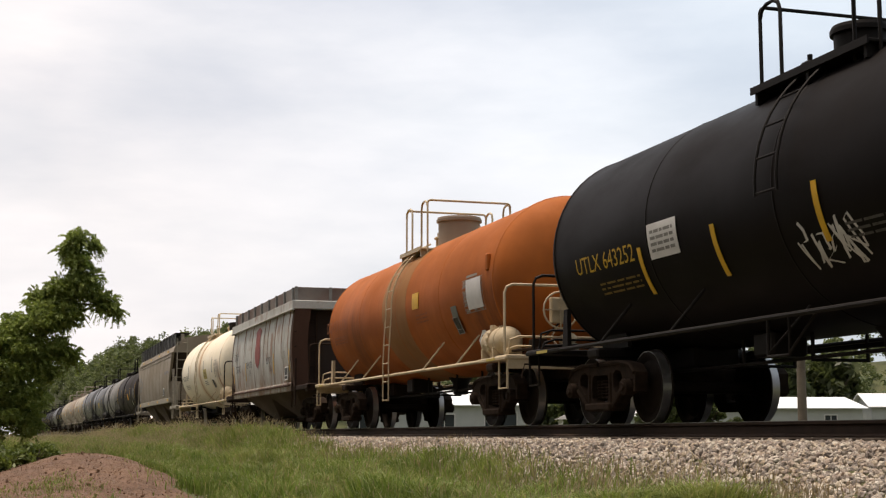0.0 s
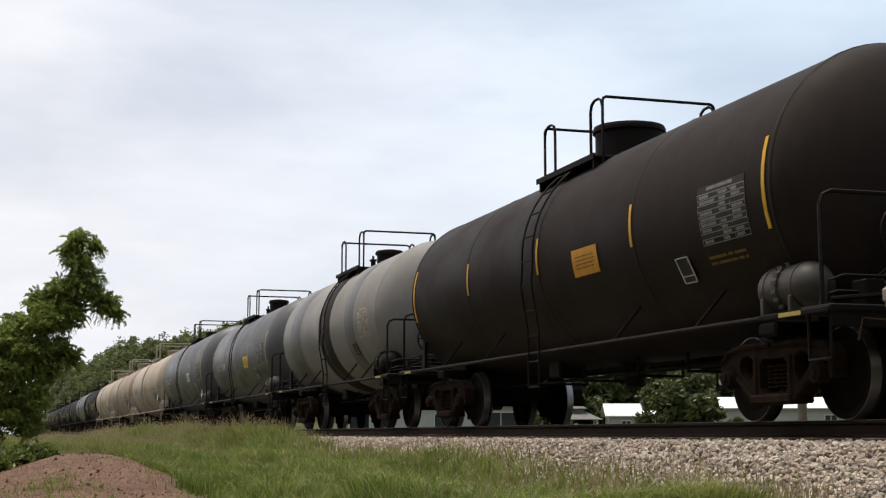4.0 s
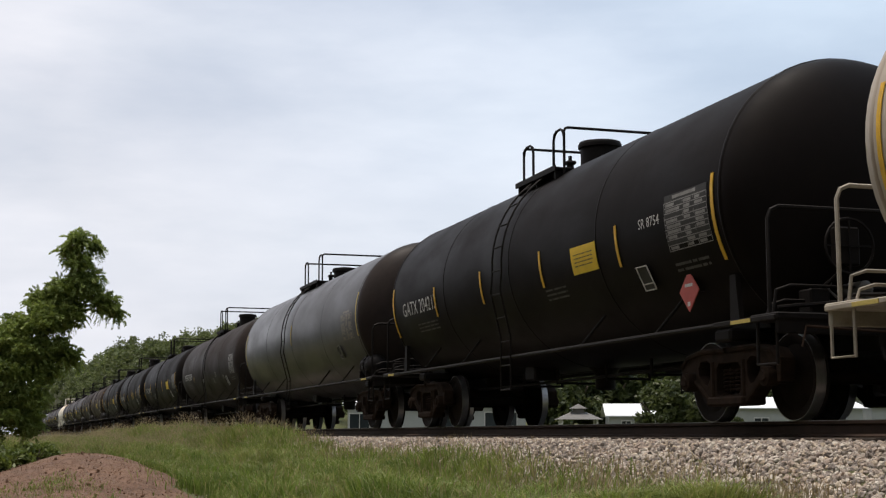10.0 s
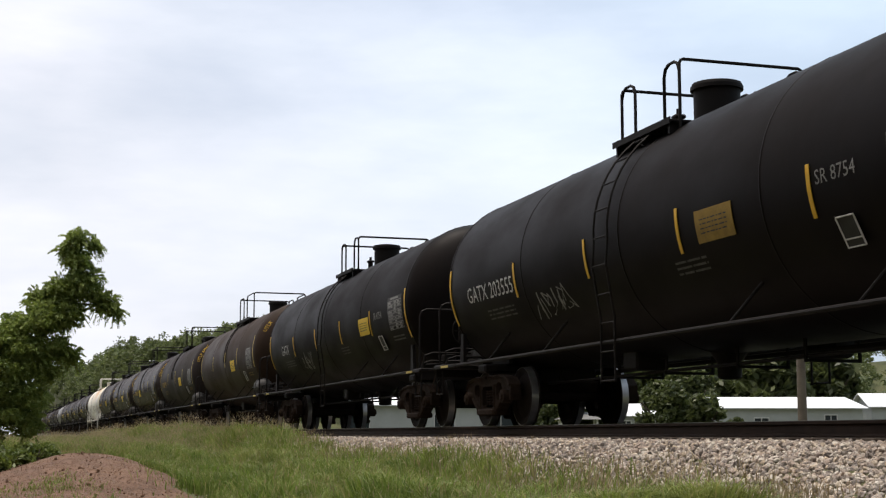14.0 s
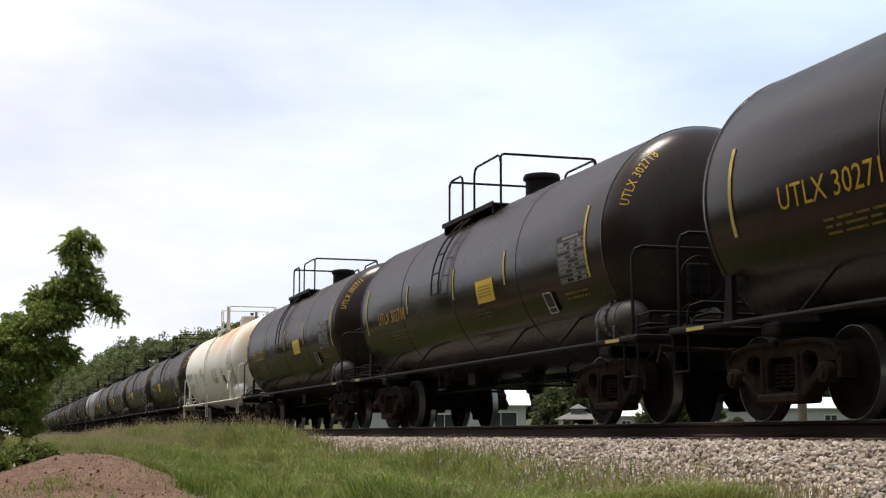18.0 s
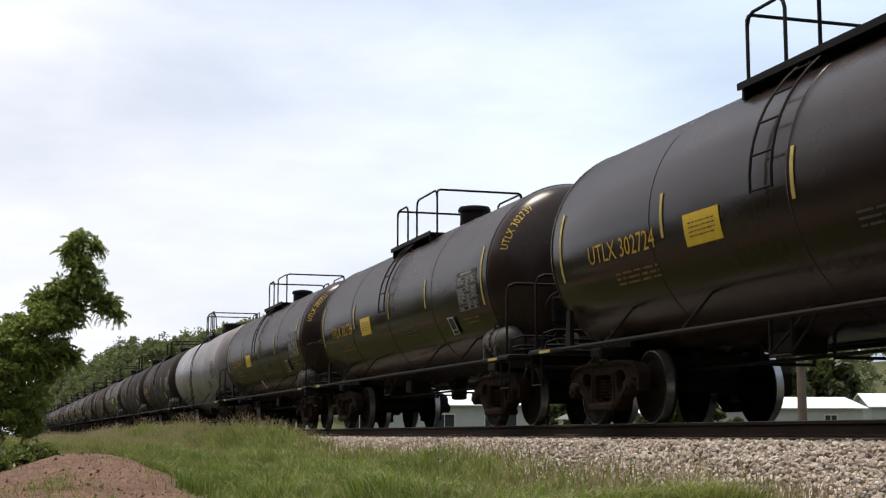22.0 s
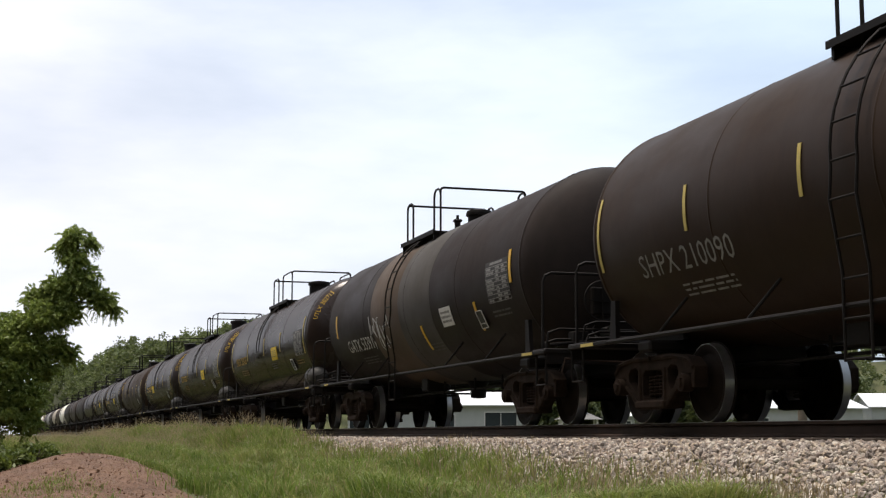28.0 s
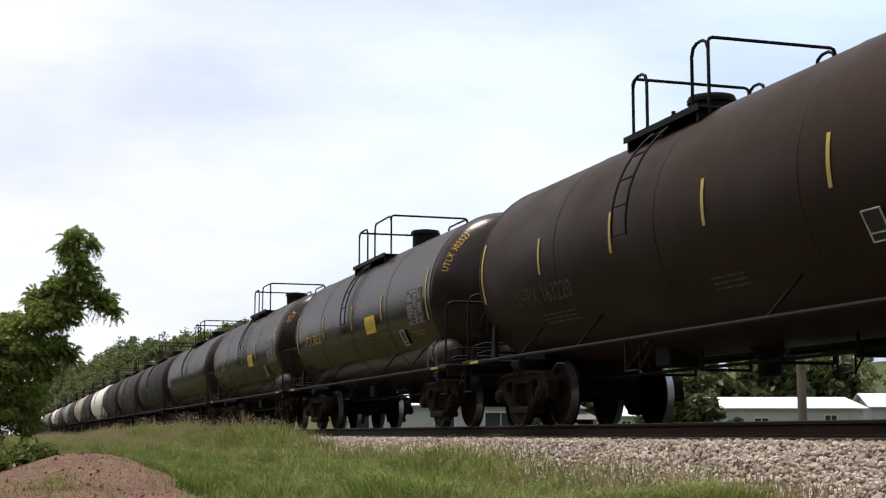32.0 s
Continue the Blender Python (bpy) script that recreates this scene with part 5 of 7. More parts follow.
def extra_ndyx(car, tank, half, R, rr):
    for k, (x, a, w, h) in enumerate(((-0.9, -19, 0.2, 0.16), (1.79, -22, 0.22, 0.2), (4.18, -20, 0.35, 0.14), (4.77, -21, 0.35, 0.12), (2.5, -14, 0.3, 0.2))):
        part("small_print", bars(w, h, 3, rr + 0.002, 80 + k, 2, 0.5), M["ink_grey" if k else "ink_white"], tank, pose(x, 0, 0, -a, 0, 0))
    scrawl(tank, -3.4, -13, rr + 0.002, 0.5, 0.25, 91, "ink_dim")


def extra_scuffs(car, tank, half, R, rr):
    scrawl(tank, -2.5, -26, rr + 0.002, 1.3, 0.5, 11 + int(half * 10), "ink_grey")
    part("lettering", word_mesh("SR 8754", 0.20, rr + 0.002), M["ink_grey"], tank, pose(half - 2.75, 0, 0, 5, 0, 0))


def rust_belt(nt, p):
    run = noise_fac(nt, coords(nt, (1, 0.1, 0.1)), 4.0, 6, 0.35, 0.62)
    c = blend(nt, run, (0.76, 0.66, 0.47), (0.44, 0.235, 0.095))
    nt.links.new(c, p.inputs["Base Color"])
    p.inputs["Roughness"].default_value = 0.6


M["rust_run"] = mat("rust_runs_on_cream", rust_belt)


# ---- the train ----
# where the couplings are on the track when the clip starts, from the front of the train backwards
JOINTS = [-5.05, -19.55, -34.05, -48.2, -61.95, -82.0, -97.65, -110.3, -123.85, -139.65, -156.35, -173.05, -189.75, -205.65, -222.95, -239.8, -256.75, -273.35, -290.35, -305.05, -319.75, -335.35, -350.8, -365.55, -380.95, -395.9, -411.05, -425.95, -440.85, -455.95, -470.75, -486.45, -501.35, -516.35, -531.85, -546.8, -561.75, -576.75, -592.15, -607.05, -622.05]


def place(k):
    """Centre and length of the k-th car."""
    return (JOINTS[k] + JOINTS[k + 1]) / 2, JOINTS[k] - JOINTS[k + 1]


CARS = []


def add_tank(k, t_post, skin, label, **more):
    """The k-th car; t_post is the time at which its rear platform post passes the camera."""
    x0, long = place(k)
    hp = more.get("hp", 1.1)
    more["hp"] = hp
    more["px"] = 3.06 - SPEED * t_post + hp - x0
    CARS.append(tank_car(x0, long, skin, label, **more))


UT = dict(hp=1.43, strip_x=(-5.85, -2.75, 0.1, 2.65, 5.8), climb="upper", sign="yellow_sign", valves=0, dome=(0.28, 4.27, 1.1), tape="pale_yellow", head="UTLX")
GX = dict(tape_a=-9, panel=1.42, sign_x=3.8, strips=6, strip_x=(-7.2, -3.75, -1.07, 1.6, 4.35, 7.1), hp=0.85, res=False, ink="ink_white", size=0.36, dome=(0.3, 4.34, 0.2), tape="yellow", sign="yellow_sign", R=1.50)
add_tank(0, 0.924, "black_worn", "black tank car with yellow lettering and white scrawl on the side", mark="UTLX 643252", mark_a=-11.7, mark_x=-4.22, res=False, size=0.315, hp=1.1, climb="upper", strips=0, R=1.42, zc=2.34, extra=extra_first)
add_tank(1, 1.73, "orange", "rust-orange tank car with cream ladders and a brake reservoir", metal="cream_steel", strips=0, dome=(0.42, 4.2, 0.1), dome_mat="tan", hp=0.75, R=1.36, zc=2.32, top=4.42, bands=((-1.0, 0.75, "dust_belt"),), mark="DOWX 6323", ink="ink_rust", mark_a=0, mark_x=-5.1, size=0.36, extra=extra_orange)
x0, long = place(2)
CARS.append(hopper_car(x0, long, 9.6, "hopper_white", "chalky grey covered hopper car with a red shield and rust stains", SIDE_ROUND, (-1.9, 1.9), (0.12, 1.3, 1.7), 3.30, (9, 0.38, 1.47, 0.02, 0.40), "steel_brown", 6, marks_white))
add_tank(3, 3.346, "cream", "cream tank car with rust runs round the platform and black marks", metal="cream_steel", mark="UTLX 11201", ink="ink_black", mark_x=-4.25, size=0.30, sign_x=1.58, strip_x=(-5.6, -3.3, -0.9, 1.2, 3.4, 5.5), strips=6, tape="ink_grey", top=4.46, dome=(0.34, 4.2, 0.2), dome_mat="steel_black", head="UTLX 11201", head_ink="ink_black", extra=extra_cream, sign="pale_yellow")
x0, long = place(4)
CARS.append(hopper_car(x0, long, 16.3, "hopper_tan", "tan-grey covered hopper car with a long roof walk", SIDE_TALL, (-4.6, 0.0, 4.6), (1.05, 2.24, 3.5), 4.12, (13, 0.25, 1.12, 0.32, 0.04), "tan_steel", 9, marks_tan))
add_tank(5, 5.29, "black_dusty", "dusty dark brown-black tank car with yellow tape", dome=(0.5, 4.35, 0.1), tape="yellow", sign="orange_sign")
add_tank(6, 6.06, "light_grey", "light grey tank car with dark painted bands", bands=((-4.0, -2.7, "blue_grey"), (-0.5, 0.7, "black_dusty"), (2.2, 3.0, "blue_grey")), strips=0, dome=(0.3, 4.2, 0.2))
add_tank(7, 6.85, "blue_grey", "blue-grey tank car with white lettering and yellow tape", mark="HOKX 286095", ink="ink_white", dome=(0.3, 4.3, 0), mark_x=-3.42, strip_x=(-5.6, -1.98, 2.2, 5.6), tape="yellow", sign="yellow_sign", head="HOKX", head_ink="ink_white", strips=4)
add_tank(8, 7.65, "blue_grey", "blue-grey tank car with a white diamond placard", mark="OCPX 80357", ink="ink_white", dome=(0.5, 4.2, 0.1), mark_x=-4.47, size=0.36, sign="placard_white", sign_x=2.62, R=1.59, zc=2.42, top=4.60, half=7.25, tape="yellow", head="OCPX", head_ink="ink_white", extra=extra_diamond)
add_tank(9, 8.552, "cream_tan", "dusty cream-tan tank car with pale handrails", metal="tan_steel", tape="yellow", dome=(0.4, 4.3, 0.3), dome_mat="tan", mark="TILX 401", ink="ink_black", mark_x=-4.9, size=0.40, sign="orange_sign", sign_x=2.65, R=1.58, zc=2.40, top=4.62, extra=extra_two)
add_tank(10, 9.51, "tan", "tan dusty tank car with faded black marks", metal="tan_steel", mark="TILX 401", ink="ink_faint", mark_x=-4.9, size=0.40, top=4.62, sign="orange_sign", sign_x=2.65, R=1.58, zc=2.40, tape="yellow", dome=(0.45, 4.4, 0.4), dome_mat="tan", head="TILX", head_ink="ink_black", extra=extra_two)
add_tank(11, 10.44, "cream_tan", "dusty cream tank car with a hazard board and placards", metal="tan_steel", R=1.58, zc=2.40, top=4.65, dome=(0.5, 4.4, 0.6), dome_mat="tan", tape="yellow", head="TILX", head_ink="ink_black", extra=extra_hazard)
add_tank(12, 11.342, "black_worn", "black tank car with white lettering and a yellow sign", mark="GATX 204213", mark_x=-4.8, head="GATX", head_ink="ink_white", extra=extra_red, top=4.38, zc=2.39, **{**GX, "R": 1.55, "sign_x": 2.85, "strip_x": (-6.6, -3.8, -1.3, 1.3, 3.9, 6.4)})
add_tank(13, 12.31, "slate", "slate grey tank car with a black head and black handrails", R=1.58, zc=2.40, dome=(0.3, 4.3, 0), strips=3, tape="pale_yellow", extra=extra_black_head)
add_tank(14, 13.205, "black_dusty", "dusty black tank car with white marks and an orange sign", **{**GX, "sign": "", "extra": extra_ndyx, "strips": 0, "mark": "NDYX 723739", "mark_x": -5.0})
for k, t_post, mark, words in ((15, 14.156, "GATX 203546", "black tank car with white lettering, yellow tape and sign"), (16, 15.13, "GATX 203555", "black tank car with white lettering and white scrawl"), (17, 16.06, "GATX", "black tank car with scuffed flanks and yellow tape")):
    add_tank(k, t_post, "black_worn", words, mark=mark, mark_x=-4.92, mark_a=-11, head="GATX", head_ink="ink_white", extra=extra_scuffs, **{**GX, "sign_x": 3.8 if k != 16 else 2.45, "sign": "yellow_sign" if k != 16 else "old_sign", "dome": (0.3, 4.2, -0.5) if k == 15 else (0.3, 4.36, 0.2)}, top=4.45)
add_tank(18, 16.94, "brown", "brown-black tank car with a yellow sign", **UT)
add_tank(19, 17.81, "black_dusty", "black tank car with a yellow sign and long reservoir", mark="UTLX 67985", mark_x=-4.3, **{**UT, "dome": (0.3, 4.15, 0.6), "valves": 2, "hp": 1.2})
add_tank(20, 18.68, "black_gloss", "glossy black tank car with yellow marks", mark="UTLX 302714", sign_x=-1.8, mark_x=-3.95, **UT)
add_tank(21, 19.565, "black_gloss", "glossy black tank car with a yellow sign", mark="UTLX 302718", mark_x=-3.95, **UT)
add_tank(22, 20.40, "black_gloss", "glossy black tank car with a yellow sign and white data panel", mark="UTLX 302711", mark_x=-3.95, **UT)
add_tank(23, 21.19, "white_rusty", "white tank car with rust-stained top and black marks", mark="TAEX 877", ink="ink_black", metal="white_steel", dome=(0.34, 4.2, 0.6), size=0.36, mark_x=-5.2, tape="rust_tape", head="TAEX", head_ink="ink_black", extra=extra_white, hp=1.0, strips=0, prints=False)
add_tank(24, 22.10, "black_gloss", "glossy black tank car with yellow marks and sign", mark="UTLX 302745", sign_x=-1.8, mark_x=-3.95, **{**UT, "dome": (0.28, 4.12, 0.3)})
add_tank(25, 22.94, "black_gloss", "glossy black tank car with yellow marks and sign", mark="UTLX 302724", sign_x=-1.8, mark_x=-3.95, **UT)
add_tank(26, 23.77, "black_gloss", "glossy black tank car with yellow marks and sign", sign_x=-1.8, mark="UTLX 302739", mark_x=-3.95, **UT)
add_tank(27, 24.62, "black_gloss", "glossy black tank car with yellow marks and small white tag", extra=extra_tag, half=6.85, sign_x=-1.8, mark="UTLX 302711", mark_x=-3.95, **{**UT, "dome": (0.28, 4.24, -0.5)})
add_tank(28, 25.42, "grey", "grey tank car with a rusty rim and dusty reservoir", dome=(0.34, 4.25, 0.2), top=4.62, hp=1.0, strips=0, extra=extra_rim)
add_tank(29, 26.25, "black_dusty", "dusty black tank car with yellow marks and a red-brown truck", mark="UTLX 642880", mark_x=-4.8, **{**UT, "hp": 1.1, "sign": "", "head": "", "top": 4.40, "dome": (0.34, 4.12, 0.3)})
add_tank(30, 27.13, "black_dusty", "dusty black tank car with worn tape", **{**UT, "hp": 1.1, "sign": "", "head": ""})
add_tank(31, 27.97, "black_gloss", "glossy black tank car with a small yellow sign", **UT)
add_tank(32, 28.84, "brown", "brown tank car with pale yellow tape and white marks", mark="SHPX 210090", mark_a=-21, ink="ink_grey", tape="pale_yellow", res=False, mark_x=-3.81, size=0.40, hp=1.1, head="SHPX", head_ink="ink_grey", strips=6)
add_tank(33, 29.726, "black_dusty", "patched dark tank car with tan and slate bands", mark="GATX 53391", mark_a=-24, ink="ink_white", bands=((-2.5, -0.4, "tan_patch"), (-0.4, 1.7, "slate_patch")), dome=(0.22, 4.15, 0.9), res=False, hp=1.15, size=0.40, mark_x=-3.78, tape="yellow", strips=0, extra=extra_patched)
add_tank(34, 30.575, "black_gloss", "glossy black tank car with yellow marks and sign", mark="UTLX 302715", mark_x=-3.95, **UT)
add_tank(35, 31.41, "black_gloss", "glossy black tank car with yellow marks and sign", mark="UTLX 302531", mark_x=-3.95, **UT)
add_tank(36, 32.25, "black_gloss", "glossy black tank car with yellow marks and sign", mark="UTLX 302735", mark_x=-3.95, sign_x=-2.0, **UT)
add_tank(37, 33.11, "brown", "brown dusty tank car with pale yellow tape", mark="SHPX 163220", mark_a=-21, ink="ink_trace", tape="pale_yellow", res=False, mark_x=-3.81, size=0.38, hp=1.05, head="SHPX", head_ink="ink_white", strips=6, climb="upper")
add_tank(38, 33.96, "black_gloss", "glossy black tank car with a yellow sign", mark="UTLX 302527", mark_x=-3.95, **UT)
add_tank(39, 34.77, "black_gloss", "glossy black tank car with a yellow sign", mark="UTLX", mark_x=-3.95, **UT)

# cars farther back, which stay in the distance
TAIL = ["black_gloss", "black_dusty", "brown", "black_dusty", "white", "brown", "cream_tan", "black_dusty", "light_grey", "black_gloss", "tan", "white", "black_dusty", "light_grey", "tan", "black_gloss", "white", "black_dusty", "light_grey", "black_dusty", "black_gloss", "tan"]
WORDING = {"black_gloss": "glossy black", "black_dusty": "dusty black", "brown": "brown", "white": "white", "cream_tan": "dusty cream", "light_grey": "light grey", "tan": "tan"}
for k, skin in enumerate(TAIL):
    CARS.append(tank_car(JOINTS[-1] - 15.0 * (k + 0.5), 15.0, skin, "distant " + WORDING[skin] + " tank car in the freight train", far=True, hp=1.4, climb="upper"))


# ---- ground, track, grass ----
def step(a, b, v):
    t = max(0.0, min(1.0, (v - a) / (b - a)))
    return t * t * (3 - 2 * t)


def bank(y):
    """The slope of the track bed, by the distance from the track's middle."""
    d = abs(y - TRACK)
    return 0.70 * (1 - step(1.9, 4.1, d))


def ground_z(x, y):
    """Height of the ground: rough verge, banks beside the track, a heap of bare soil."""
    d = abs(y - TRACK)
    rough = 0.10 * noise.noise((x * 0.09, y * 0.13, 3.1)) * min(1, max(0, d - 2) / 4)
    heap = 0.56 * math.exp(-(((x + 25) / 7) ** 2 + ((y - 1.35) / 1.45) ** 2))
    return bank(y) + rough + heap - 0.03


def ground_geo(g):
    xs = [-3000, -1500, -800, -500] + [-360 + 6 * i for i in range(45)] + [-90 + 1.0 * i for i in range(111)] + [30, 60, 100, 200, 500, 1500, 3000]
    ys = [-3000, -1000, -300, -100, -50, -30, -20] + [-14 + 0.45 * i for i in range(84)] + [26, 30, 40, 60, 100, 160, 300, 600, 1500, 3000]
    vs = [(x, y, ground_z(x, y)) for x in xs for y in ys]
    n = len(ys)
    g.add(vs, [(i * n + j, (i + 1) * n + j, (i + 1) * n + j + 1, i * n + j + 1) for i in range(len(xs) - 1) for j in range(n - 1)])


def soil(nt, p):
    v = coords(nt)
    big = noise_fac(nt, v, 0.25, 5)
    mid = noise_fac(nt, v, 2.2, 5)
    fine = noise_fac(nt, v, 22, 4)
    c = blend(nt, big, (0.060, 0.085, 0.020), (0.090, 0.095, 0.032))
    c = blend(nt, mid, c, (0.12, 0.085, 0.050), 0.40)
    c = blend(nt, fine, c, (0.035, 0.045, 0.014), 0.5)
    nt.links.new(c, p.inputs["Base Color"])
    p.inputs["Roughness"].default_value = 0.95
    bump(nt, p, fine, 0.6, 0.03)


M["soil"] = mat("grassy_soil", soil)
solid("ground", kept("ground", ground_geo), M["soil"], pose(0, 0, 0), "grassy ground beside the railway track", "ground", kind="structure")


def bare(nt, p):
    v = coords(nt)
    big = noise_fac(nt, v, 0.8, 6)
    mid = noise_fac(nt, coords(nt, (1, 2.4, 1)), 5.0, 5, 0.45, 0.7)
    fine = noise_fac(nt, v, 38, 5)
    c = blend(nt, big, (0.215, 0.120, 0.072), (0.140, 0.074, 0.044))
    c = blend(nt, mid, c, (0.30, 0.190, 0.118), 0.40)
    c = blend(nt, fine, c, (0.085, 0.045, 0.024), 0.6)
    clod = noise_fac(nt, coords(nt, (0.6, 1.6, 1)), 2.2, 6, 0.55, 0.68, 0.65)
    c = blend(nt, clod, c, (0.10, 0.055, 0.032), 0.7)
    nt.links.new(c, p.inputs["Base Color"])
    p.inputs["Roughness"].default_value = 1.0
    bump(nt, p, mid, 0.7, 0.12)


M["bare"] = mat("bare_brown_soil", bare)
M["clod"] = plain("crumbly_brown_earth", (0.215, 0.128, 0.080), 1.0, 0.0, 0.4, 1.3, 0.3)


def soil_edge(x):
    """How far towards the track the bare soil reaches."""
    return 2.40 + 0.1 * step(-14, -22, x) - 0.5 * step(-27, -36, x) + 0.15 * noise.noise((x * 0.35, 1.7, 0)) + 0.30 * noise.noise((x * 1.1, 5.7, 0))


def bare_geo(g):
    rows = []
    for i in range(85):
        x = -11 - 0.5 * i
        e = soil_edge(x)
        rows.append([(x, -6 + (e + 6) * k / 36, ground_z(x, -6 + (e + 6) * k / 36) + (0.05 if k < 36 else -0.03) + 0.05 * noise.noise((x * 1.7, k * 0.4, 2)) + 0.02 * noise.noise((x * 6, k * 1.3, 7))) for k in range(37)])
    vs = [p for r in rows for p in r]
    g.add(vs, [(i * 37 + k, i * 37 + k + 1, (i + 1) * 37 + k + 1, (i + 1) * 37 + k) for i in range(84) for k in range(36)])


solid("bare_soil", kept("bare_soil", bare_geo), M["bare"], pose(0, 0, 0), "heap of bare reddish-brown soil in the grass", "soil", kind="structure")


def gravel(nt, p):
    v = coords(nt)
    vo = node(nt, "ShaderNodeTexVoronoi", Scale=20.0)
    nt.links.new(v, vo.inputs["Vector"])
    big = noise_fac(nt, v, 1.2)
    # bed colour darkened to give the shade in the gaps between loose stones
    c = blend(nt, big, (0.085, 0.070, 0.056), (0.055, 0.045, 0.036))
    sep = nt.nodes.new("ShaderNodeSeparateColor")
    nt.links.new(vo.outputs["Color"], sep.inputs[0])
    c = blend(nt, sep.outputs[0], c, (0.20, 0.175, 0.15), 0.5)
    nt.links.new(c, p.inputs["Base Color"])
    p.inputs["Roughness"].default_value = 0.9
    bump(nt, p, vo.outputs["Distance"], 0.9, 0.05)


M["gravel"] = mat("crushed_stone", gravel)


def rock(nt, p):
    """Each stone has a tone of its own, from grey and tan to pale."""
    info = nt.nodes.new("ShaderNodeNewGeometry")
    one = nt.nodes.new("ShaderNodeObjectInfo")
    add = nt.nodes.new("ShaderNodeMath")
    add.operation = "ADD"
    nt.links.new(info.outputs["Random Per Island"], add.inputs[0])
    nt.links.new(one.outputs["Random"], add.inputs[1])
    fr = nt.nodes.new("ShaderNodeMath")
    fr.operation = "FRACT"
    nt.links.new(add.outputs[0], fr.inputs[0])
    ramp = nt.nodes.new("ShaderNodeValToRGB")
    el = ramp.color_ramp.elements
    el[0].position, el[0].color = 0.0, (0.17, 0.142, 0.122, 1)
    el[1].position, el[1].color = 1.0, (0.70, 0.64, 0.555, 1)
    for pos, col in ((0.22, (0.295, 0.252, 0.218, 1)), (0.42, (0.39, 0.305, 0.242, 1)), (0.60, (0.43, 0.385, 0.335, 1)), (0.76, (0.49, 0.39, 0.28, 1)), (0.9, (0.57, 0.51, 0.43, 1))):
        s = el.new(pos)
        s.color = col
    nt.links.new(fr.outputs[0], ramp.inputs["Fac"])
    fine = noise_fac(nt, coords(nt), 45, 4)
    c = blend(nt, fine, ramp.outputs["Color"], (0.12, 0.105, 0.09), 0.25)
    nt.links.new(c, p.inputs["Base Color"])
    p.inputs["Roughness"].default_value = 0.88
    bump(nt, p, fine, 0.3, 0.01)


M["rock"] = mat("broken_stone", rock)
BED = [(-3.35, 0.10), (-2.9, 0.33), (-2.3, 0.60), (-1.85, 0.735), (-1.4, 0.765), (0, 0.77), (1.4, 0.765), (1.85, 0.735), (2.3, 0.60), (3.3, 0.15)]


def bed_z(y):
    for (a, za), (b, zb) in zip(BED, BED[1:]):
        if a <= y <= b:
            return za + (zb - za) * (y - a) / (b - a)
    return 0.0


def bed_geo(g):
    xs = [-700, -400] + [-200 + 2 * i for i in range(121)] + [80, 200]
    vs = [(x, TRACK + y, z + 0.03 * noise.noise((x * 0.7, y * 2, 5))) for x in xs for y, z in BED]
    n = len(BED)
    g.add(vs, [(i * n + j, (i + 1) * n + j, (i + 1) * n + j + 1, i * n + j + 1) for i in range(len(xs) - 1) for j in range(n - 1)])


bed = solid("ballast_bed", kept("ballast_bed", bed_geo), M["gravel"], pose(0, 0, 0), "bed of crushed grey and tan stone under the track", "ballast", kind="structure")


GOLD = (1 + 5 ** 0.5) / 2
ICO = [Vector(p).normalized() for a in (-1, 1) for b in (-GOLD, GOLD) for p in ((a, b, 0), (0, a, b), (b, 0, a))]
ICO_FACES = [f for f in combinations(range(12), 3) if all((ICO[i] - ICO[j]).length < 1.1 for i, j in combinations(f, 2))]
ICO_FACES = [f if (ICO[f[1]] - ICO[f[0]]).cross(ICO[f[2]] - ICO[f[0]]).dot(ICO[f[0]]) > 0 else f[::-1] for f in ICO_FACES]


def stone_points(rng):
    """The twelve corners of a broken, slightly rounded stone of size one."""
    q = Euler((rng.uniform(0, 6), rng.uniform(0, 6), rng.uniform(0, 6))).to_matrix()
    k = (rng.uniform(0.9, 1.25), rng.uniform(0.7, 1.0), rng.uniform(0.55, 0.85))
    return [q @ Vector((p.x * k[0], p.y * k[1], p.z * k[2])) * rng.uniform(0.74, 1.12) for p in ICO]


def stone_geo(g, rng, c, r):
    g.add([Vector(c) + p * (r * 0.8) for p in stone_points(rng)], ICO_FACES)


def scatter_geo(g):
    """Loose stones over the near slope of the bed, turned and sized one by one from forty shapes."""
    rng = random.Random(5)
    shapes = [stone_points(rng) for _ in range(40)]
    for k in range(46000):
        x = -6.0 - 46.0 * rng.random() ** 1.9
        y = rng.uniform(-3.9, -0.85)
        z = max(bed_z(y), ground_z(x, TRACK + y)) + rng.uniform(-0.012, 0.022)
        r = rng.uniform(0.021, 0.037) * (1 + 0.013 * -x)
        y += TRACK
        a = rng.uniform(0, 6.283)
        ca, sa = r * math.cos(a), r * math.sin(a)
        n = len(g.v)
        g.v += [(x + p.x * ca - p.y * sa, y + p.x * sa + p.y * ca, z + p.z * r) for p in shapes[k % 40]]
        g.f += [(i + n, j + n, m + n) for i, j, m in ICO_FACES]


tagged(part("stones", kept("stones", scatter_geo, 0), M["rock"], bed, None, "loose broken grey and tan ballast stones"), kind="stuff")


def clods_geo(g):
    """Crumbs and clods of earth over the heap."""
    rng = random.Random(15)
    for _ in range(5200):
        x = -13.0 - 34.0 * rng.random()
        e = soil_edge(x)
        y = e - 0.15 - (e + 2.5) * rng.random()
        r = rng.uniform(0.007, 0.02) if rng.random() < 0.96 else rng.uniform(0.025, 0.045)
        stone_geo(g, rng, (x, y, ground_z(x, y) + 0.055), r)


heap = next(ob for ob in scene.collection.all_objects if ob.name == "bare_soil")
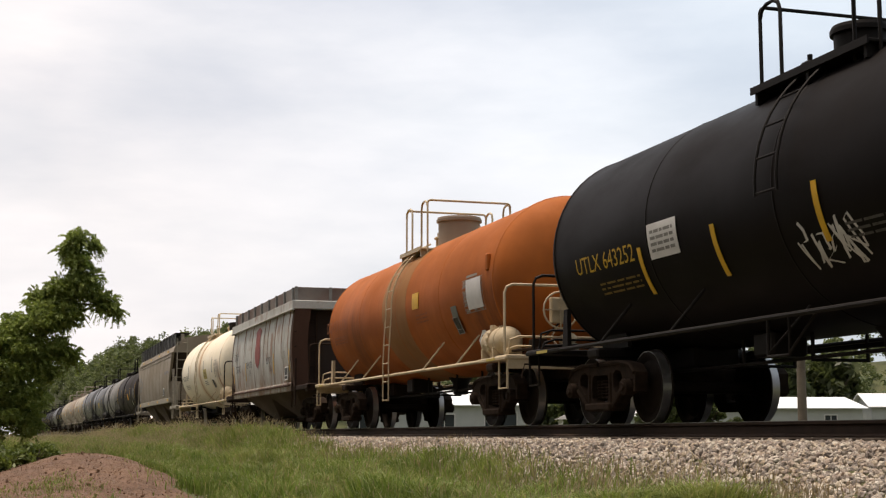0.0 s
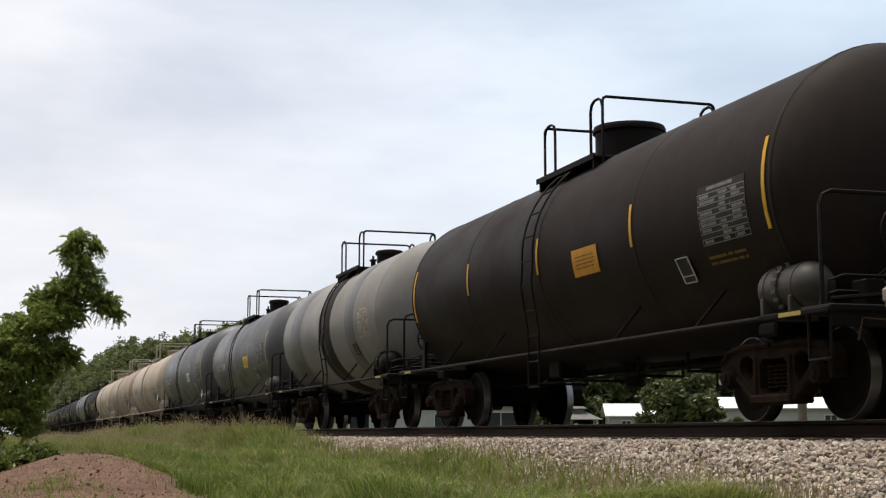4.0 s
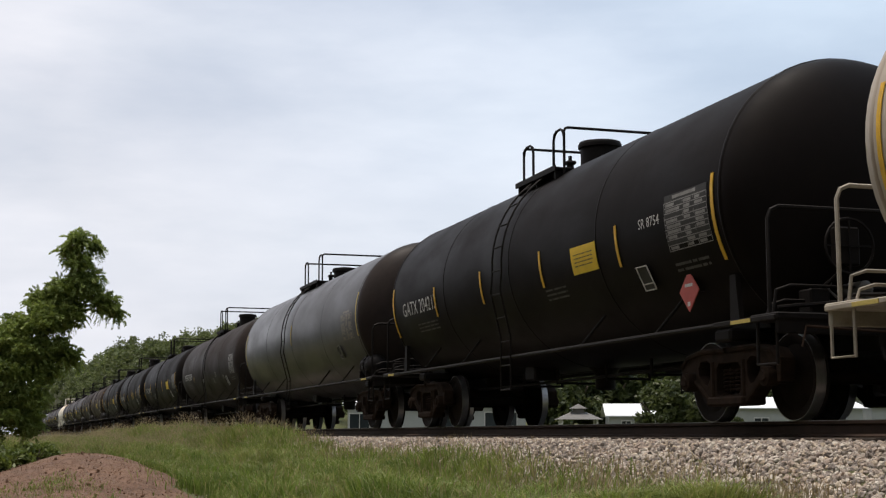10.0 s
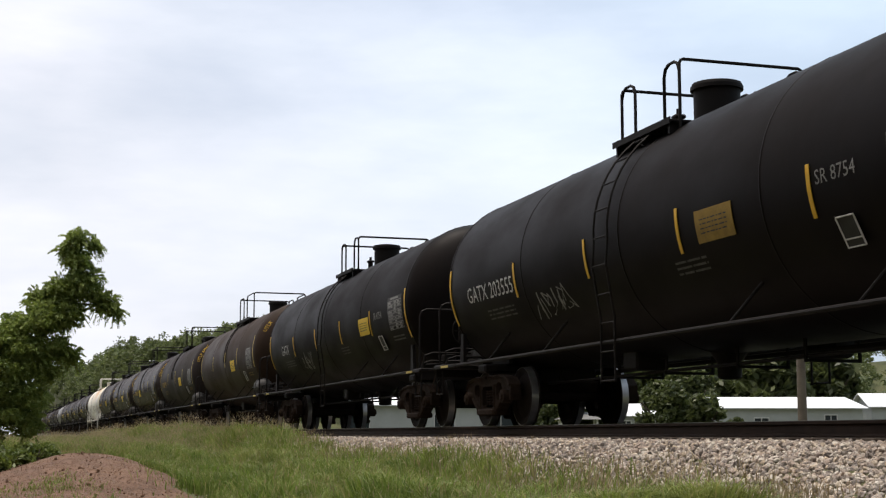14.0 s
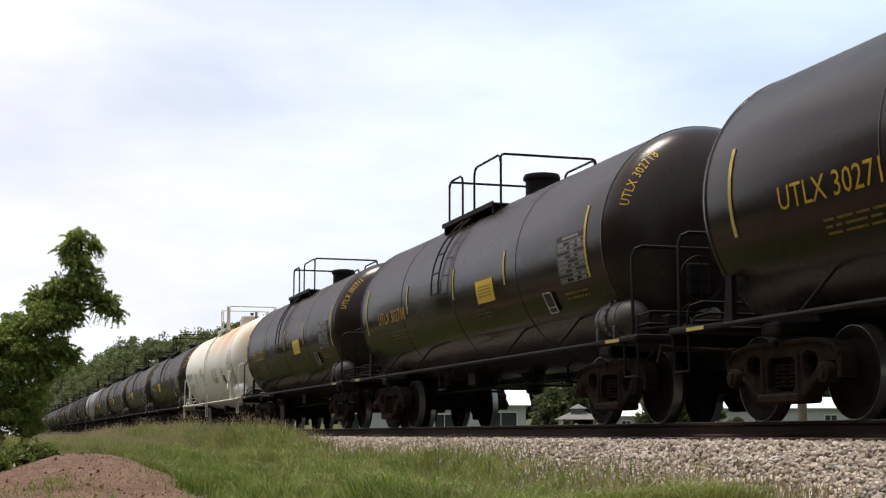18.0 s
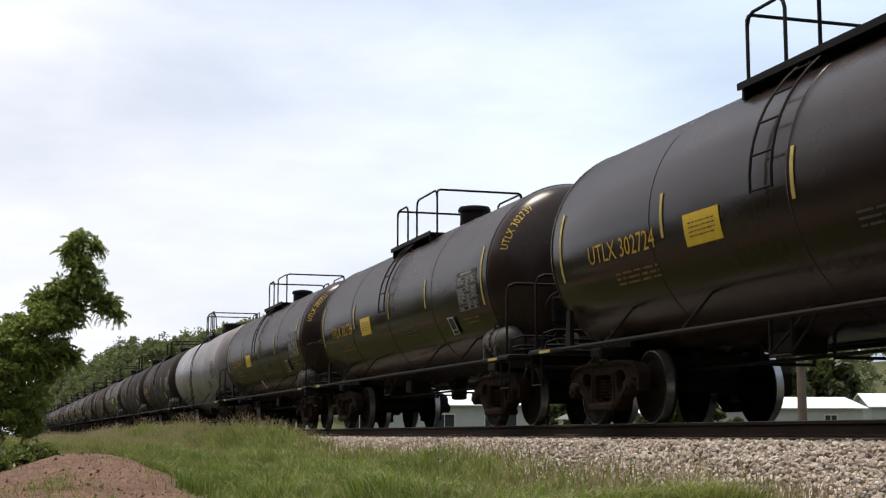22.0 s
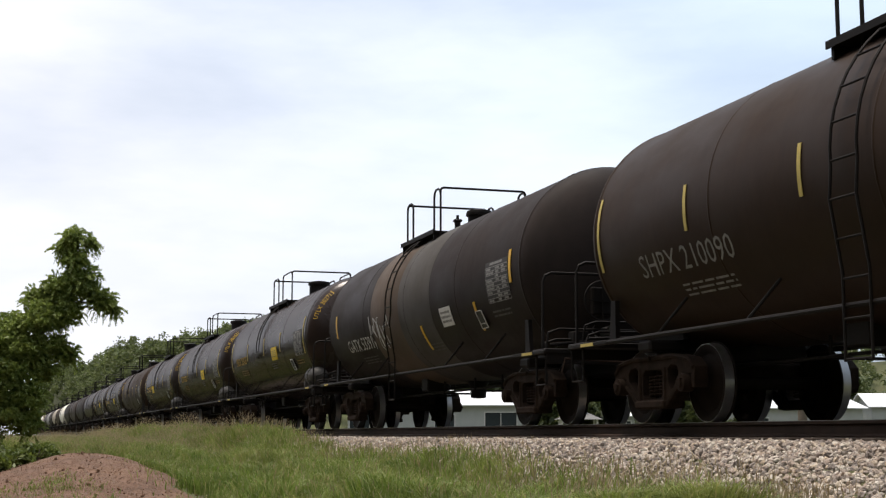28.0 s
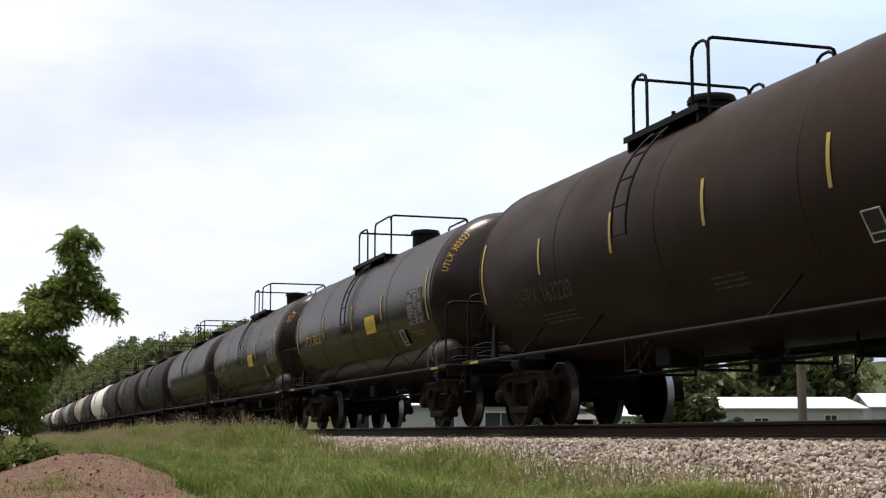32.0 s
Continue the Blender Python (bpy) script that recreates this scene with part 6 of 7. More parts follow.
tagged(part("soil_clods", kept("soil_clods", clods_geo, 0), M["clod"], heap, None, "crumbs and clods of brown earth"), kind="stuff")


# ---- rails and ties ----
def rail_geo(g):
    half = [(0.07, -0.17), (0.07, -0.155), (0.012, -0.135), (0.010, -0.05), (0.036, -0.036), (0.036, -0.006)]
    poly = [(y, z) for y, z in half] + [(-y, z) for y, z in half[::-1]]
    n = len(poly)
    vs = [(x, y, z) for x in (-700, 200) for y, z in poly]
    g.add(vs, [(i, (i + 1) % n, (i + 1) % n + n, i + n) for i in range(n)])


for y in (-0.755, 0.755):
    rl = solid("rail", kept("rail", rail_geo, 0), M["railside"], pose(0, TRACK + y, RAIL), "rusty steel rail with a polished head", "rail", "rails of the track", kind="structure")
    part("rail_head", kept("rail_head", lambda g: g.box(-700, 200, -0.034, 0.034, -0.0065, 0.0), 0), M["railtop"], rl)


# ---- grass ----
def grass_mat(name, low, high, dry):
    def build(nt, p):
        info = nt.nodes.new("ShaderNodeNewGeometry")
        c = blend(nt, info.outputs["Random Per Island"], low, high)
        pale = node(nt, "ShaderNodeMapRange", From_Min=0.78, From_Max=0.95)
        nt.links.new(info.outputs["Random Per Island"], pale.inputs["Value"])
        c = blend(nt, pale.outputs["Result"], c, dry)
        big = noise_fac(nt, coords(nt), 0.5, 4, 0.4, 0.65)
        c = blend(nt, big, c, dry, 0.30)
        clump = noise_fac(nt, coords(nt, (0.5, 1.2, 1)), 1.6, 3, 0.42, 0.62)
        c = blend(nt, clump, c, tuple(0.5 * v for v in low), 0.45)
        nt.links.new(c, p.inputs["Base Color"])
        p.inputs["Roughness"].default_value = 0.6
        p.inputs["Transmission Weight"].default_value = 0.0
        p.inputs["Subsurface Weight"].default_value = 0.0
        tr = nt.nodes.new("ShaderNodeBsdfTranslucent")
        nt.links.new(c, tr.inputs["Color"])
        mx = nt.nodes.new("ShaderNodeMixShader")
        mx.inputs[0].default_value = 0.42
        nt.links.new(p.outputs[0], mx.inputs[1])
        nt.links.new(tr.outputs[0], mx.inputs[2])
        nt.links.new(mx.outputs[0], nt.nodes["Material Output"].inputs["Surface"])
    return mat(name, build)


M["grass"] = grass_mat("green_grass_blades", (0.118, 0.186, 0.025), (0.265, 0.350, 0.064), (0.43, 0.375, 0.165))
M["seed"] = grass_mat("dry_seed_heads", (0.34, 0.25, 0.135), (0.46, 0.36, 0.21), (0.50, 0.42, 0.27))


def top_of_grass(x):
    """How far up the bank the grass grows: to the rails in the distance, to the toe of the stones close by."""
    return 5.55 + 0.50 * step(-10, -17, x) + 0.9 * step(-24, -39, x) + 0.25 * noise.noise((x * 0.5, 3, 0))


def blades_geo(g, rng, count, seeds):
    """Bent blades, or stems with a fine brown head, where the verge is overgrown."""
    vs, fs = [], []
    made = 0
    while made < count:
        x = -8.5 - 88.0 * rng.random() ** 1.8
        y = rng.uniform(-2.0, 7.4)
        tuft = not seeds and ((x + 17.5) / 3.2) ** 2 + ((y - 0.55) / 0.75) ** 2 < 0.3 + rng.random() and rng.random() < 0.5
        off = 1.0
        if x > -55 and not tuft:
            off = y - soil_edge(x) + 0.25 * noise.noise((x * 1.3, y * 1.3, 4))
            if off < 0.0 and rng.random() > 0.04 or off < -0.6:
                continue
        edge = top_of_grass(x)
        k = step(edge + 0.35, edge - 0.9, y)
        if rng.random() > k * (0.55 + 0.45 * step(-0.2, 0.25, noise.noise((x * 0.6, y * 0.9, 8)))):
            continue
        wide = min(1.0, max(0.0, 0.5 + 0.75 * noise.noise((x * 0.30, y * 0.7, 21)) + 0.35 * noise.noise((x * 0.9, y * 1.6, 2))))
        h = (0.13 + 0.52 * k * wide + 0.12 * rng.random()) * (0.85 + 0.35 * step(-22, -40, x)) * (0.42 + 0.58 * step(0.0, 0.9, off))
        if tuft:
            h = rng.uniform(0.05, 0.13)
        z = max(ground_z(x, y), bed_z(y - TRACK) if abs(y - TRACK) < 3.35 else 0)
        w = 0.0046 * (1 + 0.030 * -x) * rng.uniform(0.7, 1.3)
        a = rng.uniform(0, 6.283)
        lean = rng.uniform(0.15, 0.95) * h
        dx, dy = math.cos(a) * lean, math.sin(a) * lean
        b = rng.uniform(0, 3.14)
        wx, wy = math.cos(b) * w, math.sin(b) * w
        n = len(vs)
        if seeds:
            h *= 1.25
            if x > -34 and rng.random() < 0.93 * step(0.35, 0.98, k):
                continue
            dx, dy = dx * 0.5, dy * 0.5
            sx, sy, sz = x + dx, y + dy, z + h
            w2, long = 1.25 * w, rng.uniform(0.05, 0.11)
            vs += [(x, y, z), (x + wx * 0.4, y + wy * 0.4, z), (sx, sy, sz - long), (sx - w2, sy, sz - long * 0.4), (sx + dx * 0.3, sy + dy * 0.3, sz + 0.02), (sx + w2, sy, sz - long * 0.4)]
            fs += [(n, n + 1, n + 2), (n + 2, n + 3, n + 4, n + 5)]
        else:
            droop = h * rng.uniform(0.80, 1.0)
            vs += [(x - wx, y - wy, z - 0.02), (x + wx, y + wy, z - 0.02), (x + wx * 0.9 + dx * 0.16, y + wy * 0.9 + dy * 0.16, z + h * 0.5), (x - wx * 0.9 + dx * 0.16, y - wy * 0.9 + dy * 0.16, z + h * 0.5), (x + wx * 0.6 + dx * 0.5, y + wy * 0.6 + dy * 0.5, z + h * 0.85), (x - wx * 0.6 + dx * 0.5, y - wy * 0.6 + dy * 0.5, z + h * 0.85), (x + dx, y + dy, z + droop)]
            fs += [(n, n + 1, n + 2, n + 3), (n + 3, n + 2, n + 4, n + 5), (n + 5, n + 4, n + 6)]
        made += 1
    g.add(vs, fs)


solid("tall_grass", kept("tall_grass", lambda g: blades_geo(g, random.Random(7), 135000, False), 0), M["grass"], pose(0, 0, 0), "tall green grass on the verge below the track", "grass", kind="stuff")
solid("seed_grass", kept("seed_grass", lambda g: blades_geo(g, random.Random(8), 52000, True), 0), M["seed"], pose(0, 0, 0), "pale brown seed heads standing over the grass", "grass", kind="stuff")


def short_geo(g):
    """Short grass round the place where the camera stands."""
    rng = random.Random(9)
    vs, fs = [], []
    for _ in range(9000):
        x, y = rng.uniform(-11, 9), rng.uniform(-7, 5.6)
        h, a = rng.uniform(0.03, 0.10), rng.uniform(0, 6.283)
        z, w = ground_z(x, y), 0.006
        dx, dy = math.cos(a), math.sin(a)
        n = len(vs)
        vs += [(x - dy * w, y + dx * w, z - 0.01), (x + dy * w, y - dx * w, z - 0.01), (x + dx * h * 0.6, y + dy * h * 0.6, z + h)]
        fs.append((n, n + 1, n + 2))
    g.add(vs, fs)


solid("short_grass", kept("short_grass", short_geo, 0), M["grass"], pose(0, 0, 0), "short green grass on the level verge", "grass", kind="stuff")


# ---- trees ----
def leaf_mat(name, low, high, patch=0.12):
    def build(nt, p):
        info = nt.nodes.new("ShaderNodeNewGeometry")
        c = blend(nt, info.outputs["Random Per Island"], low, high)
        # whole boughs and trees differ in tone
        c = blend(nt, noise_fac(nt, coords(nt), patch, 3, 0.42, 0.58), c, tuple(0.6 * v for v in low), 0.4)
        nt.links.new(c, p.inputs["Base Color"])
        p.inputs["Roughness"].default_value = 0.55
        tr = nt.nodes.new("ShaderNodeBsdfTranslucent")
        nt.links.new(c, tr.inputs["Color"])
        mx = nt.nodes.new("ShaderNodeMixShader")
        mx.inputs[0].default_value = 0.42
        nt.links.new(p.outputs[0], mx.inputs[1])
        nt.links.new(tr.outputs[0], mx.inputs[2])
        nt.links.new(mx.outputs[0], nt.nodes["Material Output"].inputs["Surface"])
    return mat(name, build)


M["leaf"] = leaf_mat("green_leaves", (0.135, 0.190, 0.036), (0.33, 0.40, 0.095), 1.4)
M["far_leaf"] = leaf_mat("woodland_leaves", (0.075, 0.100, 0.034), (0.19, 0.225, 0.075), 0.11)
M["weed_leaf"] = leaf_mat("weed_leaves", (0.07, 0.10, 0.018), (0.17, 0.215, 0.042))
M["yard_leaf"] = leaf_mat("dark_yard_leaves", (0.045, 0.062, 0.020), (0.125, 0.150, 0.046))
M["bark"] = plain("grey_brown_bark", (0.10, 0.08, 0.06), 0.9, 0, 0.4, 5, 0.4)


def leaves(g, rng, c, rad, n, size, long=2.2, hang=0.0):
    """Leaves in a lumpy ball: more of them near its skin."""
    vs, fs = [], []
    for _ in range(n):
        d = Vector((rng.gauss(0, 1), rng.gauss(0, 1), rng.gauss(0, 1))).normalized()
        lump = 0.75 + 0.45 * noise.noise(d * 1.9 + Vector(c) * 0.7)
        p = Vector(c) + Vector((d.x * rad[0], d.y * rad[1], d.z * rad[2])) * (lump * rng.random() ** 0.38)
        a = Vector((rng.gauss(0, 1), rng.gauss(0, 1), rng.gauss(0, 0.8) - hang)).normalized()
        b = a.orthogonal().normalized()
        b = (b * math.cos(k := rng.uniform(0, 6.28)) + a.cross(b) * math.sin(k)) * size * rng.uniform(0.7, 1.3)
        a = a * size * long * rng.uniform(0.7, 1.3)
        m = len(vs)
        vs += [p - a * 0.5, p + b * 0.5, p + a * 0.5, p - b * 0.5]
        fs.append((m, m + 1, m + 2, m + 3))
    g.add(vs, fs)


def sprig(g, rng, p, d, long):
    """A twig with pairs of narrow leaves, drooping at its tip."""
    side = d.cross(Vector((rng.gauss(0, 1), rng.gauss(0, 1), rng.gauss(0, 1)))).normalized()
    vs, fs = [], []
    for i in range(7):
        k = (i + 0.6) / 7
        q = p + d * (long * k) - Vector((0, 0, 0.10 * k * k))
        for s in (-1, 1):
            a = (d * 0.75 + side * s * (1.0 - 0.5 * k)).normalized() * long * 0.38 * rng.uniform(0.8, 1.15)
            b = a.cross(d.cross(side)).normalized() * 0.017 + Vector((0, 0, rng.uniform(-0.02, 0.02)))
            m = len(vs)
            vs += [q, q + a * 0.5 + b, q + a, q + a * 0.5 - b]
            fs.append((m, m + 1, m + 2, m + 3))
    vs += [p, p + d * long - Vector((0, 0, 0.1)), p + d * long * 0.5 + side * 0.006]
    fs.append((len(vs) - 3, len(vs) - 2, len(vs) - 1))
    g.add(vs, fs)


def limb_path(a, b, bend, rng):
    a, b = Vector(a), Vector(b)
    side = (b - a).cross(Vector((0, 0, 1))).normalized() * bend
    return [a.lerp(b, t) + side * math.sin(t * 3.1) + Vector((rng.uniform(-1, 1), rng.uniform(-1, 1), rng.uniform(-1, 1))) * 0.04 for t in (0, 0.25, 0.5, 0.75, 1.0)]


def verge_tree():
    """The tree at the end of the verge: one leader up and to the side, limbs with tufts of leaves."""
    rng = random.Random(12)
    base = Vector((-43, -1.6, ground_z(-43, -1.6)))
    tree = thing("tree", Matrix.Translation(base), "green leafy tree with an uneven leaning crown on the verge", "tree")
    # tufts as (along y, up z, radius, towards x)
    tufts = [(3.48, 6.62, 0.40, 0.1), (4.0, 6.5, 0.24, 0.0), (3.2, 6.3, 0.28, 0.0), (3.55, 5.97, 0.47, 0.1), (3.72, 5.3, 0.70, 0.0), (4.32, 4.76, 0.47, 0.1), (4.68, 4.5, 0.22, 0.0), (3.08, 5.1, 0.55, 0.0), (2.5, 4.8, 0.48, -0.2), (3.26, 4.4, 0.62, 0.1), (2.6, 4.2, 0.68, 0.2), (1.85, 3.95, 0.6, 0.0), (1.5, 3.6, 0.7, 0.2), (3.0, 3.36, 0.52, 0.1), (3.46, 3.15, 0.30, 0.0), (2.2, 3.26, 0.74, 0.2), (1.7, 2.6, 0.8, 0.3), (2.7, 2.7, 0.45, 0.1), (2.3, 1.95, 0.6, 0.3), (1.7, 1.6, 0.8, 0.4), (2.3, 1.2, 0.5, 0.4), (0.9, 0.8, 0.8, 0.5), (0.6, 2.6, 1.3, 0.0), (0.9, 3.7, 0.6, 0.0)]
    trunk = [(0, 0.8, 0), (0.05, 1.1, 1.2), (0.0, 1.7, 2.4), (0.1, 2.4, 3.5), (0.0, 3.1, 4.6), (0.0, 3.5, 5.6), (0.0, 3.7, 6.3)]
    part("trunk", kept("tree_trunk", lambda g: g.tube(trunk, [0.17, 0.15, 0.13, 0.10, 0.07, 0.045, 0.02], 10)), M["bark"], tree)
    for k, (y, z, r, x) in enumerate(tufts):
        foot = min(trunk, key=lambda q: (q[1] - y) ** 2 + (q[2] - z + 0.7) ** 2)
        part("limb", kept(("limb", k), lambda g: g.tube(limb_path(foot, (x, y, z), 0.08, rng), [0.05, 0.04, 0.03, 0.022, 0.012], 6)), M["bark"], tree)

    def crown(g):
        for y, z, r, x in tufts:
            leaves(g, rng, (x, y, z), (r * 1.1, r * 1.08, r * 1.0), int(6600 * r * r + 150), 0.055, 2.2, 0.3)
            for _ in range(int(18 + 60 * r)):
                d = Vector((rng.gauss(0, 1), rng.gauss(0, 1), rng.gauss(0, 0.8))).normalized()
                sprig(g, rng, Vector((x, y, z)) + d * r * rng.uniform(0.55, 0.85), (d + Vector((0, 0, rng.uniform(-0.6, 0.15)))).normalized(), rng.uniform(0.14, 0.26))
    tagged(part("crown", kept("tree_crown", crown, 0), M["leaf"], tree, None, "dense tufts of narrow green leaves"), kind="stuff")
    return tree


swaying_tree = verge_tree()


def bush(name, x, y, r, h, n, size, label, leaf="leaf", seed=1):
    rng = random.Random(seed)
    b = thing(name, Matrix.Translation((x, y, ground_z(x, y) if abs(x) < 60 else 0.0)), label, "bush" if h < 2.5 else "tree")
    part("trunk" if h >= 2.5 else "stem", kept((name, "stem", seed), lambda g: (g.tube([(0, 0, -0.1), (0.05, 0, h * 0.3), (0, 0.05, h * 0.7)], [0.06 * h, 0.045 * h, 0.012 * h], 8), [g.tube([(0, 0, h * 0.25), (math.cos(a) * r * 0.6, math.sin(a) * r * 0.6, h * 0.65)], [0.03 * h, 0.008 * h], 6) for a in (0.3, 2.2, 4.4)])), M["bark"], b)

    def crown(g):
        for _ in range(max(7, int(r * 7))):
            a, q = rng.uniform(0, 6.28), r * 0.75 * math.sqrt(rng.random())
            z = h * rng.uniform(0.3, 0.85)
            s = r * 0.42 * rng.uniform(0.7, 1.2)
            leaves(g, rng, (math.cos(a) * q * (1.25 - z / h), math.sin(a) * q * (1.25 - z / h), z), (s, s, s * 0.8), n, size)
    tagged(part("crown", kept((name, "crown", seed), crown, 0), M[leaf], b), kind="stuff")


for k, (x, y, r, h) in enumerate(((-40.0, -0.6, 1.0, 1.0), (-41.5, 0.7, 0.8, 0.75), (-38.0, -1.3, 1.0, 0.85), (-37.5, -0.2, 0.7, 0.5), (-28.5, 0.15, 0.75, 0.5), (-26.0, -0.25, 0.6, 0.42), (-31.0, 0.7, 0.8, 0.55))):
    bush("shrub", x, y, r, h, 260, 0.05, "low weedy green shrub under the tree", "weed_leaf", seed=20 + k)
bush("yard_tree", -86.7, 42.4, 2.7, 4.6, 300, 0.20, "dark green tree in the yard behind the track", "yard_leaf", seed=5)
bush("yard_tree", -84.5, 44.2, 1.9, 3.6, 260, 0.20, "dark green tree in the yard behind the track", "yard_leaf", seed=6)
bush("yard_bush", -94.5, 52.1, 1.3, 2.2, 200, 0.16, "bush before the white-roofed building", "yard_leaf", seed=7)
bush("yard_bush", -93.8, 54.6, 1.3, 2.3, 200, 0.16, "bush before the white-roofed building", "yard_leaf", seed=8)
bush("yard_tree", -120, 61, 4.0, 7.5, 330, 0.34, "leafy tree behind the white-roofed building", "yard_leaf", seed=9)
bush("yard_tree", -124, 72, 4.6, 8.2, 330, 0.34, "leafy tree behind the white-roofed building", "yard_leaf", seed=10)
bush("yard_tree", -118, 84, 4.2, 7.0, 330, 0.34, "leafy tree behind the white-roofed building", "yard_leaf", seed=11)
bush("yard_tree", -122, 50, 4.2, 8.0, 330, 0.34, "leafy tree behind the white-roofed building", "yard_leaf", seed=13)
bush("yard_tree", -112, 44, 2.6, 4.8, 280, 0.28, "leafy tree between the house and the shed", "yard_leaf", seed=14)


rng = random.Random(17)
for k in range(11):
    bush("yard_tree", -126 + rng.uniform(-5, 5), 44 + 5.4 * k, rng.uniform(4.2, 5.2), rng.uniform(8.5, 11.0), 190, 0.5, "tall dark green tree behind the white-roofed building", "yard_leaf", seed=40 + k)


# ---- the wooded hill ----
RIDGE = [(-1100, 24, 44), (-860, 25, 36), (-660, 29, 30), (-550, 31, 27), (-470, 33, 26), (-430, 34, 27), (-400, 38, 28), (-372, 42, 26), (-350, 45, 27), (-340, 51, 28), (-333, 54, 29), (-322, 61, 27), (-318, 85, 24), (-312, 125, 22), (-304, 168, 23), (-302, 208, 26), (-290, 260, 28), (-250, 330, 26)]


def hill_at(u, v):
    """A point of the hill: u runs along the ridge, v from the foot to the ridge and over it."""
    k = min(len(RIDGE) - 2, int(u))
    f = u - k
    x, y, z = (a + (b - a) * f for a, b in zip(RIDGE[k], RIDGE[k + 1]))
    fx, fy = x + 70, y * 0.72 + 6
    z = (z - 6.5) * (step(0, 1.05, v) if v <= 1 else 1 - 0.5 * (v - 1))
    return fx + (x - fx) * v, fy + (y - fy) * v, z - 0.5 + 1.2 * noise.noise((x * 0.02, v * 3, 4))


def hill_geo(g):
    us = [17 * i / 51 for i in range(52)]
    vs_ = [i / 8 for i in range(13)]
    vs = [hill_at(min(u, 16.999), v) for u in us for v in vs_]
    n = len(vs_)
    g.add(vs, [(i * n + j, i * n + j + 1, (i + 1) * n + j + 1, (i + 1) * n + j) for i in range(51) for j in range(n - 1)])


solid("hill", kept("hill", hill_geo), M["soil"], pose(0, 0, 0), "low wooded hill behind the track", "hill", kind="structure")


def woods_geo(g):
    rng = random.Random(31)
    for _ in range(1060):
        u = 17 * rng.random()
        v = 1.12 * rng.random() ** 0.6
        x, y, z = hill_at(min(u, 16.99), v)
        if y < TRACK + (14 if x > -420 else 5):
            continue
        big = 1.0 + 0.35 * (x < -420) + 0.5 * (x < -680)
        h = rng.uniform(4.5, 8.5) * big
        r = rng.uniform(1.9, 3.4) * big
        for _ in range(5):
            leaves(g, rng, (x + rng.uniform(-1, 1) * r * 0.6, y + rng.uniform(-1, 1) * r * 0.6, z + h * rng.uniform(0.35, 0.85)), (r * 0.6, r * 0.6, r * 0.55), 46, 0.42 * big, 1.7)


solid("hillside_woods", kept("hillside_woods", woods_geo, 0), M["far_leaf"], pose(0, 0, 0), "dense green woods on the hillside", "woods", kind="stuff")


def near_woods_geo(g):
    """An unseen belt of trees on the camera's side of the line, tall and close behind the clearing, lower farther off.
    """
    rng = random.Random(41)
    for k in range(400):
        # the tall trees are added out of view to shade the cars' lower flanks
        tall = k < 130
        if tall:
            x, y = rng.uniform(-46, 52), rng.uniform(-27, -13)
            h, r = rng.uniform(12.0, 17.0), rng.uniform(2.8, 4.2)
        else:
            x, y = rng.uniform(-420, 60), rng.uniform(-34, -19)
            h, r = rng.uniform(6.5, 11.5), rng.uniform(2.4, 3.6)
        g.tube([(x, y, -0.3), (x + 0.2, y, h * 0.4), (x, y, h * 0.8)], [0.2, 0.15, 0.05], 5)
        for _ in range(11 if tall else 6):
            leaves(g, rng, (x + rng.uniform(-1, 1) * r * 0.6, y + rng.uniform(-1, 1) * r * 0.6, h * rng.uniform(0.10, 0.90)), (r * 0.7, r * 0.6, r * 0.7), 20, 0.9, 1.7)


solid("trackside_woods", kept("trackside_woods", near_woods_geo, 0), M["yard_leaf"], pose(0, 0, 0), "unseen belt of dark green trees, its tall part added to shade the train", "woods", kind="stuff")


# ---- buildings behind the track ----
M["siding"] = plain("pale_grey_siding", (0.42, 0.44, 0.43), 0.7, 0, 0.12, 1.2)
M["metal_roof"] = plain("white_metal_roof", (0.80, 0.81, 0.82), 0.4, 0.0, 0.08, 0.8)
M["trim"] = plain("white_trim_paint", (0.70, 0.70, 0.68), 0.6, 0, 0.1, 2)
M["dark_glass"] = plain("dark_window_glass", (0.04, 0.05, 0.055), 0.12, 0, 0.2, 1.0, 0)
M["shingle"] = plain("weathered_grey_shingles", (0.17, 0.165, 0.155), 0.8, 0, 0.25, 4)
M["timber"] = plain("grey_pole_timber", (0.16, 0.13, 0.10), 0.85, 0, 0.35, 3, 0.3)


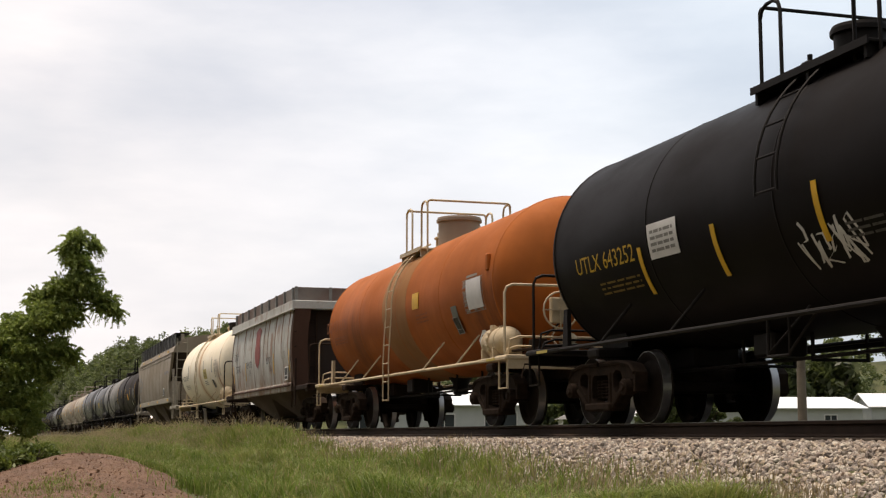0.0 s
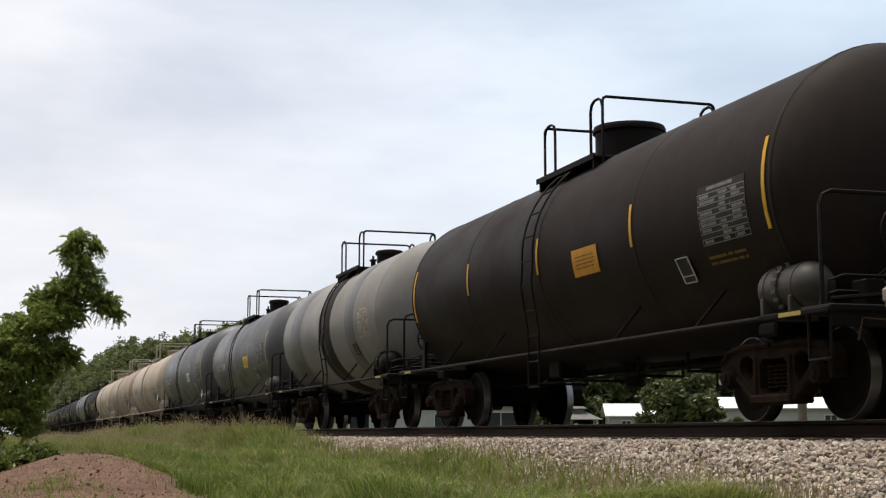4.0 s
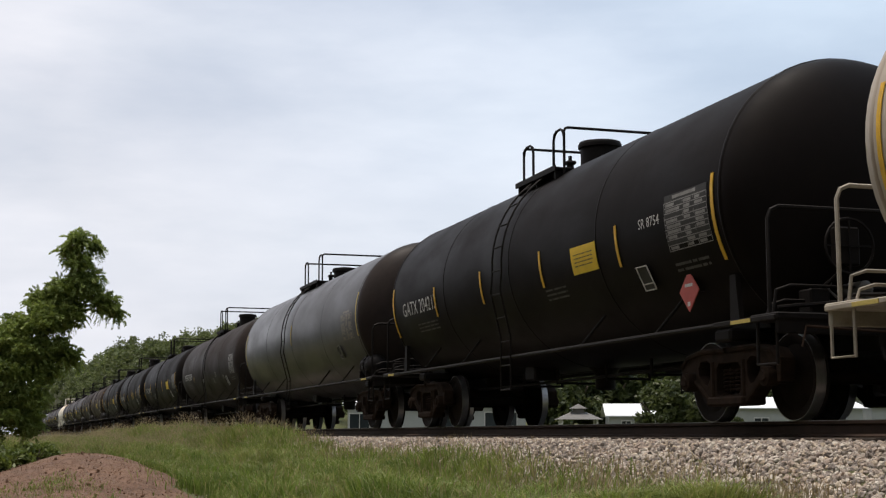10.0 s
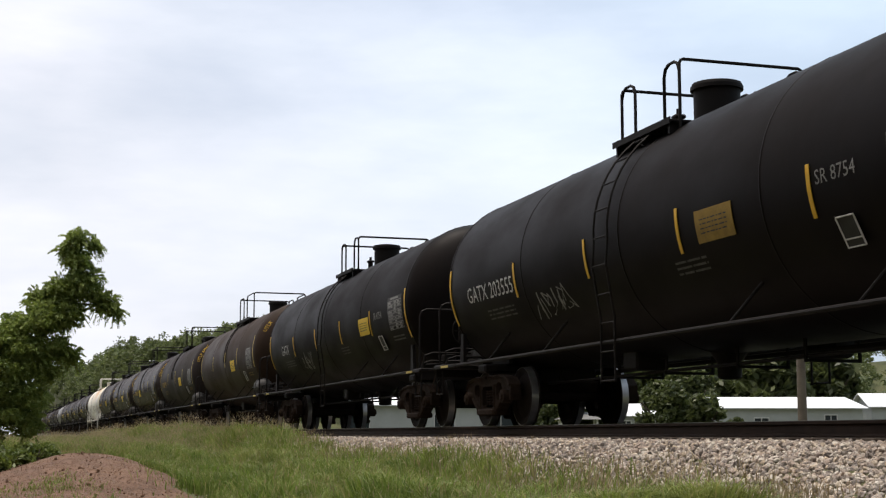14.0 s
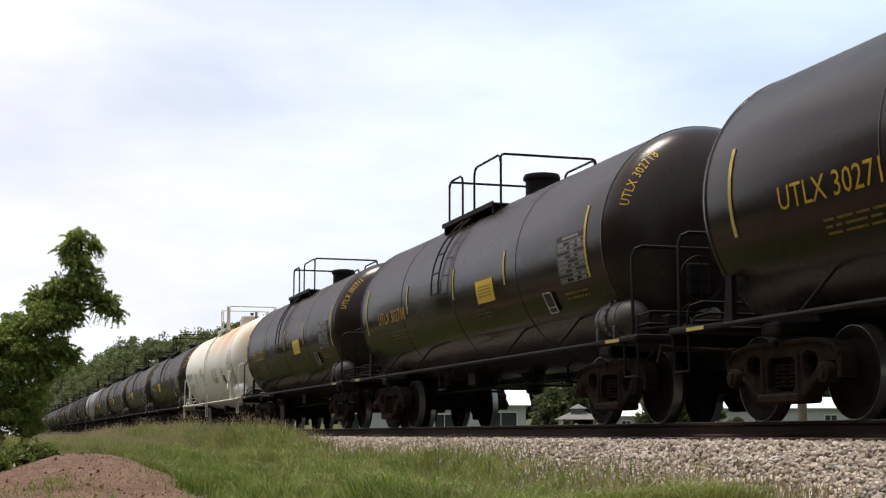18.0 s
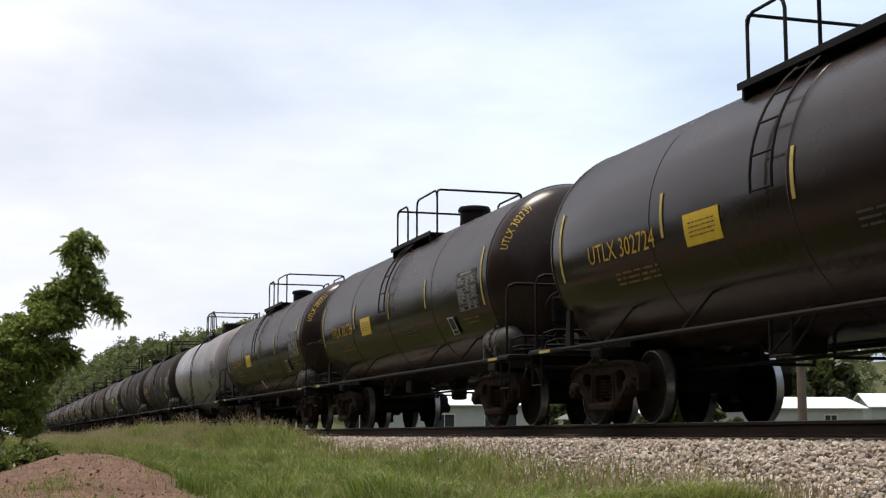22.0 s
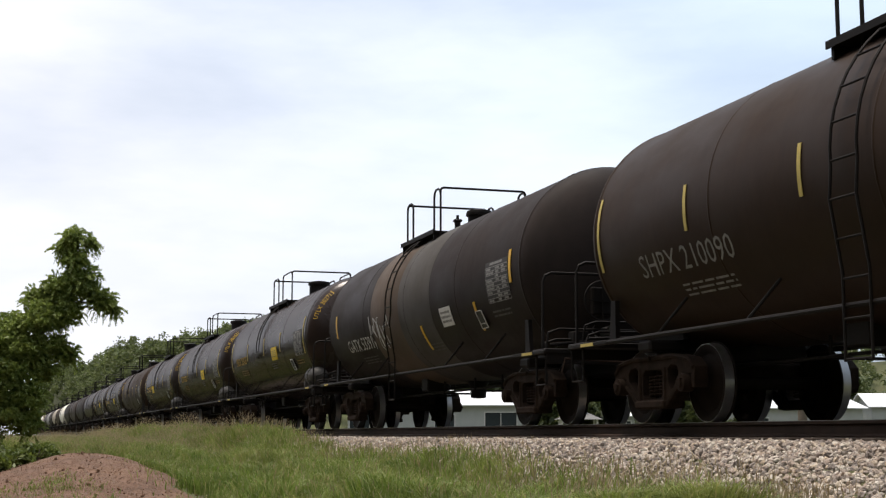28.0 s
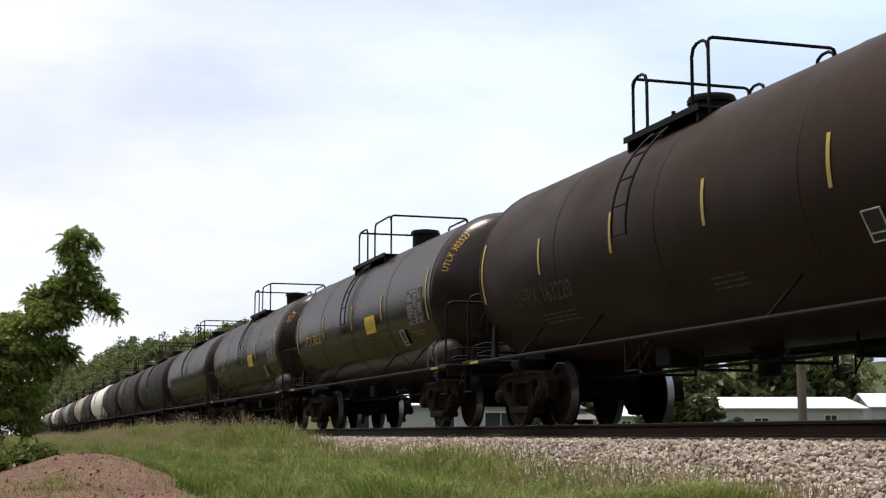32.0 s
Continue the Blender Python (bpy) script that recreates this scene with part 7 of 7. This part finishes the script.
def building(name, x, y, turn, w, d, eave, ridge, windows, label, hip=0.0, category="house"):
    """Walls with openings marked by framed panes, and a ribbed gable roof; x, y is the middle of the front wall."""
    b = thing(name, pose(x, y, 0, 0, 0, turn), label, category)
    t = 0.15
    xs = sorted([-w / 2, w / 2] + [v for wx, ww, z0, z1 in windows for v in (wx - ww / 2, wx + ww / 2)])

    def front(g):
        for i in range(len(xs) - 1):
            inside = [q for q in windows if q[0] - q[1] / 2 - 0.01 <= xs[i] and xs[i + 1] <= q[0] + q[1] / 2 + 0.01]
            if inside:
                g.box(xs[i], xs[i + 1], 0, t, -0.2, inside[0][2])
                g.box(xs[i], xs[i + 1], 0, t, inside[0][3], eave)
            else:
                g.box(xs[i], xs[i + 1], 0, t, -0.2, eave)
        g.weld()
    part("front_wall", kept((name, "front", w), front, 0), M["siding"], b)
    part("back_wall", kept((name, "back", w), lambda g: g.box(-w / 2, w / 2, d - t, d, -0.2, eave), 0), M["siding"], b)
    for s in (-1, 1):
        part("end_wall", kept((name, "end", w, s), lambda g: g.add([(s * (w / 2 - q), yy, zz) for q in (0.0, t) for yy, zz in ((t, -0.2), (d - t, -0.2), (d - t, eave), (d / 2, eave if hip else ridge - 0.05), (t, eave))], [(0, 1, 2, 3, 4), (9, 8, 7, 6, 5), (0, 5, 6, 1), (1, 6, 7, 2), (2, 7, 8, 3), (3, 8, 9, 4), (4, 9, 5, 0)]), 0), M["siding"], b)
    for s in (0, 1):
        y0, y1 = (-0.4, d / 2) if s == 0 else (d + 0.4, d / 2)
        rf = part("roof", kept((name, "roof", w, s), lambda g: g.add([(-w / 2 - 0.4, y0, eave + 0.002), (w / 2 + 0.4, y0, eave + 0.002), (w / 2 + 0.4 - hip, y1, ridge), (-w / 2 - 0.4 + hip, y1, ridge), (-w / 2 - 0.4, y0, eave + 0.09), (w / 2 + 0.4, y0, eave + 0.09), (w / 2 + 0.4 - hip, y1, ridge + 0.09), (-w / 2 - 0.4 + hip, y1, ridge + 0.09)], [(0, 1, 2, 3), (7, 6, 5, 4), (0, 4, 5, 1), (1, 5, 6, 2), (2, 6, 7, 3), (3, 7, 4, 0)]), 0), M["metal_roof"], b)
    for wx, ww, z0, z1 in windows:
        fr = part("window", kept((name, "frame", wx), lambda g: (g.box(wx - ww / 2 - 0.06, wx + ww / 2 + 0.06, -0.03, 0.05, z1, z1 + 0.08), g.box(wx - ww / 2 - 0.06, wx + ww / 2 + 0.06, -0.06, 0.05, z0 - 0.08, z0), g.box(wx - ww / 2 - 0.06, wx - ww / 2, -0.03, 0.05, z0, z1), g.box(wx + ww / 2, wx + ww / 2 + 0.06, -0.03, 0.05, z0, z1), g.box(wx - 0.025, wx + 0.025, 0.0, 0.05, z0, z1)), 0), M["trim"], b)
        part("pane", kept((name, "pane", wx), lambda g: g.box(wx - ww / 2, wx + ww / 2, 0.06, 0.08, z0, z1), 0), M["dark_glass"], fr)
    return b


building("white_roofed_building", -106.8, 63.4, 72.8, 13.2, 7.0, 3.0, 4.0, [(3.9, 1.0, 2.0, 2.45), (-2.0, 1.2, 0.9, 2.2)], "long pale building with a white metal roof", 0.9, "building")
building("house", -103.9, 31.6, 72.8, 13.6, 8.0, 3.0, 4.25, [(-5.9, 1.5, 1.2, 2.4), (0.6, 1.5, 1.3, 2.35), (4.9, 2.4, 0.9, 2.5)], "single-storey pale house with a white roof")
building("garage", -112.6, 79.0, 72.8, 5.5, 6.0, 3.3, 4.6, [(0.5, 1.6, 0.3, 2.2)], "grey garage beside the white-roofed building", 0.0, "garage")
building("shed", -115.4, 52.4, 72.8, 2.6, 3.0, 2.4, 3.5, [(0.2, 0.8, 0.4, 2.0)], "small shed with a white roof", 0.0, "shed")
building("shed", -101.0, 48.3, 72.8, 1.3, 1.6, 2.3, 2.6, [(0.2, 0.4, 0.4, 1.9)], "narrow white garden shed", 0.0, "shed")


def shelter():
    """An open picnic shelter: four posts under a hipped roof."""
    s = thing("picnic_shelter", pose(-74.7, 31.2, 0, 0, 0, 72.8), "open picnic shelter with a grey roof and cupola", "shelter")
    for x in (-1.0, 1.0):
        for y in (0.2, 1.8):
            part("post", kept("shelter_post", lambda g: g.box(-0.06, 0.06, -0.06, 0.06, -0.2, 1.75, 0.01)), M["trim"], s, pose(x, y, 0))
    part("roof", kept("shelter_roof", lambda g: g.add([(-1.3, -0.1, 1.70), (1.3, -0.1, 1.70), (1.3, 2.1, 1.70), (-1.3, 2.1, 1.70), (-0.4, 1.0, 2.15), (0.4, 1.0, 2.15)], [(0, 1, 5, 4), (1, 2, 5), (2, 3, 4, 5), (3, 0, 4), (3, 2, 1, 0)]), 0), M["shingle"], s)
    part("cupola", kept("shelter_cupola", lambda g: (g.box(-0.3, 0.3, 0.75, 1.25, 2.0, 2.32, 0.01), g.add([(-0.5, 0.6, 2.32), (0.5, 0.6, 2.32), (0.5, 1.4, 2.32), (-0.5, 1.4, 2.32), (0, 1.0, 2.6)], [(0, 1, 4), (1, 2, 4), (2, 3, 4), (3, 0, 4), (3, 2, 1, 0)]))), M["shingle"], s)
    part("table", kept("shelter_table", lambda g: (g.box(-0.9, 0.9, 0.7, 1.3, 0.7, 0.76), g.box(-0.9, 0.9, 0.3, 0.55, 0.42, 0.46), g.box(-0.9, 0.9, 1.45, 1.7, 0.42, 0.46), g.box(-0.7, -0.6, 0.4, 1.6, -0.1, 0.7), g.box(0.6, 0.7, 0.4, 1.6, -0.1, 0.7))), M["timber"], s)


shelter()


def utility_pole():
    u = thing("utility_pole", pose(-37.2, 22.67, 0), "weathered timber utility pole behind the track", "pole")
    part("pole", kept("pole", lambda g: g.tube([(0, 0, -0.5), (0, 0, 4), (0, 0, 6.4)], [0.15, 0.13, 0.12], 12)), M["timber"], u)


utility_pole()


# ---- ties and the nearest ballast stones ----
for k in range(110):
    part("tie", kept("tie", lambda g: g.box(-0.115, 0.115, -1.3, 1.3, 0.65, 0.828, 0.012)), M["tie"], bed, pose(6 - k * 0.5, TRACK, 0))
SHAPES = []
for k in range(8):
    g = Geo()
    stone_geo(g, random.Random(100 + k), (0, 0, 0), 1.0)
    SHAPES.append(g.mesh("stone", 0))
pick = random.Random(77)
for k in range(300):
    x, y = -pick.uniform(7.5, 15.0), pick.uniform(-3.1, -1.2)
    ob = part("stone", SHAPES[k % 8], M["rock"], bed, pose(x, TRACK + y, bed_z(y) + 0.03, 0, 0, pick.uniform(0, 360)) @ Matrix.Scale(pick.uniform(0.027, 0.048), 4))


# ---- motion ----
def motions():
    for car in CARS:
        m0 = car.matrix_basis.copy()
        rows = []
        for t in (0.0, 16.0, 32.0):
            m = m0.copy()
            m.translation = m0.translation + Vector((SPEED * t, 0, 0))
            rows.append((t, m))
        walk(car, rows)
    # the tree leans to and fro in the wind, by degrees at each time
    m0 = swaying_tree.matrix_basis.copy()
    sway = [(0, 0.0), (1, -0.1), (2, 0.0), (3.5, 0.3), (6, 0.3), (7, -0.1), (8.5, 0.0), (10, 0.3), (10.6, -0.1), (11.5, -0.6), (12.5, -0.2), (14, 0.0), (16.5, 0.0), (17, 0.3), (18, 0.0), (19, 0.3), (20, 0.0), (21, 0.5), (21.5, 0.8), (22, 0.5), (23, 0.8), (24, 1.0), (24.5, 0.5), (25.2, 0.1), (27.5, -0.6), (28, -0.9), (29, -0.4), (30, -1.3), (31, -0.6), (32, -0.6)]
    walk(swaying_tree, [(t, m0 @ pose(0, 0, 0, -d)) for t, d in sway])
    # all wheels roll alike
    first = WHEELSETS[0]
    per = math.degrees(SPEED / 0.457) / FPS
    walk(first, [(k / FPS, pose(0, 0, 0, 0, (per * k) % 360, 0)) for k in range(32 * FPS + 1)])
    roll = first.animation_data
    for ws in WHEELSETS[1:]:
        ws.rotation_mode = "QUATERNION"
        ws.animation_data_create()
        ws.animation_data.action = roll.action
        ws.animation_data.action_slot = roll.action_slot


motions()
